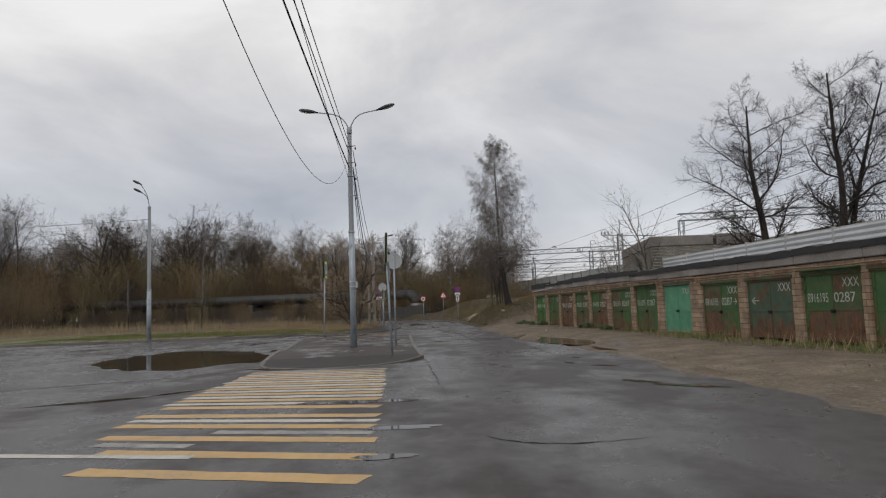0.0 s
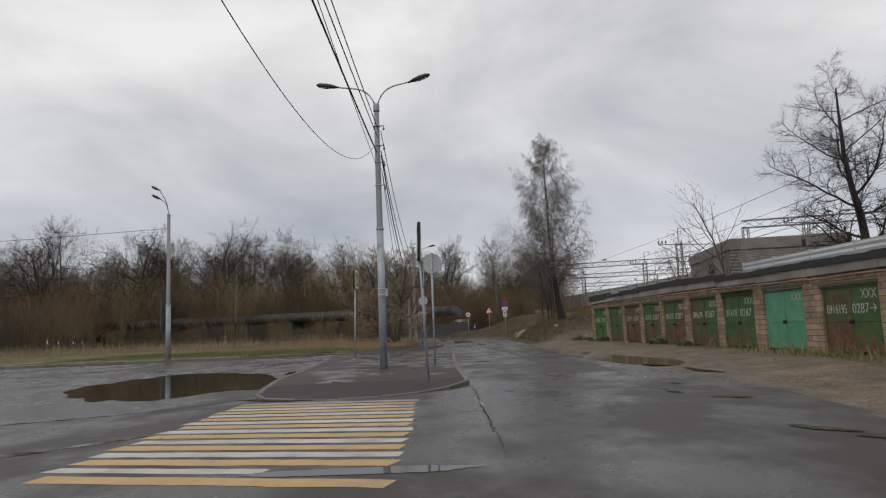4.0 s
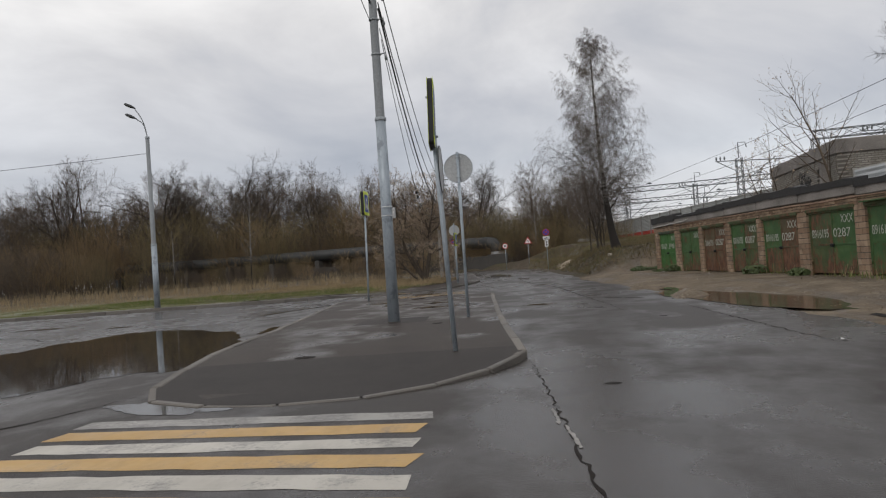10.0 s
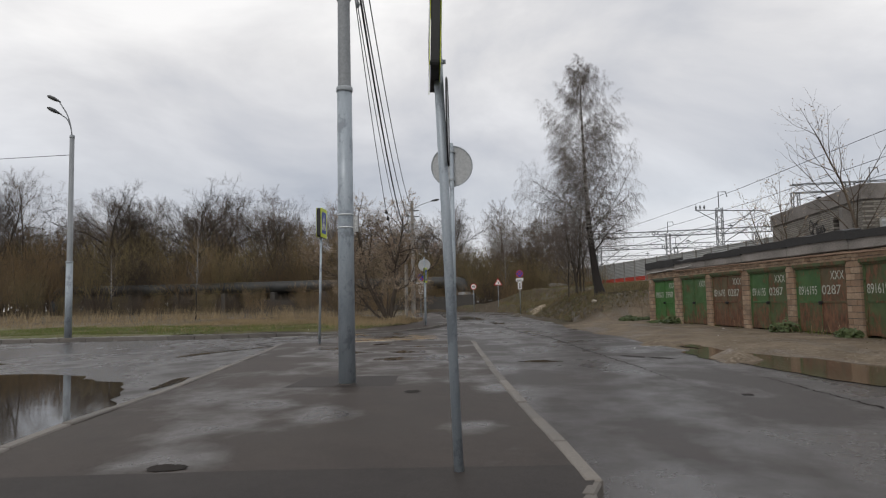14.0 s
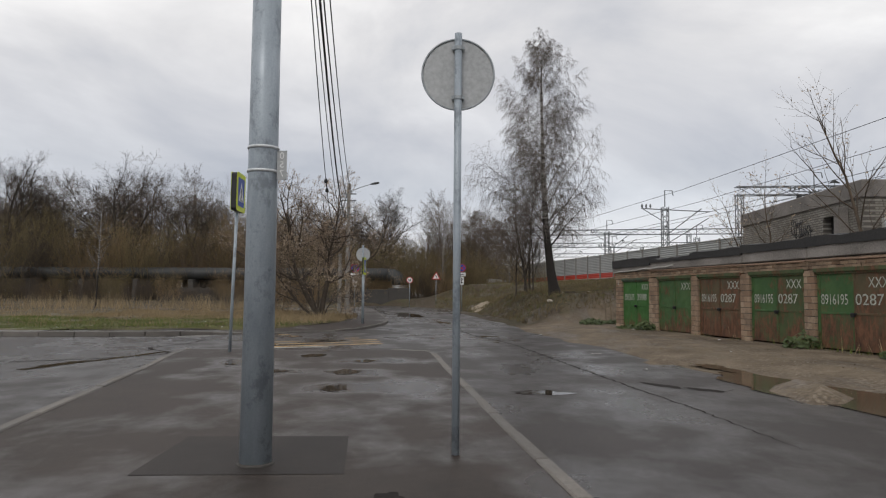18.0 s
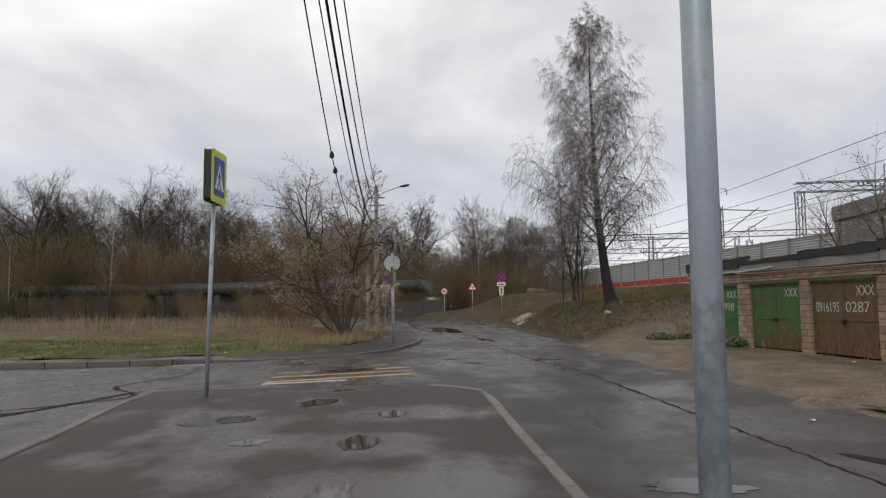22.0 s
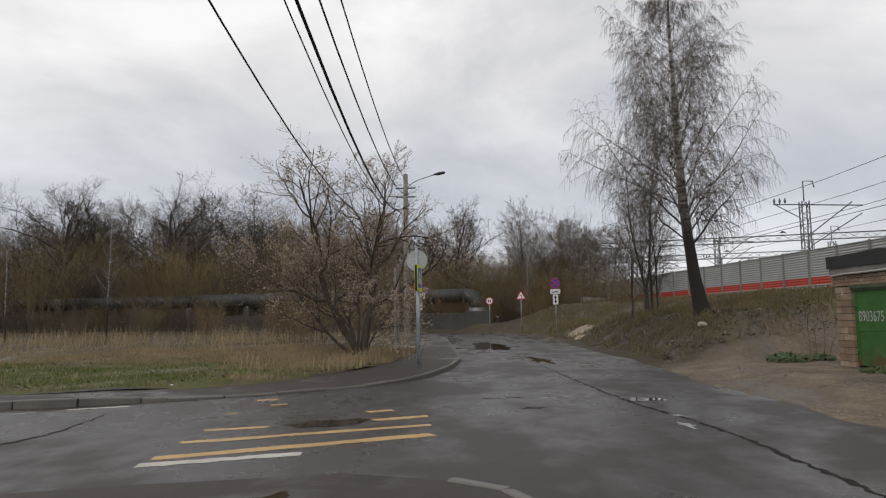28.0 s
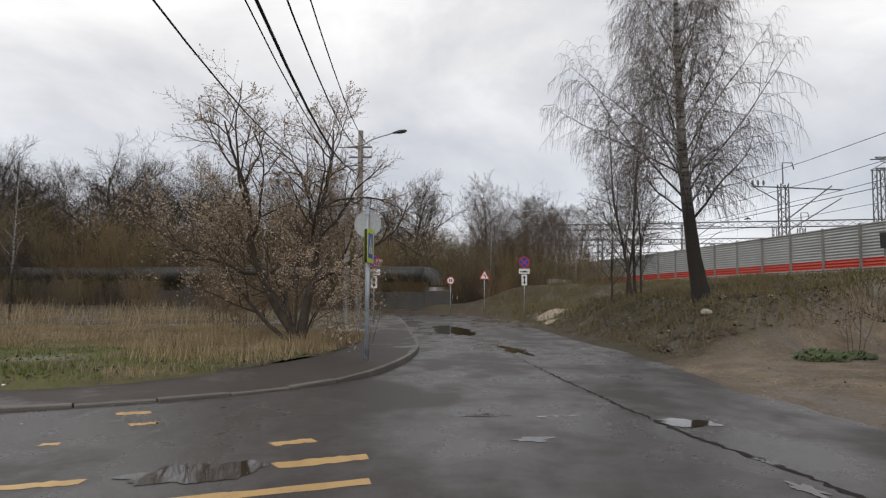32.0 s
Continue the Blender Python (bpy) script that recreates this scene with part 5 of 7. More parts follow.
def garage_block():
    root = thing("garage_block", label="long low row of brick lock-up garages with a felt roof", category="garage")
    root.matrix_world = G_BASE
    sgn = 1 if (G_BASE.to_3x3() @ Vector((0, 1, 0))).xy.dot(GN) < 0 else -1  # local y that points into the building
    brick_bm = bmesh.new()
    box(brick_bm, (-0.5, -0.5, -0.5), (0.5, 0.5, 0.5))
    brick_me = bpy.data.meshes.new("brick")
    brick_bm.to_mesh(brick_me)
    brick_bm.free()
    brick_me.materials.append(BRICK)
    rng = random.Random(8)
    spans = list(DOOR_SPANS)
    gaps = [(-0.62, -0.03)] + [(a[1] + 0.02, b[0] - 0.02) for a, b in zip(spans, spans[1:])] + [(36.02, 36.6)]
    for a, b in gaps:
        bm = bmesh.new()
        box(bm, (a + 0.012, min(sgn * -0.055, sgn * 0.30), 0.0), (b - 0.012, max(sgn * -0.055, sgn * 0.30), 2.05))
        pillar = part("pillar", bm, MORTAR, root, "mortar core of a brick pier")
        n = 12
        h = 1.92 / n
        for i in range(n):
            z = 0.14 + h * (i + 0.5)
            w = b - a
            cut = a + w * ((0.66 if i % 2 else 0.34) if w > 0.35 else 0.5) + rng.uniform(-0.012, 0.012)
            for x0, x1 in ((a, cut), (cut, b)):
                ob = new("brick", brick_me)
                ob.parent = pillar
                ob.matrix_basis = Matrix.LocRotScale(((x0 + x1) / 2, sgn * (-0.02 + rng.uniform(-0.006, 0.004)), z), Euler((0, 0, rng.uniform(-0.01, 0.01))), (x1 - x0 - 0.014, 0.10, h - 0.016))
    # the back, the end wall and the slab
    bm = bmesh.new()
    box(bm, (-0.62, min(sgn * 0.30, sgn * 5.6), -0.2), (-0.37, max(sgn * 0.30, sgn * 5.6), 2.35))
    part("end_wall", bm, BRICK, root, "buff brick end wall")
    bm = bmesh.new()
    box(bm, (-0.62, min(sgn * 5.4, sgn * 5.65), -0.2), (36.6, max(sgn * 5.4, sgn * 5.65), 2.4))
    part("back_wall", bm, MORTAR, root)
    # lintel band with a warped rusty edge, in lengths
    edges = [-0.75, 2.6, 5.5, 8.3, 11.0, 13.8, 16.7, 19.5, 22.4, 25.4, 28.2, 30.8, 33.4, 36.7]
    for a, b in zip(edges, edges[1:]):
        dz = -0.10 * smooth(12, 20, a)
        bm = bmesh.new()
        box(bm, (a + 0.006, min(sgn * -0.055, sgn * 0.25), 2.07 + dz), (b - 0.006, max(sgn * -0.055, sgn * 0.25), 2.34 + dz), 0.008)
        band = part("lintel", bm, MORTAR, root, "brick band over the doors")
        for row in range(3):
            x = a + 0.006
            while b - x > 0.06:
                w = min(b - 0.006 - x, 0.26 if x > a + 0.1 or row % 2 else 0.13)
                ob = new("brick", brick_me)
                ob.parent = band
                ob.matrix_basis = Matrix.LocRotScale((x + w / 2, sgn * (-0.027 + rng.uniform(-0.008, 0.006)), 2.115 + dz + 0.085 * row + rng.uniform(-0.004, 0.004)), Euler((0, 0, rng.uniform(-0.012, 0.012))), (w - 0.012, 0.10, 0.072))
                x += w
        top = (2.54 if a < 0 else 2.64) + dz * 1.2 + rng.uniform(-0.03, 0.03)
        bm = bmesh.new()
        box(bm, (a + 0.01, min(sgn * -0.13, sgn * 0.22), 2.345 + dz), (b - 0.01, max(sgn * -0.13, sgn * 0.22), top - 0.02), 0.02)
        fas = part("fascia_slab", bm, PANEL_C, root, "cracked grey concrete fascia slab")
        # felt edge above, in an uneven line
        bm = bmesh.new()
        steps = 7
        rise = 0.26 if a < 0 else 0.18 if 5 < a < 13 else 0.07 if a < 5 else 0.13
        prev = None
        for i in range(steps + 1):
            x = a + (b - a) * i / steps
            z1 = top + rise + rng.uniform(-0.03, 0.035)
            row = [bm.verts.new((x, sgn * y, z)) for y, z in ((-0.17, top - 0.03 + rng.uniform(-0.02, 0.01)), (-0.18, z1), (0.25, z1 + 0.05), (0.25, top - 0.03))]
            if prev:
                for k in range(4):
                    bm.faces.new((prev[k], prev[(k + 1) % 4], row[(k + 1) % 4], row[k]))
            prev = row
        bmesh.ops.holes_fill(bm, edges=bm.edges[:])
        bmesh.ops.recalc_face_normals(bm, faces=bm.faces)
        part("felt_edge", bm, BITUMEN, root, "torn black roofing felt edge")
        bm = bmesh.new()
        box(bm, (a, min(sgn * 0.252, sgn * 5.8), top - 0.04), (b, max(sgn * 0.252, sgn * 5.8), top + 0.03 + rise * 0.3))
        part("roof", bm, BITUMEN, root)
    # loose pipes and slats that lie along the lintel
    for a, b, z in ((2.5, 11.0, 2.34), (10.8, 22.5, 2.28), (20.0, 33.0, 2.18)):
        bm = bmesh.new()
        pts = [(a + (b - a) * i / 8, sgn * (-0.16 + rng.uniform(-0.015, 0.015)), z - 0.01 * i + rng.uniform(-0.025, 0.025)) for i in range(9)]
        tube(bm, pts, 0.022, 6)
        part("gutter_pipe", bm, LINTEL_C, root, "thin rusty pipe along the lintel", True)
    bm = bmesh.new()
    tube(bm, [(-0.64 + 0.55 * i, sgn * (-0.16 + rng.uniform(-0.01, 0.01)), 2.33 + 0.012 * i + rng.uniform(-0.02, 0.02)) for i in range(10)], 0.024, 6)
    part("conduit", bm, POST_M, root, "pale conduit sagging along the fascia", True)
    letters("3", 0.22, Matrix.Translation((-0.42, sgn * -0.072, 1.86)) @ pose(0, 0, 0, 90, 0, 0), CHALK, root, "painted_numeral", "LEFT")
    return root, sgn


GROOT, SGN = garage_block()


def garage_door(i, span, left, right, left_low=None, right_low=None, text=None, marks=True, height=1.78, split=0.5, canopy=False):
    a, b = span
    w = b - a
    root = thing("garage_door", label="", category="garage door", group="garage doors")
    names = {"bright": "bright green", "green": "green", "olive": "olive green rusty", "brown": "rust brown", "mint": "mint green", "grey": "grey-green"}
    tagged(root, names[left] + (" and " + names[right] if right != left else "") + " steel double garage door" + (" with a painted number" if text else " in a brick pier frame"))
    x, y = local_out(a, 0.0)
    root.matrix_world = pose(x, y, 0.20, 0, 0, GTURN)
    f = SGN
    bm = bmesh.new()
    for lo, hi in (((0.0, -0.02, 0.0), (0.05, 0.09, height + 0.06)), ((w - 0.05, -0.02, 0.0), (w, 0.09, height + 0.06)), ((0.05, -0.02, height), (w - 0.05, 0.09, height + 0.10))):
        box(bm, (lo[0], min(f * lo[1], f * hi[1]), lo[2]), (hi[0], max(f * lo[1], f * hi[1]), hi[2]), 0.005)
    part("frame", bm, DOORS[left if left != "brown" else "olive"], root, "steel angle frame")
    bm = bmesh.new()
    box(bm, (-0.06, min(-f * 0.085, f * 0.05), height + 0.018), (w + 0.06, max(-f * 0.085, f * 0.05), height + 0.115), 0.006)
    box(bm, (-0.03, min(-f * 0.045, f * 0.05), height - 0.03), (w + 0.03, max(-f * 0.045, f * 0.05), height + 0.018), 0.004)
    part("header", bm, DOORS["grey" if left in ("bright", "mint") else "olive"], root, "dull green steel beam over the leaves")
    mid = 0.05 + (w - 0.1) * split
    for x0, x1, up, low in ((0.055, mid - 0.005, left, left_low or left), (mid + 0.005, w - 0.055, right, right_low or right)):
        bm = bmesh.new()
        zc = height * 0.47
        box(bm, (x0, min(0, f * 0.03), 0.02), (x1, max(0, f * 0.03), zc - 0.004), 0.004)
        leaf = part("leaf", bm, DOORS[low], root, "lower sheet of a steel leaf")
        bm = bmesh.new()
        box(bm, (x0, min(0, f * 0.03), zc + 0.004), (x1, max(0, f * 0.03), height - 0.005), 0.004)
        part("upper_sheet", bm, DOORS[up], leaf)
        bm = bmesh.new()
        for lo, hi in (((x0, zc - 0.025), (x1, zc + 0.025)), ((x0, 0.02), (x0 + 0.035, height - 0.01)), ((x1 - 0.035, 0.02), (x1, height - 0.01)), ((x0, height - 0.05), (x1, height - 0.01))):
            box(bm, (lo[0], min(-f * 0.012, 0), lo[1]), (hi[0], max(-f * 0.012, 0), hi[1]), 0.002)
        part("stiffener", bm, DOORS[up], leaf)
        for hz in (0.35, height - 0.4):
            hx = x0 if x0 < 0.1 else x1
            bm = bmesh.new()
            tube(bm, [(hx, -f * 0.025, hz - 0.06), (hx, -f * 0.025, hz + 0.06)], 0.016, 8)
            part("hinge", bm, DOORS[up], leaf, "", True)
    bm = bmesh.new()
    tube(bm, [(mid, -f * 0.045, height * 0.47 - 0.07), (mid, -f * 0.052, height * 0.47), (mid, -f * 0.045, height * 0.47 + 0.02)], [0.045, 0.055, 0.03], 10)
    box(bm, (mid - 0.09, min(-f * 0.018, -f * 0.03), height * 0.47 - 0.02), (mid + 0.09, max(-f * 0.018, -f * 0.03), height * 0.47 + 0.02))
    part("padlock", bm, BLACK, root, "dark padlock on a hasp")
    if canopy:
        bm = bmesh.new()
        box(bm, (-0.02, min(-f * 0.22, 0), height + 0.10), (w + 0.02, max(-f * 0.22, 0), height + 0.13), 0.004)
        part("canopy", bm, DOORS["green"], root, "thin green sheet canopy")
    if text:
        put_left, put_right = (text[0], text[1])
        span_l, span_r = mid - 0.10, w - mid - 0.12
        letters(put_left, 0.34, place_text(0.12, height * 0.585, span_l, put_left, 0.34, f), CHALK, root, "painted_number", "LEFT")
        letters(put_right, 0.35, place_text(mid + 0.05, height * 0.585, span_r * 0.95, put_right, 0.35, f), CHALK, root, "painted_number", "LEFT")
    if marks:
        letters("XXX", 0.33, place_text(w - 0.72, height * 0.80, 0.50, "XXX", 0.33, f), CHALK, root, "painted_mark", "LEFT")
    return root


def place_text(x, z, width, text, size, f):
    """Letters on the face of a door, squeezed to that width."""
    k = min(width, 0.34 * len(text)) / max(0.01, 0.60 * size * len(text))
    return Matrix.Translation((x, -f * 0.0145, z)) @ pose(0, 0, 0, 90, 0, 0) @ Matrix.Diagonal((k, 1, 1, 1))


NUMBER = ("8916195", "0287")
garage_door(0, DOOR_SPANS[0], "bright", "bright", text=("8903675", "3998"))
garage_door(1, DOOR_SPANS[1], "green", "green")
garage_door(2, DOOR_SPANS[2], "brown", "brown", text=NUMBER)
garage_door(3, DOOR_SPANS[3], "green", "olive", "olive", "olive", text=NUMBER)
garage_door(4, DOOR_SPANS[4], "green", "brown", "olive", "brown", text=NUMBER)
garage_door(5, DOOR_SPANS[5], "olive", "green", text=NUMBER)
garage_door(6, DOOR_SPANS[6], "green", "green", text=NUMBER, canopy=True)
garage_door(7, DOOR_SPANS[7], "mint", "mint")
garage_door(8, DOOR_SPANS[8], "olive", "green", "brown", "green", text=("8916195", "0287\u2192"), height=1.70)
garage_door(9, DOOR_SPANS[9], "grey", "grey", text=("\u2190", ""), height=1.70)
garage_door(10, DOOR_SPANS[10], "green", "olive", "brown", "brown", text=NUMBER, canopy=True, height=1.74)
garage_door(11, DOOR_SPANS[11], "green", "green", height=1.74)
garage_door(12, DOOR_SPANS[12], "grey", "olive", height=1.74)


# ---- the brick building and the fences behind ----
def old_building():
    A, B = Vector((12.3, 43.2)), Vector((12.75, 53.2))
    ang = math.degrees(math.atan2(B[1] - A[1], B[0] - A[0])) - 90
    root = thing("brick_building", A[0], A[1], 0, ang, "old flat-roofed white brick building with a concrete parapet", "building")
    L, W = (B - A).length, 5.9
    bm = bmesh.new()
    box(bm, (0, 0, 2.0), (0.4, 1.3, 4.70))
    box(bm, (0, 2.6, 2.0), (0.4, L, 4.70))
    box(bm, (0, 1.3, 4.3), (0.4, 2.6, 4.70))
    part("west_wall", bm, SILICATE, root, "white silicate brick wall")
    bm = bmesh.new()
    box(bm, (0.4, 0, 2.0), (W, 0.4, 4.70))
    part("south_wall", bm, SILICATE_S, root, "white silicate brick wall")
    bm = bmesh.new()
    box(bm, (0.4, L - 0.4, 2.0), (W, L, 4.70))
    box(bm, (W - 0.4, 0.4, 2.0), (W, L - 0.4, 4.70))
    part("rear_walls", bm, SILICATE, root, "white silicate brick wall")
    for k, (x0, x1, z1) in enumerate(((-0.07, 3.55, 5.30), (3.75, W + 0.07, 5.34))):
        bm = bmesh.new()
        box(bm, (x0, -0.07, 4.70), (x1, L + 0.07, z1), 0.03)
        part("parapet", bm, PANEL_C, root, "stained concrete parapet band")
    bm = bmesh.new()
    box(bm, (3.5, 0.0, 4.70), (3.8, L, 5.05))
    part("roof", bm, BITUMEN, root)
    # a black sheet in the opening stands in for the shade indoors
    bm = bmesh.new()
    box(bm, (0.3, 1.3, 2.0), (0.36, 2.6, 4.3))
    part("doorway_shade", bm, BLACK, root, "black panel standing in for the shade inside the doorway")
    bm = bmesh.new()
    box(bm, (-0.35, 0.85, 2.0), (0.0, 1.2, 4.5), 0.02)
    part("buttress", bm, PANEL_C, root)
    # a sprayed black scrawl on the wall
    rng = random.Random(3)
    for i in range(12):
        bm = bmesh.new()
        y0, z0 = 3.4 + i * 0.14, 3.75 + 0.03 * i + rng.uniform(-0.2, 0.2)
        turn = rng.uniform(0, 6)
        pts = [(0, y0 + 0.16 * math.cos(k * 0.8 + turn), z0 + 0.30 * math.sin(k * 0.8 + turn)) for k in range(7)]
        tube(bm, pts, 0.035, 5)
        for v in bm.verts:
            v.co.x = -0.006 - 0.0005 * i + v.co.x * 0.1
        part("graffiti_stroke", bm, BLACK, root, "black sprayed scrawl", True)
    bm = bmesh.new()
    tube(bm, [(1.2, 7.0, 5.3), (1.2, 7.0, 5.8)], 0.09, 8)
    part("vent_pipe", bm, BLACK, root)


old_building()


def panel_fence(name, line, base, top, post_step, rails, sheet_mat, label, red=None, ribs=0.16):
    """Posts, and between them sheets of horizontal ribs."""
    root = thing(name, label=label, category="fence")
    total, s, i = length(line), 0.0, 0
    while s + post_step <= total + 0.01:
        x0, y0, _, _ = along(line, s)
        x1, y1, _, _ = along(line, min(total - 0.001, s + post_step))
        z0, z1 = base(x0, y0), base(x1, y1)
        t0, t1 = top(x0, y0), top(x1, y1)
        d = Vector((x1 - x0, y1 - y0)).normalized()
        nrm = Vector((-d[1], d[0]))
        bm = bmesh.new()
        tube(bm, [(x0 + nrm[0] * 0.06, y0 + nrm[1] * 0.06, z0 - 0.3), (x0 + nrm[0] * 0.06, y0 + nrm[1] * 0.06, t0 + 0.06)], 0.085, 4)
        part("post", bm, POST_M if red is None else POST_DARK, root)

        def ribbed(lo, hi):
            bm = bmesh.new()
            n = max(2, int((max(t0 - z0, t1 - z1) * (hi - lo)) / ribs) * 2)
            prev = None
            for k in range(n + 1):
                f = lo + (hi - lo) * k / n
                off = 0.0 if k % 2 else 0.035
                row = [bm.verts.new((x + nrm[0] * off, y + nrm[1] * off, z + (t - z) * f)) for x, y, z, t in ((x0, y0, z0, t0), (x1, y1, z1, t1))]
                if prev:
                    bm.faces.new((prev[0], prev[1], row[1], row[0]))
                prev = row
            return bm
        if red:
            part("sheet", ribbed(0.0, red[0]), sheet_mat, root)
            part("red_sheet", ribbed(red[0], red[1]), FENCE_RED, root, "red stripe sheet")
            part("sheet", ribbed(red[1], 1.0), sheet_mat, root)
        else:
            part("sheet", ribbed(0.0, 1.0), sheet_mat, root)
        for f in rails:
            bm = bmesh.new()
            tube(bm, [(x + nrm[0] * 0.05, y + nrm[1] * 0.05, z + (t - z) * f) for x, y, z, t in ((x0, y0, z0, t0), (x1, y1, z1, t1))], 0.035, 4)
            part("rail", bm, POST_M, root)
        s += post_step
        i += 1
    return root


BARRIER = curve([(23.0, 40), (20.6, 56), (18.3, 70), (14.7, 90), (10.0, 110), (4.7, 131), (-3, 160)], 6)
panel_fence("noise_barrier", BARRIER, lambda x, y: 2.30 - 0.35 * smooth(85, 130, y), lambda x, y: 5.50 - 0.1 * smooth(85, 130, y), 3.0, (0.0, 0.28, 0.995), FENCE_M, "long grey ribbed noise barrier with a red stripe", (0.28, 0.44))
x0, y0 = local_out(6.4, -6.1)
x1, y1 = local_out(46, -6.1)
panel_fence("rail_fence", [(x0, y0), (x1, y1)], lambda x, y: 2.6, lambda x, y: 3.95 + 0.012 * max(0, 41 - y) * 0, 3.0, (0.02, 0.995), FENCE_WHITE, "pale ribbed metal fence behind the garages", None, 0.22)


# ---- the railway masts ----
def lattice(bm, a, b, w, n, r=0.03):
    """A square lattice beam between two points."""
    a, b = Vector(a), Vector(b)
    d = (b - a).normalized()
    u = d.cross(Vector((0, 0, 1)) if abs(d.z) < 0.8 else Vector((0, 1, 0))).normalized() * w / 2
    v = d.cross(u).normalized() * w / 2
    corners = [u + v, u - v, -u - v, -u + v]
    for c in corners:
        tube(bm, [a + c, b + c], r, 4, False)
    for i in range(n):
        p, q = a + (b - a) * i / n, a + (b - a) * (i + 1) / n
        for k in range(4):
            c0, c1 = corners[k], corners[(k + 1) % 4]
            tube(bm, [p + (c0 if i % 2 else c1), q + (c1 if i % 2 else c0)], r * 0.6, 3, False)


def mast(x, y, z, top, arms=True):
    root = thing("railway_mast", x, y, z, 0, "grey lattice railway mast with a cantilever arm", "mast", "railway masts")
    bm = bmesh.new()
    lattice(bm, (0, 0, -1), (0, 0, top - z - 1.6), 0.55, 16, 0.05)
    part("shaft", bm, MAST, root)
    bm = bmesh.new()
    tube(bm, [(0, 0, top - z - 1.6), (0, 0, top - z), (0.75, 0.1, top - z), (0.85, 0.1, top - z - 0.5)], 0.05, 6)
    part("peak", bm, MAST, root)
    if arms:
        bm = bmesh.new()
        tube(bm, [(-2.3, 0, top - z - 1.75), (0, 0, top - z - 1.85), (4.4, 0.2, top - z - 2.0)], 0.05, 5)
        tube(bm, [(0, 0, top - z - 4.4), (3.6, 0.2, top - z - 1.7)], 0.05, 5)
        tube(bm, [(0.4, 0, top - z - 5.0), (4.3, 0.2, top - z - 2.6)], 0.045, 5)
        tube(bm, [(-2.2, 0, top - z - 1.75), (-0.3, 0, top - z - 2.9)], 0.04, 5)
        part("cantilever", bm, MAST, root)
        for dx in (-2.2, -1.8, -1.4):
            bm = bmesh.new()
            tube(bm, [(dx, 0, top - z - 1.7), (dx, 0, top - z - 1.5), (dx, 0, top - z - 1.3)], [0.05, 0.10, 0.04], 6)
            part("insulator", bm, MAST, root)


def gantry(x0, y0, x1, y1, z, label="lattice railway portal spanning the tracks", lamps=True, leg=True):
    root = thing("railway_gantry", 0, 0, 0, 0, label, "gantry", "railway gantries")
    bm = bmesh.new()
    n = max(8, int(math.hypot(x1 - x0, y1 - y0) / 1.4))
    lattice(bm, (x0, y0, z), (x1, y1, z), 0.85, n, 0.055)
    part("beam", bm, MAST, root)
    if leg:
        for x, y in ((x0 + 0.4, y0), ((x0 + x1) / 2, (y0 + y1) / 2), (x1, y1)):
            bm = bmesh.new()
            lattice(bm, (x, y, 1.0), (x, y, z - 0.4), 0.6, 12, 0.05)
            part("leg", bm, MAST, root)
    if lamps:
        for t in (0.2, 0.45, 0.7):
            bm = bmesh.new()
            x, y = x0 + (x1 - x0) * t, y0 + (y1 - y0) * t
            tube(bm, [(x - 0.5, y, z + 0.75), (x, y, z + 0.95), (x + 0.5, y, z + 0.75)], [0.05, 0.16, 0.05], 6)
            tube(bm, [(x, y, z + 0.4), (x, y, z + 0.9)], 0.03, 4)
            part("floodlight", bm, LAMP_GREY, root)


mast(20.05, 86.8, 2.0, 11.6)
mast(33.0, 84.0, 2.0, 13.0)
gantry(28.0, 89.4, 75, 84, 12.0)
gantry(4.5, 142, 75, 128, 12.2)
gantry(2.0, 165, 75, 150, 11.6)
gantry(-2.0, 195, 75, 180, 11.2)
gantry(-6.0, 250, 75, 235, 12.0)
gantry(-10.0, 310, 70, 300, 12.0)
for i, (x, y) in enumerate(((12.5, 120), (15.5, 150), (22, 118), (31, 108), (27, 135), (40, 96))):
    mast(x, y, 2.0, 10.5 + (i % 3) * 0.8, i % 2 == 0)
for k, (dz, dx) in enumerate(((7.2, 3.0), (8.4, 3.0), (7.0, 9.0), (8.2, 9.0), (9.6, 1.5), (9.3, 14.0))):
    pts = [(20 + dx + 5, 20, dz + 2.0), (20 + dx, 86, dz + 2.0), (12 + dx, 142, dz + 2.0), (2 + dx, 260, dz + 2.0)]
    bm = bmesh.new()
    tube(bm, pts, 0.022, 4)
    whole("catenary_wire", bm, WIRE, "thin railway contact wire over the tracks", "cable", "catenary wires")


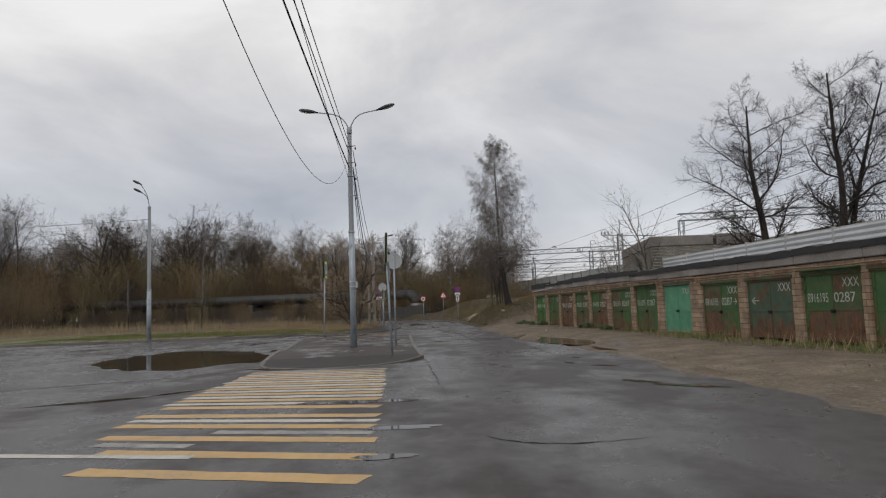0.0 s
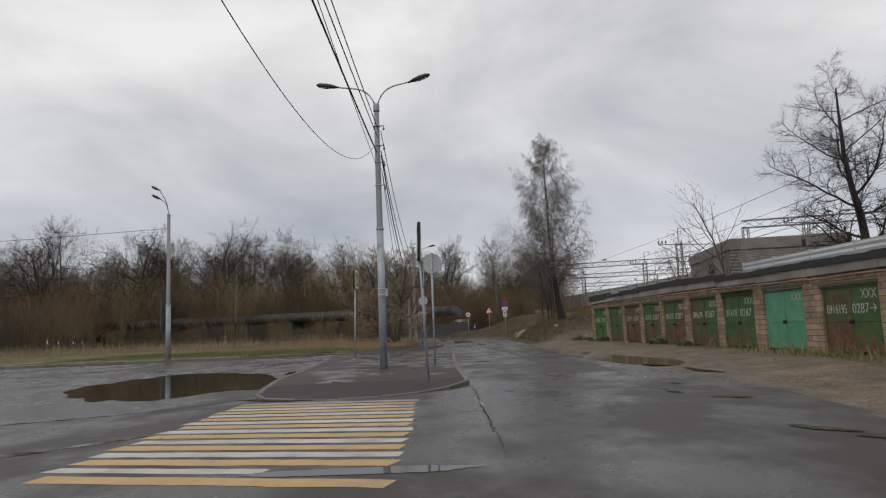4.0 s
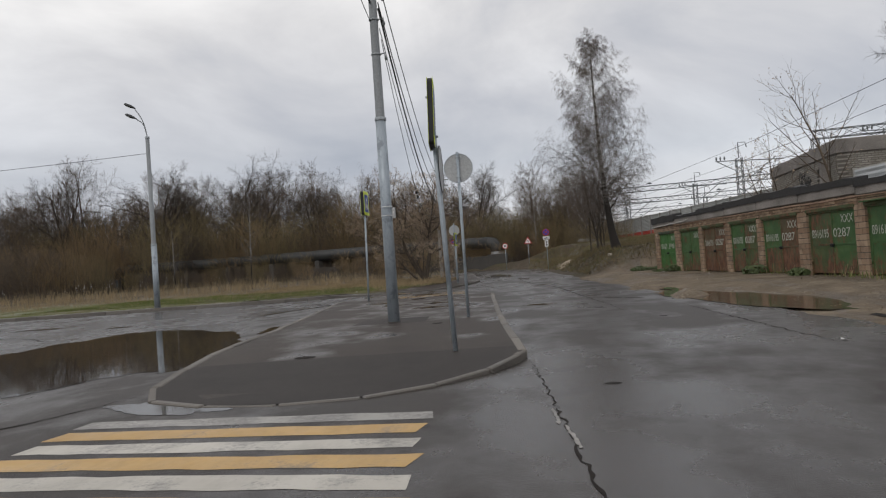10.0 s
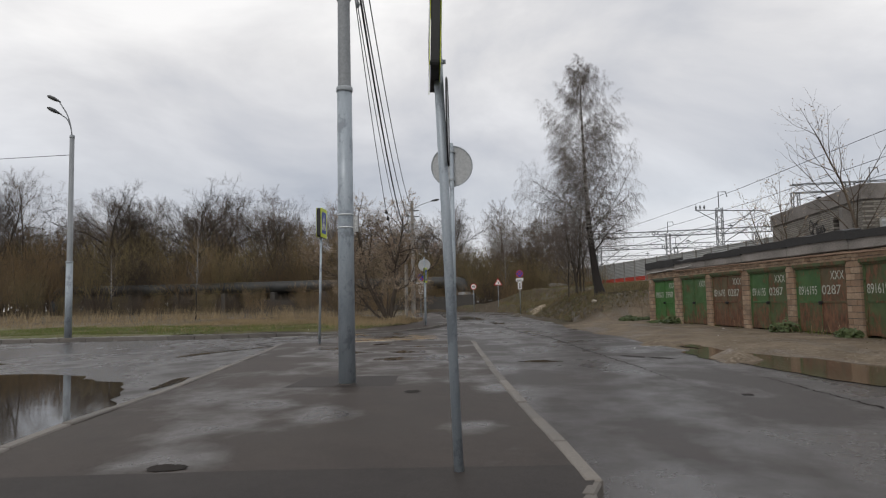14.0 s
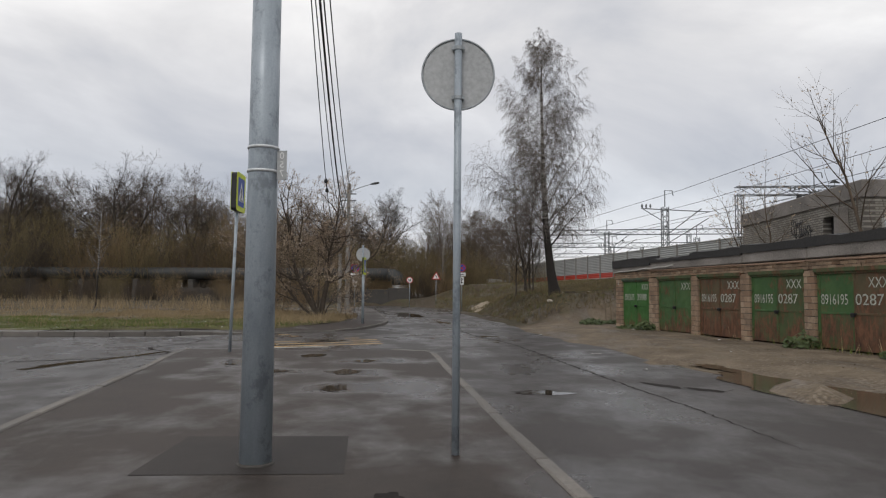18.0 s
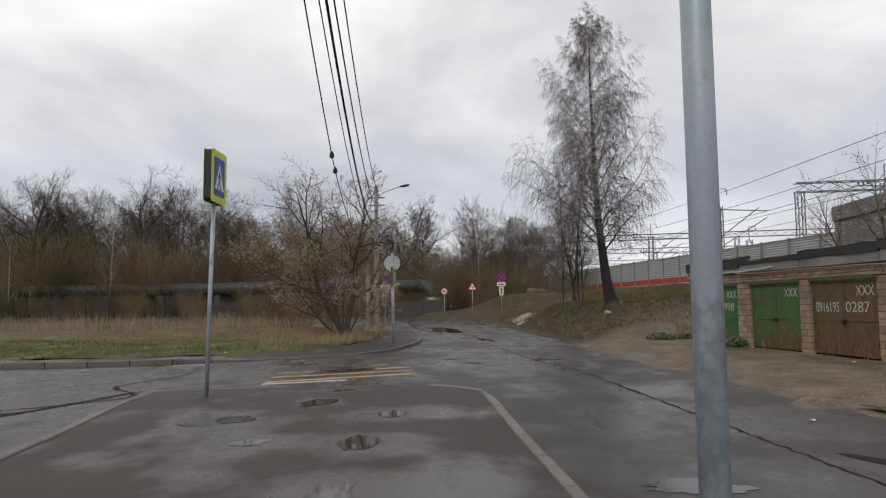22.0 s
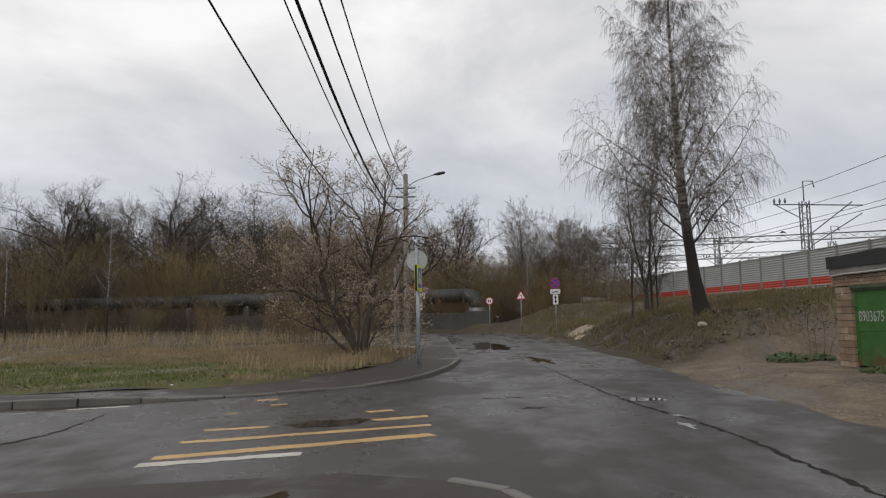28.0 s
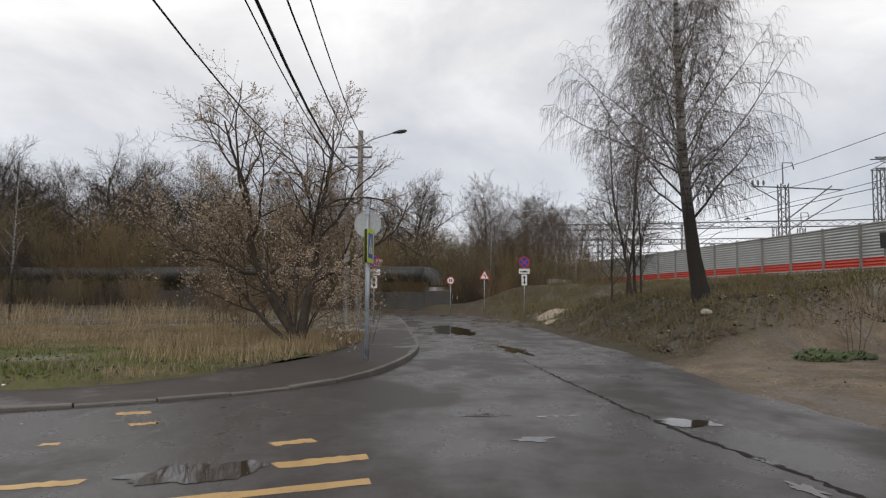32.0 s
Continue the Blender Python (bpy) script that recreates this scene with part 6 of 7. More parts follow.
# ---- the heating main ----
def heating_main():
    root = thing("heating_pipe", label="fat insulated heating pipe on low supports, in dark sheathing", category="pipe")
    a, b = Vector((-62.0, 106.3, 3.62)), Vector((-7.3, 97.8, 3.55))
    d = (b - a).normalized()
    for k, off in enumerate((0.0, 1.7)):
        nrm = Vector((-d[1], d[0], 0)) * off
        line = [a + nrm + (b - a) * i / 24 for i in range(25)]
        bm = bmesh.new()
        tube(bm, line, 0.72, 18)
        part("pipe_run", bm, PIPE_M, root, "", True)
        for i in range(1, 24):
            bm = bmesh.new()
            p = line[i]
            tube(bm, [p - d * 0.05, p + d * 0.05], 0.733, 18)
            part("joint_band", bm, PIPE_M, root, "", True)
        for end, s in ((b + nrm, 1), (a + nrm, -1)):
            arc = [end + d * s * math.sin(t) * 1.15 + Vector((0, 0, -1.15 + 1.15 * math.cos(t))) for t in [math.pi / 2 * i / 7 for i in range(8)]]
            bm = bmesh.new()
            tube(bm, arc, 0.72, 18)
            part("elbow", bm, PIPE_M, root, "", True)
            bm = bmesh.new()
            tube(bm, [arc[-1], arc[-1] + Vector((0, 0, -2.7))], 0.72, 18)
            # the right-hand risers carry their highlight as a brighter colour
            part("riser", bm, PIPE_GLINT if s > 0 else PIPE_M, root, "riser in a brighter tone that stands for its highlight" if s > 0 else "", True)
    for i in range(2, 22, 3):
        p = a + (b - a) * i / 24
        bm = bmesh.new()
        box(bm, (-0.3, -1.0, -3.6), (0.3, 2.7, -0.68), 0.03, Matrix.Translation(p) @ pose(0, 0, 0, 0, 0, math.degrees(math.atan2(d[1], d[0]))))
        part("support", bm, SUPPORT_C, root, "dark concrete support")


heating_main()
CFENCE = [(-34, 100.3), (-18, 99.1), (-12.5, 97.6), (-8.5, 96.0), (-5.5, 95.0), (-2.4, 94.6)]


def concrete_fence():
    root = thing("concrete_fence", label="grey concrete panel fence beyond the bend", category="fence")
    total, s = length(CFENCE), 0.0
    while s + 2.5 < total:
        x, y, dx, dy = along(CFENCE, s + 1.25)
        bm = bmesh.new()
        m = pose(x, y, land_z(x, y), 0, 0, math.degrees(math.atan2(dy, dx)))
        box(bm, (-1.2, -0.05, -0.2), (1.2, 0.05, 1.5), 0.03, m)
        panel = part("panel", bm, SUPPORT_C, root)
        bm = bmesh.new()
        box(bm, (1.18, -0.09, -0.2), (1.32, 0.09, 1.62), 0.02, m)
        part("post", bm, SUPPORT_C, root)
        s += 2.5


concrete_fence()


# ---- trees ----
def mesh_np(name, verts, quads):
    me = bpy.data.meshes.new(name)
    me.vertices.add(len(verts))
    me.vertices.foreach_set("co", np.asarray(verts, dtype=np.float32).ravel())
    me.loops.add(quads.size)
    me.loops.foreach_set("vertex_index", quads.astype(np.int32).ravel())
    k = quads.shape[1]
    me.polygons.add(len(quads))
    me.polygons.foreach_set("loop_start", np.arange(0, quads.size, k, dtype=np.int32))
    me.update(calc_edges=True)
    return me


def rods(name, branches, sides, material):
    """One mesh of tapered round rods; each branch is a list of points and a list of radii."""
    verts, quads, base = [], [], 0
    by = {}
    for p, r in branches:
        by.setdefault(len(p), []).append((p, r))
    ang = np.arange(sides) * 2 * np.pi / sides
    for n, group in by.items():
        P = np.array([[tuple(q) for q in p] for p, _ in group], dtype=np.float64)
        R = np.array([r for _, r in group])
        T = np.gradient(P, axis=1)
        T /= np.linalg.norm(T, axis=2, keepdims=True) + 1e-9
        ref = np.where(np.abs(T[:, :1, 2:3]) > 0.9, np.array([1.0, 0, 0]), np.array([0, 0, 1.0]))
        U = np.cross(T, np.broadcast_to(ref, T.shape))
        U /= np.linalg.norm(U, axis=2, keepdims=True) + 1e-9
        V = np.cross(T, U)
        ring = P[:, :, None, :] + R[:, :, None, None] * (U[:, :, None, :] * np.cos(ang)[None, None, :, None] + V[:, :, None, :] * np.sin(ang)[None, None, :, None])
        B = len(group)
        verts.append(ring.reshape(-1, 3))
        idx = base + np.arange(B * n * sides).reshape(B, n, sides)
        a, b = idx[:, :-1, :], idx[:, 1:, :]
        quads.append(np.stack([a, np.roll(a, -1, 2), np.roll(b, -1, 2), b], axis=-1).reshape(-1, 4))
        base += B * n * sides
    me = mesh_np(name, np.concatenate(verts), np.concatenate(quads))
    me.materials.append(material)
    me.polygons.foreach_set("use_smooth", np.ones(len(me.polygons), dtype=bool))
    return me


def grow(seed, start, way, size, radius, spec, rmin=0.004):
    """Branches by level. A level: (segments, wander, pull up or down, taper, children, first child at, spread min, spread max, length ratio, radius ratio, shape)."""
    rng = random.Random(seed)
    out = [[] for _ in spec]

    def go(p, d, L, r, lev):
        seg, wander, pull, taper, kids, first, amin, amax, lr, rr, shape = spec[lev]
        pts, rad, dirs = [p.copy()], [r], []
        for i in range(seg):
            d = (d + Vector((rng.gauss(0, wander), rng.gauss(0, wander), rng.gauss(0, wander) + pull))).normalized()
            dirs.append(d.copy())
            p = p + d * (L / seg)
            pts.append(p.copy())
            rad.append(r * (1 - (1 - taper) * (i + 1) / seg))
        out[lev].append((pts, rad))
        if lev + 1 >= len(spec) or not kids:
            return
        turn = rng.uniform(0, 6.28)
        n = max(1, round(kids * rng.uniform(0.8, 1.2)))
        for k in range(n):
            f = first + (1 - first) * (k + rng.uniform(0.1, 0.9)) / n
            f = min(f, 0.999)
            i = int(f * seg)
            q = pts[i].lerp(pts[i + 1], f * seg - i)
            turn += 2.4 + rng.uniform(-0.4, 0.4)
            a = radians(rng.uniform(amin, amax))
            side = dirs[i].orthogonal().normalized()
            side = (side * math.cos(turn) + dirs[i].cross(side) * math.sin(turn)).normalized()
            nd = dirs[i] * math.cos(a) + side * math.sin(a)
            go(q, nd, L * lr * shape(f) * rng.uniform(0.75, 1.2), max(rmin, rad[i] * rr * rng.uniform(0.8, 1.1)), lev + 1)
    go(Vector(start), Vector(way).normalized(), size, radius, 0)
    return out


def cone(f):
    return 1.15 - 0.95 * f


def dome(f):
    return 0.55 + 0.75 * math.sin(math.pi * min(1, f * 0.95)) - 0.35 * f


def even(f):
    return 1.1 - 0.5 * f


def add_tree(name, label, x, y, z, levels, thick, thin, cut=2, rz=0, sides=(8, 5, 3, 3, 3), group="", extra=None):
    root = thing(name, x, y, z, rz, label, "tree", group)
    lev = levels
    me = rods("trunk", lev[0], sides[0], thick)
    new("trunk", me).parent = root
    limbs = [b for l in lev[1:cut] for b in l]
    if limbs:
        tagged(new("branchwork", rods("branchwork", limbs, sides[1], thick)), kind="stuff").parent = root
    twigs = [b for l in lev[cut:] for b in l]
    if twigs:
        tagged(new("crown", rods("crown", twigs, 3, thin)), kind="stuff").parent = root
    if extra:
        extra(root, lev)
    return root


def buds(root, lev, seed, share, size, material, name="bud_growth"):
    """Small catkins and opening leaves along the last twigs."""
    rng = random.Random(seed)
    v, q = [], []
    for pts, _ in lev[-1]:
        for p in pts[1:]:
            if rng.random() > share:
                continue
            s = size * rng.uniform(0.6, 1.4)
            d = Vector((rng.uniform(-1, 1), rng.uniform(-1, 1), rng.uniform(-0.2, 1))).normalized()
            e = d.orthogonal().normalized()
            n = len(v)
            v += [tuple(p), tuple(p + d * s * 0.5 + e * s * 0.28), tuple(p + d * s), tuple(p + d * s * 0.5 - e * s * 0.28)]
            q.append((n, n + 1, n + 2, n + 3))
    me = mesh_np(name, np.array(v), np.array(q))
    me.materials.append(material)
    tagged(new(name, me), kind="stuff").parent = root


# the tall birch on the bank
def birch_shape(f):
    return min(1.0, 0.62 + 2.2 * f) * (1.02 - 0.80 * f)


birch = grow(15, (0, 0, -0.3), (-0.30, 0, 1), 13.3, 0.23, [
    (16, 0.014, 0.35, 0.08, 60, 0.20, 34, 60, 0.40, 0.22, birch_shape),
    (10, 0.08, 0.03, 0.15, 19, 0.16, 28, 58, 0.40, 0.5, even),
    (7, 0.12, -0.13, 0.25, 13, 0.08, 25, 65, 0.62, 0.55, even),
    (6, 0.07, -0.50, 0.5, 0, 0, 0, 0, 0, 0, even)], 0.0040)
birch[0][0] = (birch[0][0][0], [r * (1 + 0.75 * math.exp(-i * 1.1)) for i, r in enumerate(birch[0][0][1])])
add_tree("birch_tree", "tall bare silver birch with drooping twigs and a dark leaning base", 4.45, 56.4, 1.40, birch, BIRCH_BARK, BIRCH_TWIG, 2)
for i, (x, y, h, r) in enumerate(((3.85, 63.5, 8.2, 0.075), (4.05, 63.9, 8.8, 0.07), (3.7, 63.9, 7.2, 0.055), (4.2, 63.6, 6.4, 0.05), (3.3, 65.2, 6.0, 0.05))):
    lv = grow(30 + i, (0, 0, -0.2), (0.07 * (i - 2), 0.02, 1), h, r, [
        (10, 0.05, 0.05, 0.1, 30, 0.12, 25, 50, 0.34, 0.42, cone), (6, 0.1, 0.03, 0.2, 11, 0.2, 30, 60, 0.45, 0.5, even), (5, 0.13, -0.08, 0.3, 6, 0.2, 25, 60, 0.5, 0.6, even), (4, 0.1, -0.15, 0.5, 0, 0, 0, 0, 0, 0, even)], 0.005)
    add_tree("young_birch", "slender bare young birch beside the tall one", x, y, land_z(x, y), lv, BARK, BIRCH_TWIG, 2, group="young birches")

# the spreading willow at the corner
stems = []
for i, (way, L, r) in enumerate((((-0.48, 0.05, 1), 6.4, 0.135), ((-0.02, 0.1, 1), 6.3, 0.145), ((-0.95, -0.2, 0.85), 4.9, 0.065), ((0.16, 0.3, 1), 4.4, 0.05), ((-0.30, 0.55, 1), 5.2, 0.06), ((-0.65, -0.5, 0.9), 3.9, 0.04), ((0.15, -0.5, 0.9), 3.2, 0.03))):
    lv = grow(50 + i, (0.12 * math.cos(i), 0.12 * math.sin(i), -0.15), way, L, r, [
        (10, 0.11, 0.035, 0.14, 11, 0.26, 30, 62, 0.50, 0.60, dome), (8, 0.16, 0.045, 0.2, 8, 0.18, 30, 66, 0.46, 0.60, even), (6, 0.16, 0.05, 0.3, 13, 0.10, 28, 64, 0.48, 0.60, even), (4, 0.12, 0.07, 0.5, 0, 0, 0, 0, 0, 0, even)], 0.0040)
    stems.append(lv)
willow = [sum((s[k] for s in stems), []) for k in range(4)]
add_tree("willow_tree", "spreading bare willow with several stems and small buds", -7.2, 53.2, land_z(-7.2, 53.2), willow, WILLOW_BARK, WILLOW_TWIG, 3, extra=lambda root, lv: buds(root, lv, 5, 0.62, 0.058, BUD, "bud_growth"))

def old_shape(f):
    return 0.75 + 0.45 * math.sin(math.pi * f) - 0.25 * f


# old trees behind the garages
for i, (x, y, h, r, s) in enumerate(((18.5, 41.6, 11.4, 0.27, 71), (21.9, 40.2, 12.2, 0.27, 74), (22.6, 40.9, 11.6, 0.22, 77))):
    lv = grow(s, (0, 0, -0.5), ((0.0, 0.02, 1), (-0.03, 0, 1), (0.06, 0, 1))[i], h, r, [
        (12, 0.035, 0.05, 0.16, (20, 17, 16)[i], 0.14, (48, 36, 36)[i], (82, 66, 66)[i], (0.37, 0.30, 0.30)[i], 0.42, old_shape), (9, 0.15, 0.05, 0.2, 15, 0.15, 32, 64, 0.44, 0.55, even), (6, 0.18, 0.02, 0.25, 17, 0.12, 32, 65, 0.48, 0.58, even), (5, 0.17, 0.0, 0.4, 0, 0, 0, 0, 0, 0, even)], 0.0062)
    add_tree("old_tree", "tall dark leafless tree behind the pale fence", x, y, 2.4, lv, OLD_BARK, OLD_BARK, 2, group="old trees by the railway")
# small trees coming into leaf between garages and building
for i, (x, y, h, r) in enumerate(((11.75, 42.3, 5.6, 0.075), (10.9, 46.6, 4.0, 0.05), (11.4, 49.8, 3.6, 0.05), (19.6, 68.0, 5.5, 0.08))):
    lv = grow(90 + i, (0, 0, -0.2), (0.02, 0, 1), h, r, [
        (8, 0.08, 0.05, 0.2, 13, 0.2, 25, 50, 0.5, 0.5, even), (6, 0.10, 0.06, 0.25, 7, 0.2, 25, 50, 0.5, 0.55, even), (4, 0.12, 0.06, 0.4, 0, 0, 0, 0, 0, 0, even)])
    add_tree("sapling_tree", "thin young tree coming into pale leaf", x, y, 2.0, lv, TWIG, TWIG, 2, group="saplings by the old building", extra=lambda root, l: buds(root, l, 6, 0.55, 0.09, BUD, "young_leaves"))

# woods: a few kinds, planted many times
KINDS = []
for i in range(5):
    h = (12.5, 14.0, 11.5, 13.0, 10.5)[i]
    lv = grow(110 + i, (0, 0, -0.2), (0, 0, 1), h, 0.19, [
        (9, 0.05, 0.06, 0.12, 22, (0.3, 0.36, 0.25, 0.42, 0.2)[i], 30, 68, 0.40, 0.42, dome), (6, 0.13, 0.07, 0.22, 12, 0.2, 30, 60, 0.46, 0.5, even), (5, 0.15, 0.05, 0.3, 9, 0.15, 30, 60, 0.50, 0.6, even), (3, 0.14, 0.05, 0.5, 0, 0, 0, 0, 0, 0, even)], 0.009)
    KINDS.append((h, add_tree("wood_tree", "bare grey-brown tree of the wood", -50 - 11 * i, 128, 0.4, lv, WOOD_TWIG, WOOD_TWIG if i % 2 else TWIG, 2, group="trees of the wood", sides=(6, 4, 3, 3, 3))))
for i in range(2):
    lv = grow(130 + i, (0, 0, -0.2), (0, 0, 1), 11.5, 0.10, [
        (10, 0.03, 0.03, 0.1, 26, 0.3, 35, 65, 0.24, 0.4, cone), (6, 0.10, 0.03, 0.2, 9, 0.2, 30, 60, 0.45, 0.5, even), (5, 0.12, -0.1, 0.4, 0, 0, 0, 0, 0, 0, even)], 0.008)
    KINDS.append((11.5, add_tree("wood_birch", "slim pale-stemmed birch of the wood", -24 - 37 * i, 112, 0.4, lv, BIRCH_BARK, BIRCH_TWIG, 2, group="birches of the wood")))
OAKS = []
for i in range(2):
    lv = grow(140 + i, (0, 0, -0.2), (0.03, 0, 1), 10.5, 0.30, [
        (9, 0.06, 0.04, 0.15, 17, 0.26, 40, 78, 0.56, 0.5, dome), (8, 0.15, 0.07, 0.2, 11, 0.2, 32, 65, 0.46, 0.55, even), (5, 0.19, 0.05, 0.3, 11, 0.15, 32, 68, 0.50, 0.6, even), (4, 0.18, 0.03, 0.5, 0, 0, 0, 0, 0, 0, even)], 0.010)
    OAKS.append(add_tree("wood_oak", "round-crowned dark leafless oak at the edge of the wood", (-58.2, -43.0)[i], 110.0, 0.4, lv, TWIG_DARK, TWIG_DARK, 2, group="oaks of the wood"))
    OAKS[-1].scale = (1.42, 1.42, 1.45)
SHRUBS = []
for i in range(3):
    stems = []
    for k in range(26):
        a = k * 2.4
        r = 0.25 + 1.1 * math.sqrt(k / 26)
        stems.append(grow(150 + i * 40 + k, (r * math.cos(a), r * math.sin(a), -0.1), (0.22 * math.cos(a), 0.22 * math.sin(a), 1), (4.6, 5.4, 3.8)[i] * (0.7 + 0.4 * ((k * 7) % 5) / 5), 0.025, [
            (6, 0.07, 0.03, 0.3, 9, 0.2, 20, 45, 0.42, 0.6, even), (4, 0.12, 0.07, 0.4, 6, 0.15, 20, 45, 0.5, 0.7, even), (3, 0.12, 0.06, 0.5, 0, 0, 0, 0, 0, 0, even)], 0.0065))
    lv = [sum((s[k] for s in stems), []) for k in range(3)]
    root = thing("thicket", -28 - 9 * i, 110, 0.3, 0, "dense leafless willow thicket with yellowish shoots", "bush", "thickets before the wood")
    tagged(new("brushwood", rods("brushwood", lv[0], 4, (TWIG, DARK_BRUSH, DARK_BRUSH)[i])), kind="stuff").parent = root
    tagged(new("brush", rods("brush", lv[1] + lv[2], 3, (WILLOW, OLIVE_SHOOT, DARK_BRUSH)[i])), kind="stuff").parent = root
    SHRUBS.append(root)
rng = random.Random(21)


def plant(kind, x, y, k):
    m = pose(x, y, land_z(x, y) - 0.05, 0, 0, rng.uniform(0, 360)) @ Matrix.Scale(k, 4)
    copy_thing(kind, m)


def place(kind, x, y, k):
    ob = copy_thing(kind, pose(x, y, 0.35, 0, 0, rng.uniform(0, 360)))
    ob.scale = (k, k, k * rng.uniform(0.9, 1.12))


def farther(kind, x, y, k):
    """Plants beyond the heating main, short of the barrier."""
    x, y = -2.2 + 1.25 * (x + 2.2), 30 + 1.25 * (y - 30)
    if x < 10 - 0.26 * (y - 110) - 3:
        place(kind, x, y, k * 1.25)


# rows of trees behind the heating main, from the far left to the bend
for row, (ya, step) in enumerate(((95, 5.0), (100, 4.6), (106, 4.4), (113, 4.4), (121, 5.0), (131, 6.0))):
    x = -118.0
    while x < (-9 if row < 2 else 2 if row < 4 else 10):
        kind = rng.choice(KINDS[:5]) if rng.random() < 0.86 else rng.choice(KINDS[5:])
        y = ya + rng.uniform(-2, 2)
        low = smooth(-26, -10, x)
        mid_drop = smooth(-52, -42, x) * (1 - smooth(-20, -12, x))
        farther(kind[1], x + rng.uniform(-1.5, 1.5), y, rng.uniform(0.82, 1.14) * (1 - 0.30 * low) * (1 - 0.10 * mid_drop))
        x += step
# thickets in front of and behind the pipe
for row, (ya, step, k0, k1) in enumerate(((78.0, 5.5, 0.38, 0.62), (84.0, 4.6, 0.42, 0.7), (89, 2.2, 1.15, 1.65), (93.5, 2.4, 1.3, 1.8), (98.5, 3.0, 1.3, 1.9), (104, 3.4, 1.2, 1.8))):
    x = -112.0
    while x < (-13.5, -12.5, -10.5, -15, -4, 4)[row]:
        y = ya + rng.uniform(-1.2, 1.2) + 0.045 * max(0.0, -x - 12)
        k = rng.uniform(k0, k1)
        if row < 2 and -66 < x < -13 and rng.random() < 0.55:
            x += step
            continue
        if row < 2 and x < -50:
            k *= 1.9
        k *= 1 - (0.38 if row < 2 else 0.22) * smooth(-22, -10, x)
        (place if row < 2 else farther)(rng.choice(SHRUBS), x + rng.uniform(-1, 1), y, k)
        x += step
for x, y, k in ((-60.5, 95, 1.15), (-27.5, 96, 1.0), (-73, 94, 1.2), (-21.0, 99, 0.85), (-45.0, 96, 1.0), (-84.0, 95, 1.15), (-15.5, 103, 0.75)):
    farther(OAKS[int(-x) % 2], x, y, k)
for x, y, k in ((-12.2, 98.6, 0.85), (-10.4, 97.9, 0.8), (-9.0, 97.3, 0.72), (-14.2, 99.4, 0.9), (-16.4, 99.8, 0.9), (-6.2, 96.8, 0.7), (-7.6, 101.5, 1.2), (-10.5, 102, 1.3), (-4.4, 99.5, 1.1), (-2.5, 98.0, 0.9), (-13.5, 102.5, 1.3), (-0.8, 96.2, 0.7)):
    place(SHRUBS[int(-x) % 3], x, y, k)
for x, y, k in ((-10.4, 58.6, 0.46), (-11.8, 60.5, 0.5), (-9.2, 61.0, 0.42)):
    place(SHRUBS[0], x, y, k)
# low brush along the foot of the heating main
for i in range(30):
    place(SHRUBS[2 if i % 4 else 1], -47 + i * 1.25 + rng.uniform(-0.4, 0.4), 85.6 + rng.uniform(-0.8, 0.8), rng.uniform(0.42, 0.62))
# nearer bushes at the far left, beyond the verge
for i in range(22):
    place(SHRUBS[2 if i % 3 else 0], -46 - i * 2.6 + rng.uniform(-1, 1), 67 + rng.uniform(-3, 6), rng.uniform(0.95, 1.4))
# trees round the bend and beside the barrier
for x, y, k in ((6.5, 112, 0.72), (3.5, 104, 0.66), (9.0, 121, 0.72), (1.5, 109, 0.62), (5.0, 99, 0.58), (-2.5, 118, 0.60), (-6, 108, 0.56), (-9, 103, 0.5), (8, 104, 0.6), (3.0, 100, 0.74), (7.4, 107, 0.82), (1.0, 116, 0.8)):
    place(rng.choice(KINDS[:5])[1], x, y, k)
for i in range(26):
    farther(rng.choice(SHRUBS), -15 + i * 0.85 + rng.uniform(-0.6, 0.6), 90 + rng.uniform(0, 10), rng.uniform(0.75, 1.15))
for x, y, k in ((1.5, 98, 0.9), (4.5, 95, 1.0), (6.6, 99, 1.05), (3.0, 102, 1.1), (-1.0, 104, 1.0), (8.2, 92, 0.8), (-4.0, 106, 0.9), (7.0, 88, 0.6)):
    place(rng.choice(SHRUBS), x, y, k)
for i in range(9):
    place(KINDS[i % 5][1], -2.2 + 0.9 * i + rng.uniform(-0.5, 0.5), 104 + 3.4 * (i % 4) + rng.uniform(-1, 1), rng.uniform(0.74, 0.92))
for i in range(10):
    place(SHRUBS[i % 2], -3.5 + 0.9 * i, 100 + 2.2 * (i % 3) + rng.uniform(-0.8, 0.8), rng.uniform(0.8, 1.15))
place(OAKS[0], -9.2, 106.0, 1.02)
place(OAKS[1], -12.4, 111.0, 0.95)
place(KINDS[5][1], -1.2, 97.5, 0.72)
place(KINDS[6][1], 5.5, 92, 0.62)
place(KINDS[5][1], -24.0, 66.0, 0.62)
place(KINDS[6][1], -33.0, 70.0, 0.55)
place(KINDS[6][1], -13.5, 70.5, 0.66)


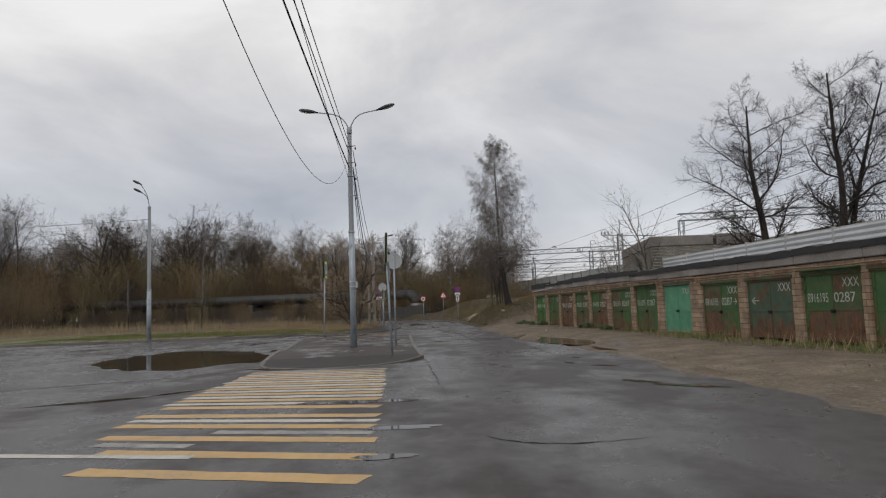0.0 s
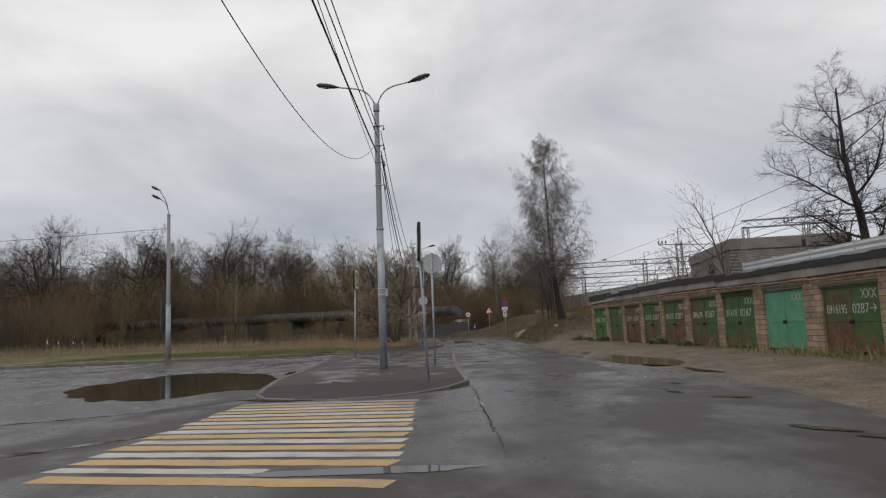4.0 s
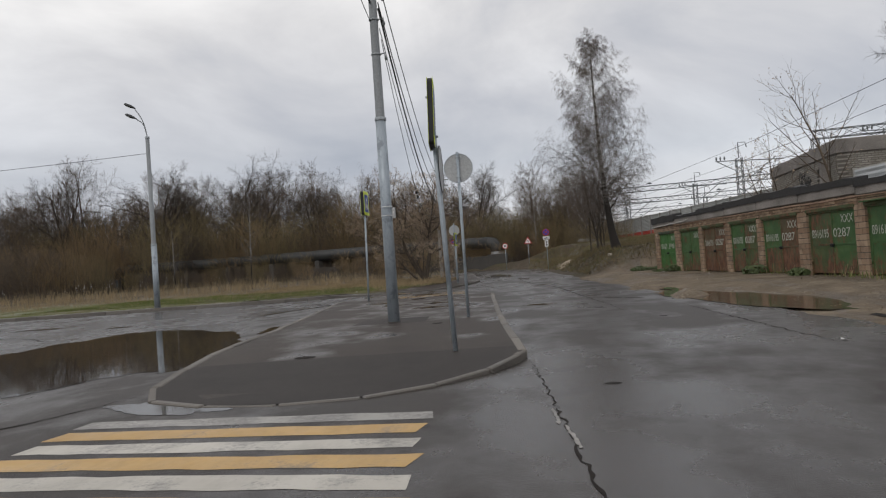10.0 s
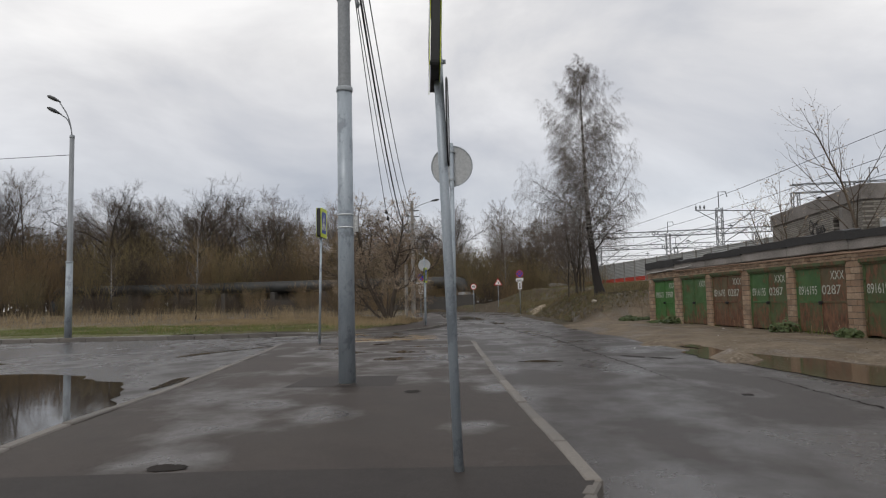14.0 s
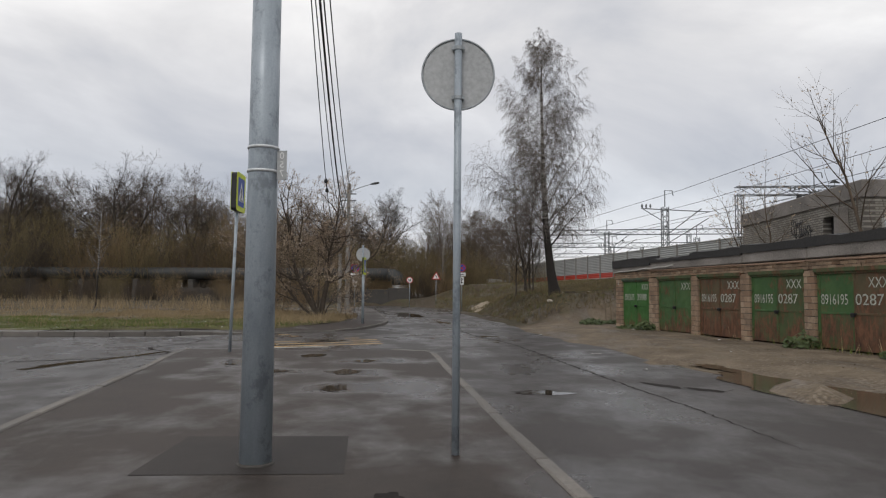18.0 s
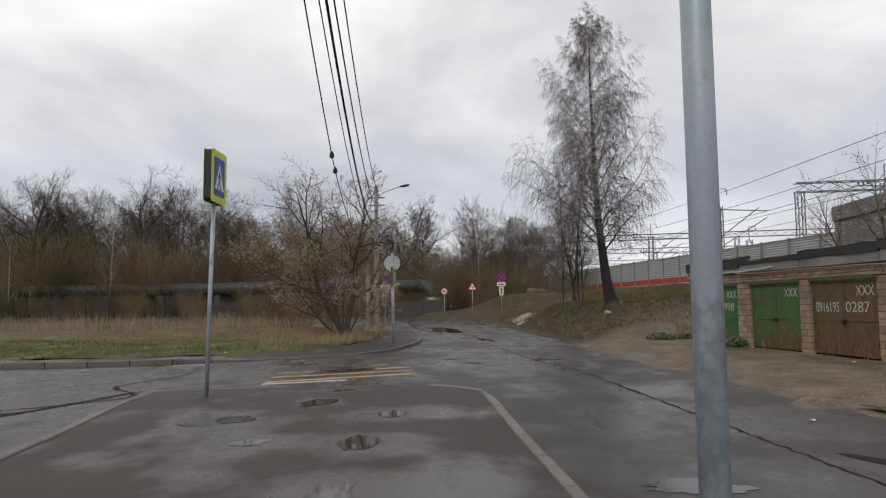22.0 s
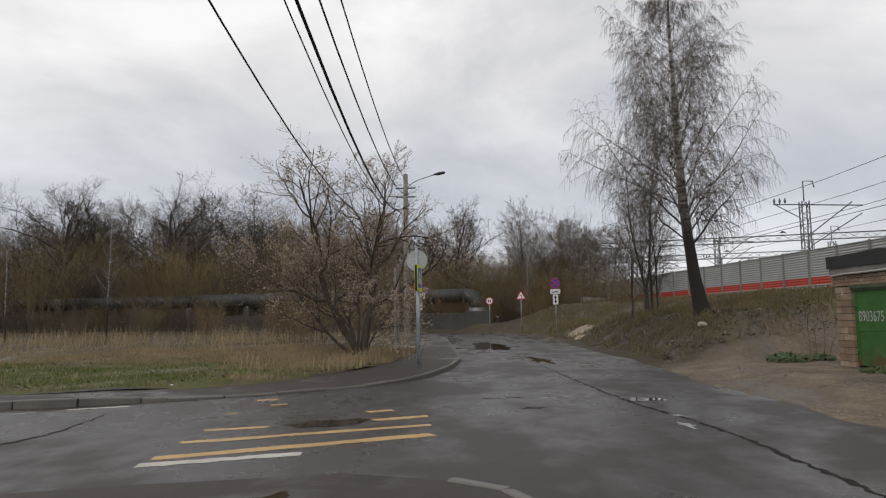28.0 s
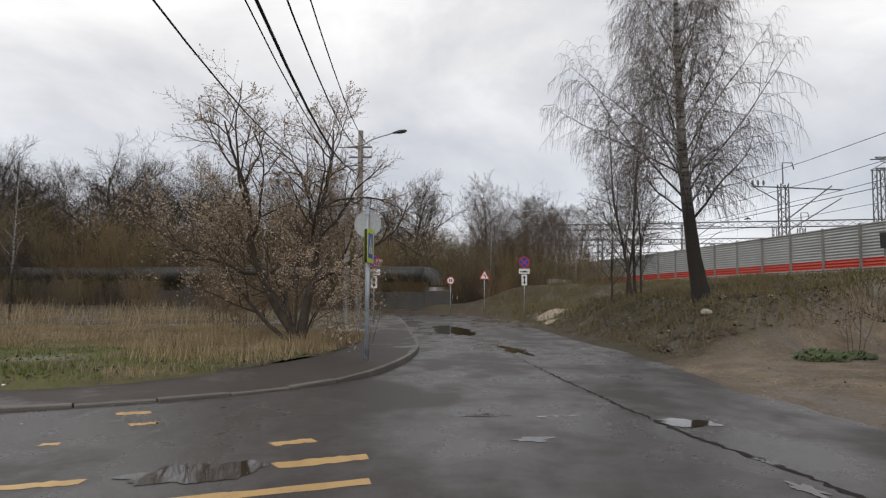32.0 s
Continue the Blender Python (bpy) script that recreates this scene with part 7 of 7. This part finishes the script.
# ---- grass, weeds, litter ----
def blades(name, label, boxes, material, height, width, seed, keep=None, zf=None, kind="stuff"):
    rng = np.random.RandomState(seed)
    vs, n = [], 0
    for (x0, x1, y0, y1, count) in boxes:
        X, Y = rng.uniform(x0, x1, count), rng.uniform(y0, y1, count)
        for x, y in zip(X, Y):
            if keep and not keep(x, y):
                continue
            clump = noise.noise((x * 0.55, y * 0.55, 5.0))
            if rng.rand() > 0.55 + clump * 0.9:
                continue
            z = (zf or land_z)(x, y) + noise.noise((x * 0.45, y * 0.45, 0.0)) * 0.05 - 0.02
            h = height * rng.uniform(0.4, 1.2) * (1 + 0.5 * clump)
            a, b = rng.uniform(0, 6.28), rng.uniform(0, 6.28)
            w = width * rng.uniform(0.6, 1.3)
            lx, ly = math.cos(b) * h * rng.uniform(0.1, 0.6), math.sin(b) * h * rng.uniform(0.1, 0.6)
            ca, sa = math.cos(a) * w, math.sin(a) * w
            vs.append(((x - ca, y - sa, z), (x + ca, y + sa, z), (x + ca * 0.3 + lx, y + sa * 0.3 + ly, z + h), (x - ca * 0.3 + lx, y - sa * 0.3 + ly, z + h)))
    V = np.array(vs).reshape(-1, 3)
    me = mesh_np(name, V, np.arange(len(V)).reshape(-1, 4))
    me.materials.append(material)
    return tagged(new(name, me), label, "grass", "", kind)


def on_grass(x, y):
    return not inside(x, y, ROAD) and not inside(x, y, NW_PLAN)


def green_spot(x, y):
    return on_grass(x, y) and noise.noise((x * 0.35, y * 0.4, 9.0)) + 0.70 - 0.95 * smooth(49.5, 53.0, y) - 0.65 * smooth(-9.2, -7.2, x) > 0.0


def straw_spot(x, y):
    return on_grass(x, y) and not (y < 50.5 and x > -30 and green_spot(x, y) and (x * 7.3 + y * 3.1) % 1.0 > 0.14)


blades("grass", "tufts of long straw-coloured dead grass on the verge", [(-18, -5.6, 44, 50, 16000), (-18, -5.6, 50, 60, 40000), (-48, -18, 39, 60, 34000), (-90, -48, 34, 62, 12000), (-20, -8, 60, 84, 7000)], DRY, 0.15, 0.009, 1, straw_spot)
blades("grass", "fresh green spring grass among the dead stalks", [(-26, -5.8, 43.0, 53, 110000)], GREEN, 0.075, 0.008, 2, green_spot)
blades("grass", "matted dry tussocks round the foot of the willow", [(-9.8, -6.2, 48, 56, 5000)], DRY, 0.32, 0.009, 8, on_grass)
blades("dry_reeds", "taller dry reeds at the edge of the thicket", [(-60, -12, 58, 72, 9000)], DRY, 0.8, 0.012, 3, on_grass)


def by_garage(x, y):
    s = (x - GX) * GD[0] + (y - GY) * GD[1]
    o = (x - GX) * GN[0] + (y - GY) * GN[1]
    return (12.0 < s < 40 and 0.02 < o < 0.35 + 1.1 * smooth(13, 24, s)) or (0 < s <= 12 and 0.02 < o < 0.28 and noise.noise((s * 0.9, 0, 2)) > 0.0)


blades("weeds", "green weeds growing along the foot of the garages", [(4, 14, 8, 49, 42000)], GREEN, 0.16, 0.012, 4, by_garage)
blades("weeds", "dead stalks along the foot of the garages", [(4, 14, 8, 49, 16000)], DRY, 0.30, 0.008, 5, by_garage)


def on_bank(x, y):
    return x - east_x(y) > 0.9 and y > 52.5 + 0.25 * max(0, x - 4)


blades("bank_grass", "thin dead grass on the railway bank", [(-2, 16, 52, 94, 60000)], DRY_DARK, 0.24, 0.016, 6, on_bank)
blades("bank_grass", "sparse green shoots on the railway bank", [(-2, 12, 54, 94, 26000)], GREEN, 0.12, 0.014, 7, on_bank)


def scatter(name, label, category, count, x0, x1, y0, y1, size, material, seed, keep, flat_part=True):
    """Many small flat scraps lying on the earth."""
    rng = np.random.RandomState(seed)
    v = []
    for x, y in zip(rng.uniform(x0, x1, count), rng.uniform(y0, y1, count)):
        if not keep(x, y) or rng.rand() > 0.5 + noise.noise((x * 0.7, y * 0.7, 4.0)):
            continue
        d = x - east_x(y)
        n = noise.noise((x * 0.45, y * 0.45, 0.0)) * 0.5 + noise.noise((x * 1.3, y * 1.3, 3.0)) * 0.25
        rough = 0.05 + 0.10 * smooth(52, 56, y) * smooth(0.5, 3, d)
        z = land_z(x, y) + (n * rough - 0.05 * (1 - smooth(0, 1.2, d)) if d > 0 else n * 0.1) + 0.008
        s, a = size * rng.uniform(0.4, 1.5), rng.uniform(0, 6.28)
        c, w = math.cos(a) * s, math.sin(a) * s
        t1, t2 = rng.uniform(-0.5, 0.5) * s, rng.uniform(0.1, 0.9) * s
        v += [(x - c, y - w, z), (x + w * 0.6, y - c * 0.6, z + t1), (x + c, y + w, z + t2), (x - w * 0.6, y + c * 0.6, z + abs(t1))]
    V = np.array(v)
    me = mesh_np(name, V, np.arange(len(V)).reshape(-1, 4))
    me.materials.append(material)
    tagged(new(name, me), label, category, "", "stuff")


def dirt_strip(x, y):
    return x - east_x(y) > 0.15 and y < 54 and (x - GX) * GN[0] + (y - GY) * GN[1] > 0.1


scatter("leaf_litter", "brown dead leaves strewn on the railway bank", "leaves", 26000, 0, 14, 51.5, 84, 0.045, DRY_DARK, 31, on_bank)
scatter("leaf_litter", "bleached dead leaves lying on the railway bank", "leaves", 12000, 0, 14, 51.5, 84, 0.045, LEAF_PALE, 36, on_bank)
scatter("leaf_litter", "dark rotten leaves on the railway bank", "leaves", 18000, 0, 14, 51.5, 84, 0.055, LEAF_DARK, 37, on_bank)
scatter("leaf_litter", "pale scraps of leaf and paper on the bank", "leaves", 2600, 0, 14, 52, 84, 0.03, BUD, 32, on_bank)
scatter("gravel", "pale gravel trodden into the earth strip", "gravel", 14000, 1, 13, 8, 53, 0.013, RUBBLE, 33, dirt_strip)
scatter("gravel", "dark clods and grit on the earth strip", "gravel", 14000, 1, 13, 8, 53, 0.017, DRY_DARK, 34, dirt_strip)
scatter("leaf_litter", "dead leaves in the grass of the corner", "leaves", 9000, -18, -6, 43, 58, 0.04, TWIG, 35, on_grass)


def fallen_twigs():
    rng = random.Random(61)
    sticks = []
    for i in range(900):
        x, y = rng.uniform(1.5, 9), rng.uniform(52.5, 70)
        if not on_bank(x, y):
            continue
        a, L = rng.uniform(0, 6.28), rng.uniform(0.15, 0.7)
        z = land_z(x, y) + 0.05
        pts = []
        for k in range(4):
            px, py = x + math.cos(a) * L * k / 3 + rng.uniform(-0.02, 0.02), y + math.sin(a) * L * k / 3 + rng.uniform(-0.02, 0.02)
            pts.append(Vector((px, py, land_z(px, py) + 0.03 + rng.uniform(0, 0.05))))
        r = rng.uniform(0.004, 0.010)
        sticks.append((pts, [r, r * 0.9, r * 0.7, r * 0.4]))
    tagged(new("fallen_twigs", rods("fallen_twigs", sticks, 4, BARK)), "dead twigs fallen on the railway bank", "twigs", "", "stuff")


fallen_twigs()


def leafy_clump(x, y, r, h, seed, n=260):
    rng = random.Random(seed)
    v, q = [], []
    for i in range(n):
        a, d = rng.uniform(0, 6.28), r * math.sqrt(rng.random())
        px, py = x + d * math.cos(a), y + d * math.sin(a)
        pz = land_z(px, py) + h * rng.random() * (1 - 0.6 * d / r)
        s = 0.06 * rng.uniform(0.6, 1.5)
        u = Vector((rng.uniform(-1, 1), rng.uniform(-1, 1), rng.uniform(-0.3, 0.5))).normalized() * s
        w = u.orthogonal().normalized() * s * 0.6
        c = Vector((px, py, pz))
        k = len(v)
        v += [tuple(c - u), tuple(c + w), tuple(c + u), tuple(c - w)]
        q.append((k, k + 1, k + 2, k + 3))
    me = mesh_np("leaves", np.array(v), np.array(q))
    me.materials.append(LEAFY)
    root = thing("weed_clump", label="low clump of green nettles on the earth", category="weed", group="weed clumps")
    new("leaves", me).parent = root


for i, (s, o, r, h) in enumerate(((2.6, 0.3, 0.35, 0.38), (11.0, 0.3, 0.42, 0.45), (13.9, 0.3, 0.3, 0.3), (1.6, 0.45, 0.5, 0.16))):
    x, y = local_out(s, o)
    leafy_clump(x, y, r, h, i)
leafy_clump(5.0, 50.5, 0.55, 0.30, 8, 420)
leafy_clump(5.9, 50.9, 0.4, 0.22, 9, 200)
# bare scrub by the end of the garages
for i in range(9):
    x, y = 5.6 + 0.35 * i, 50.6 + 0.45 * ((i * 5) % 4)
    lv = grow(300 + i, (0, 0, 0), (0.1 * math.sin(i * 2), -0.1, 1), 1.2 + 0.25 * (i % 3), 0.012, [(5, 0.1, 0.03, 0.3, 6, 0.25, 20, 50, 0.5, 0.6, even), (3, 0.12, 0.05, 0.5, 0, 0, 0, 0, 0, 0, even)])
    root = thing("scrub", x, y, land_z(x, y), 0, "thin bare scrub by the end of the garages", "bush", "scrub by the garages")
    tagged(new("brushwood", rods("brushwood", lv[0] + lv[1], 3, WILLOW if i % 2 else TWIG)), kind="stuff").parent = root
for i in range(8):
    x, y = -6.6 + 0.18 * i, 53.8 + 0.2 * (i % 3)
    lv = grow(330 + i, (0, 0, 0), (0.25 * math.sin(i * 2.1), 0.1, 1), 1.5 + 0.2 * (i % 3), 0.010, [(5, 0.07, 0.02, 0.4, 4, 0.3, 15, 35, 0.5, 0.6, even), (3, 0.1, 0.03, 0.5, 0, 0, 0, 0, 0, 0, even)])
    root = thing("scrub", x, y, land_z(x, y), 0, "thin suckers at the foot of the willow", "bush", "suckers under the willow")
    tagged(new("brushwood", rods("brushwood", lv[0] + lv[1], 3, TWIG)), kind="stuff").parent = root


def stone(name, label, x, y, size, seed, material=RUBBLE, flat_k=0.6):
    bm = bmesh.new()
    bmesh.ops.create_icosphere(bm, subdivisions=2, radius=size)
    for v in bm.verts:
        k = 1 + 0.45 * noise.noise((v.co.x / size * 0.9 + seed * 3.7, v.co.y / size * 0.9, v.co.z / size * 0.9))
        v.co = Vector((v.co.x * k, v.co.y * k, v.co.z * k * flat_k))
    whole(name, bm, material, label, "stone", "stones on the bank", at=pose(x, y, land_z(x, y) + size * flat_k * 0.35, 0, 0, seed * 40))


stone("white_stone", "pale broken lump on the bank", 3.75, 54.2, 0.17, 1)
stone("stone", "small pale stone in the earth", 4.6, 55.3, 0.09, 2)
stone("stone", "small pale stone in the earth", 5.8, 55.0, 0.08, 3)
stone("stone", "small pale stone in the earth", 3.0, 55.2, 0.06, 4)
stone("stone", "grey stone beside the willow", -6.6, 51.8, 0.14, 5, CONCRETE)
stone("stone", "grey stone beside the willow", -7.6, 51.0, 0.10, 6, CONCRETE)
for i in range(5):
    stone("rubble", "broken concrete beside the lamp post", -7.2 + 0.35 * (i % 3), 58.6 + 0.4 * i, 0.16 + 0.03 * (i % 2), 10 + i, CONCRETE)


def rubble_heap(x, y, a, b, h, seed):
    bm = bmesh.new()
    n = 22
    rows = []
    for j in range(n + 1):
        row = []
        for i in range(n + 1):
            u, v = 2 * i / n - 1, 2 * j / n - 1
            px, py = x + a * u, y + b * v
            k = max(0, 1 - u * u - v * v)
            row.append(bm.verts.new((px, py, land_z(px, py) - 0.06 + (0.05 + h) * k * (1 + 0.9 * noise.noise((px * 2.6, py * 2.6, seed))))))
        rows.append(row)
    for p, q in zip(rows, rows[1:]):
        for i in range(n):
            bm.faces.new((p[i], p[i + 1], q[i + 1], q[i]))
    whole("rubble_heap", bm, SAND, "low heap of pale sand and rubble by the road", "rubble", smooth=True)


rubble_heap(1.7, 74.0, 1.2, 2.6, 0.13, 3)
rubble_heap(1.2, 70.5, 0.5, 1.5, 0.10, 5)
bm = bmesh.new()
box(bm, (-1.0, -0.35, 0), (1.0, 0.35, 0.5), 0.04)
whole("concrete_block", bm, CONCRETE, "pale concrete block lying on the bank", "block", at=pose(4.6, 96.0, land_z(4.6, 96) + 0.0, 0, 4, 12))
# bits of litter on the ground
for i, (x, y) in enumerate(((2.2, 33.5), (5.9, 47.0), (3.6, 21.2), (-1.5, 22.6), (6.2, 40.0), (5.0, 36.4), (-9.0, 44.4), (5.4, 45.8))):
    bm = bmesh.new()
    n = 7
    ring = [bm.verts.new((0.05 * math.cos(k * 0.9) * (1 + 0.4 * math.sin(k * 2 + i)), 0.035 * math.sin(k * 0.9), 0.012 * math.sin(k * 1.7 + i) + 0.012)) for k in range(n)]
    bm.faces.new(ring)
    bmesh.ops.solidify(bm, geom=bm.faces[:], thickness=0.004)
    zz = road_z(x, y) if inside(x, y, ROAD) else land_z(x, y)
    whole("litter", bm, SIGN_WHITE, "small crumpled scrap of white litter", "litter", "litter on the ground", at=pose(x, y, zz + 0.01, 0, 0, i * 50))
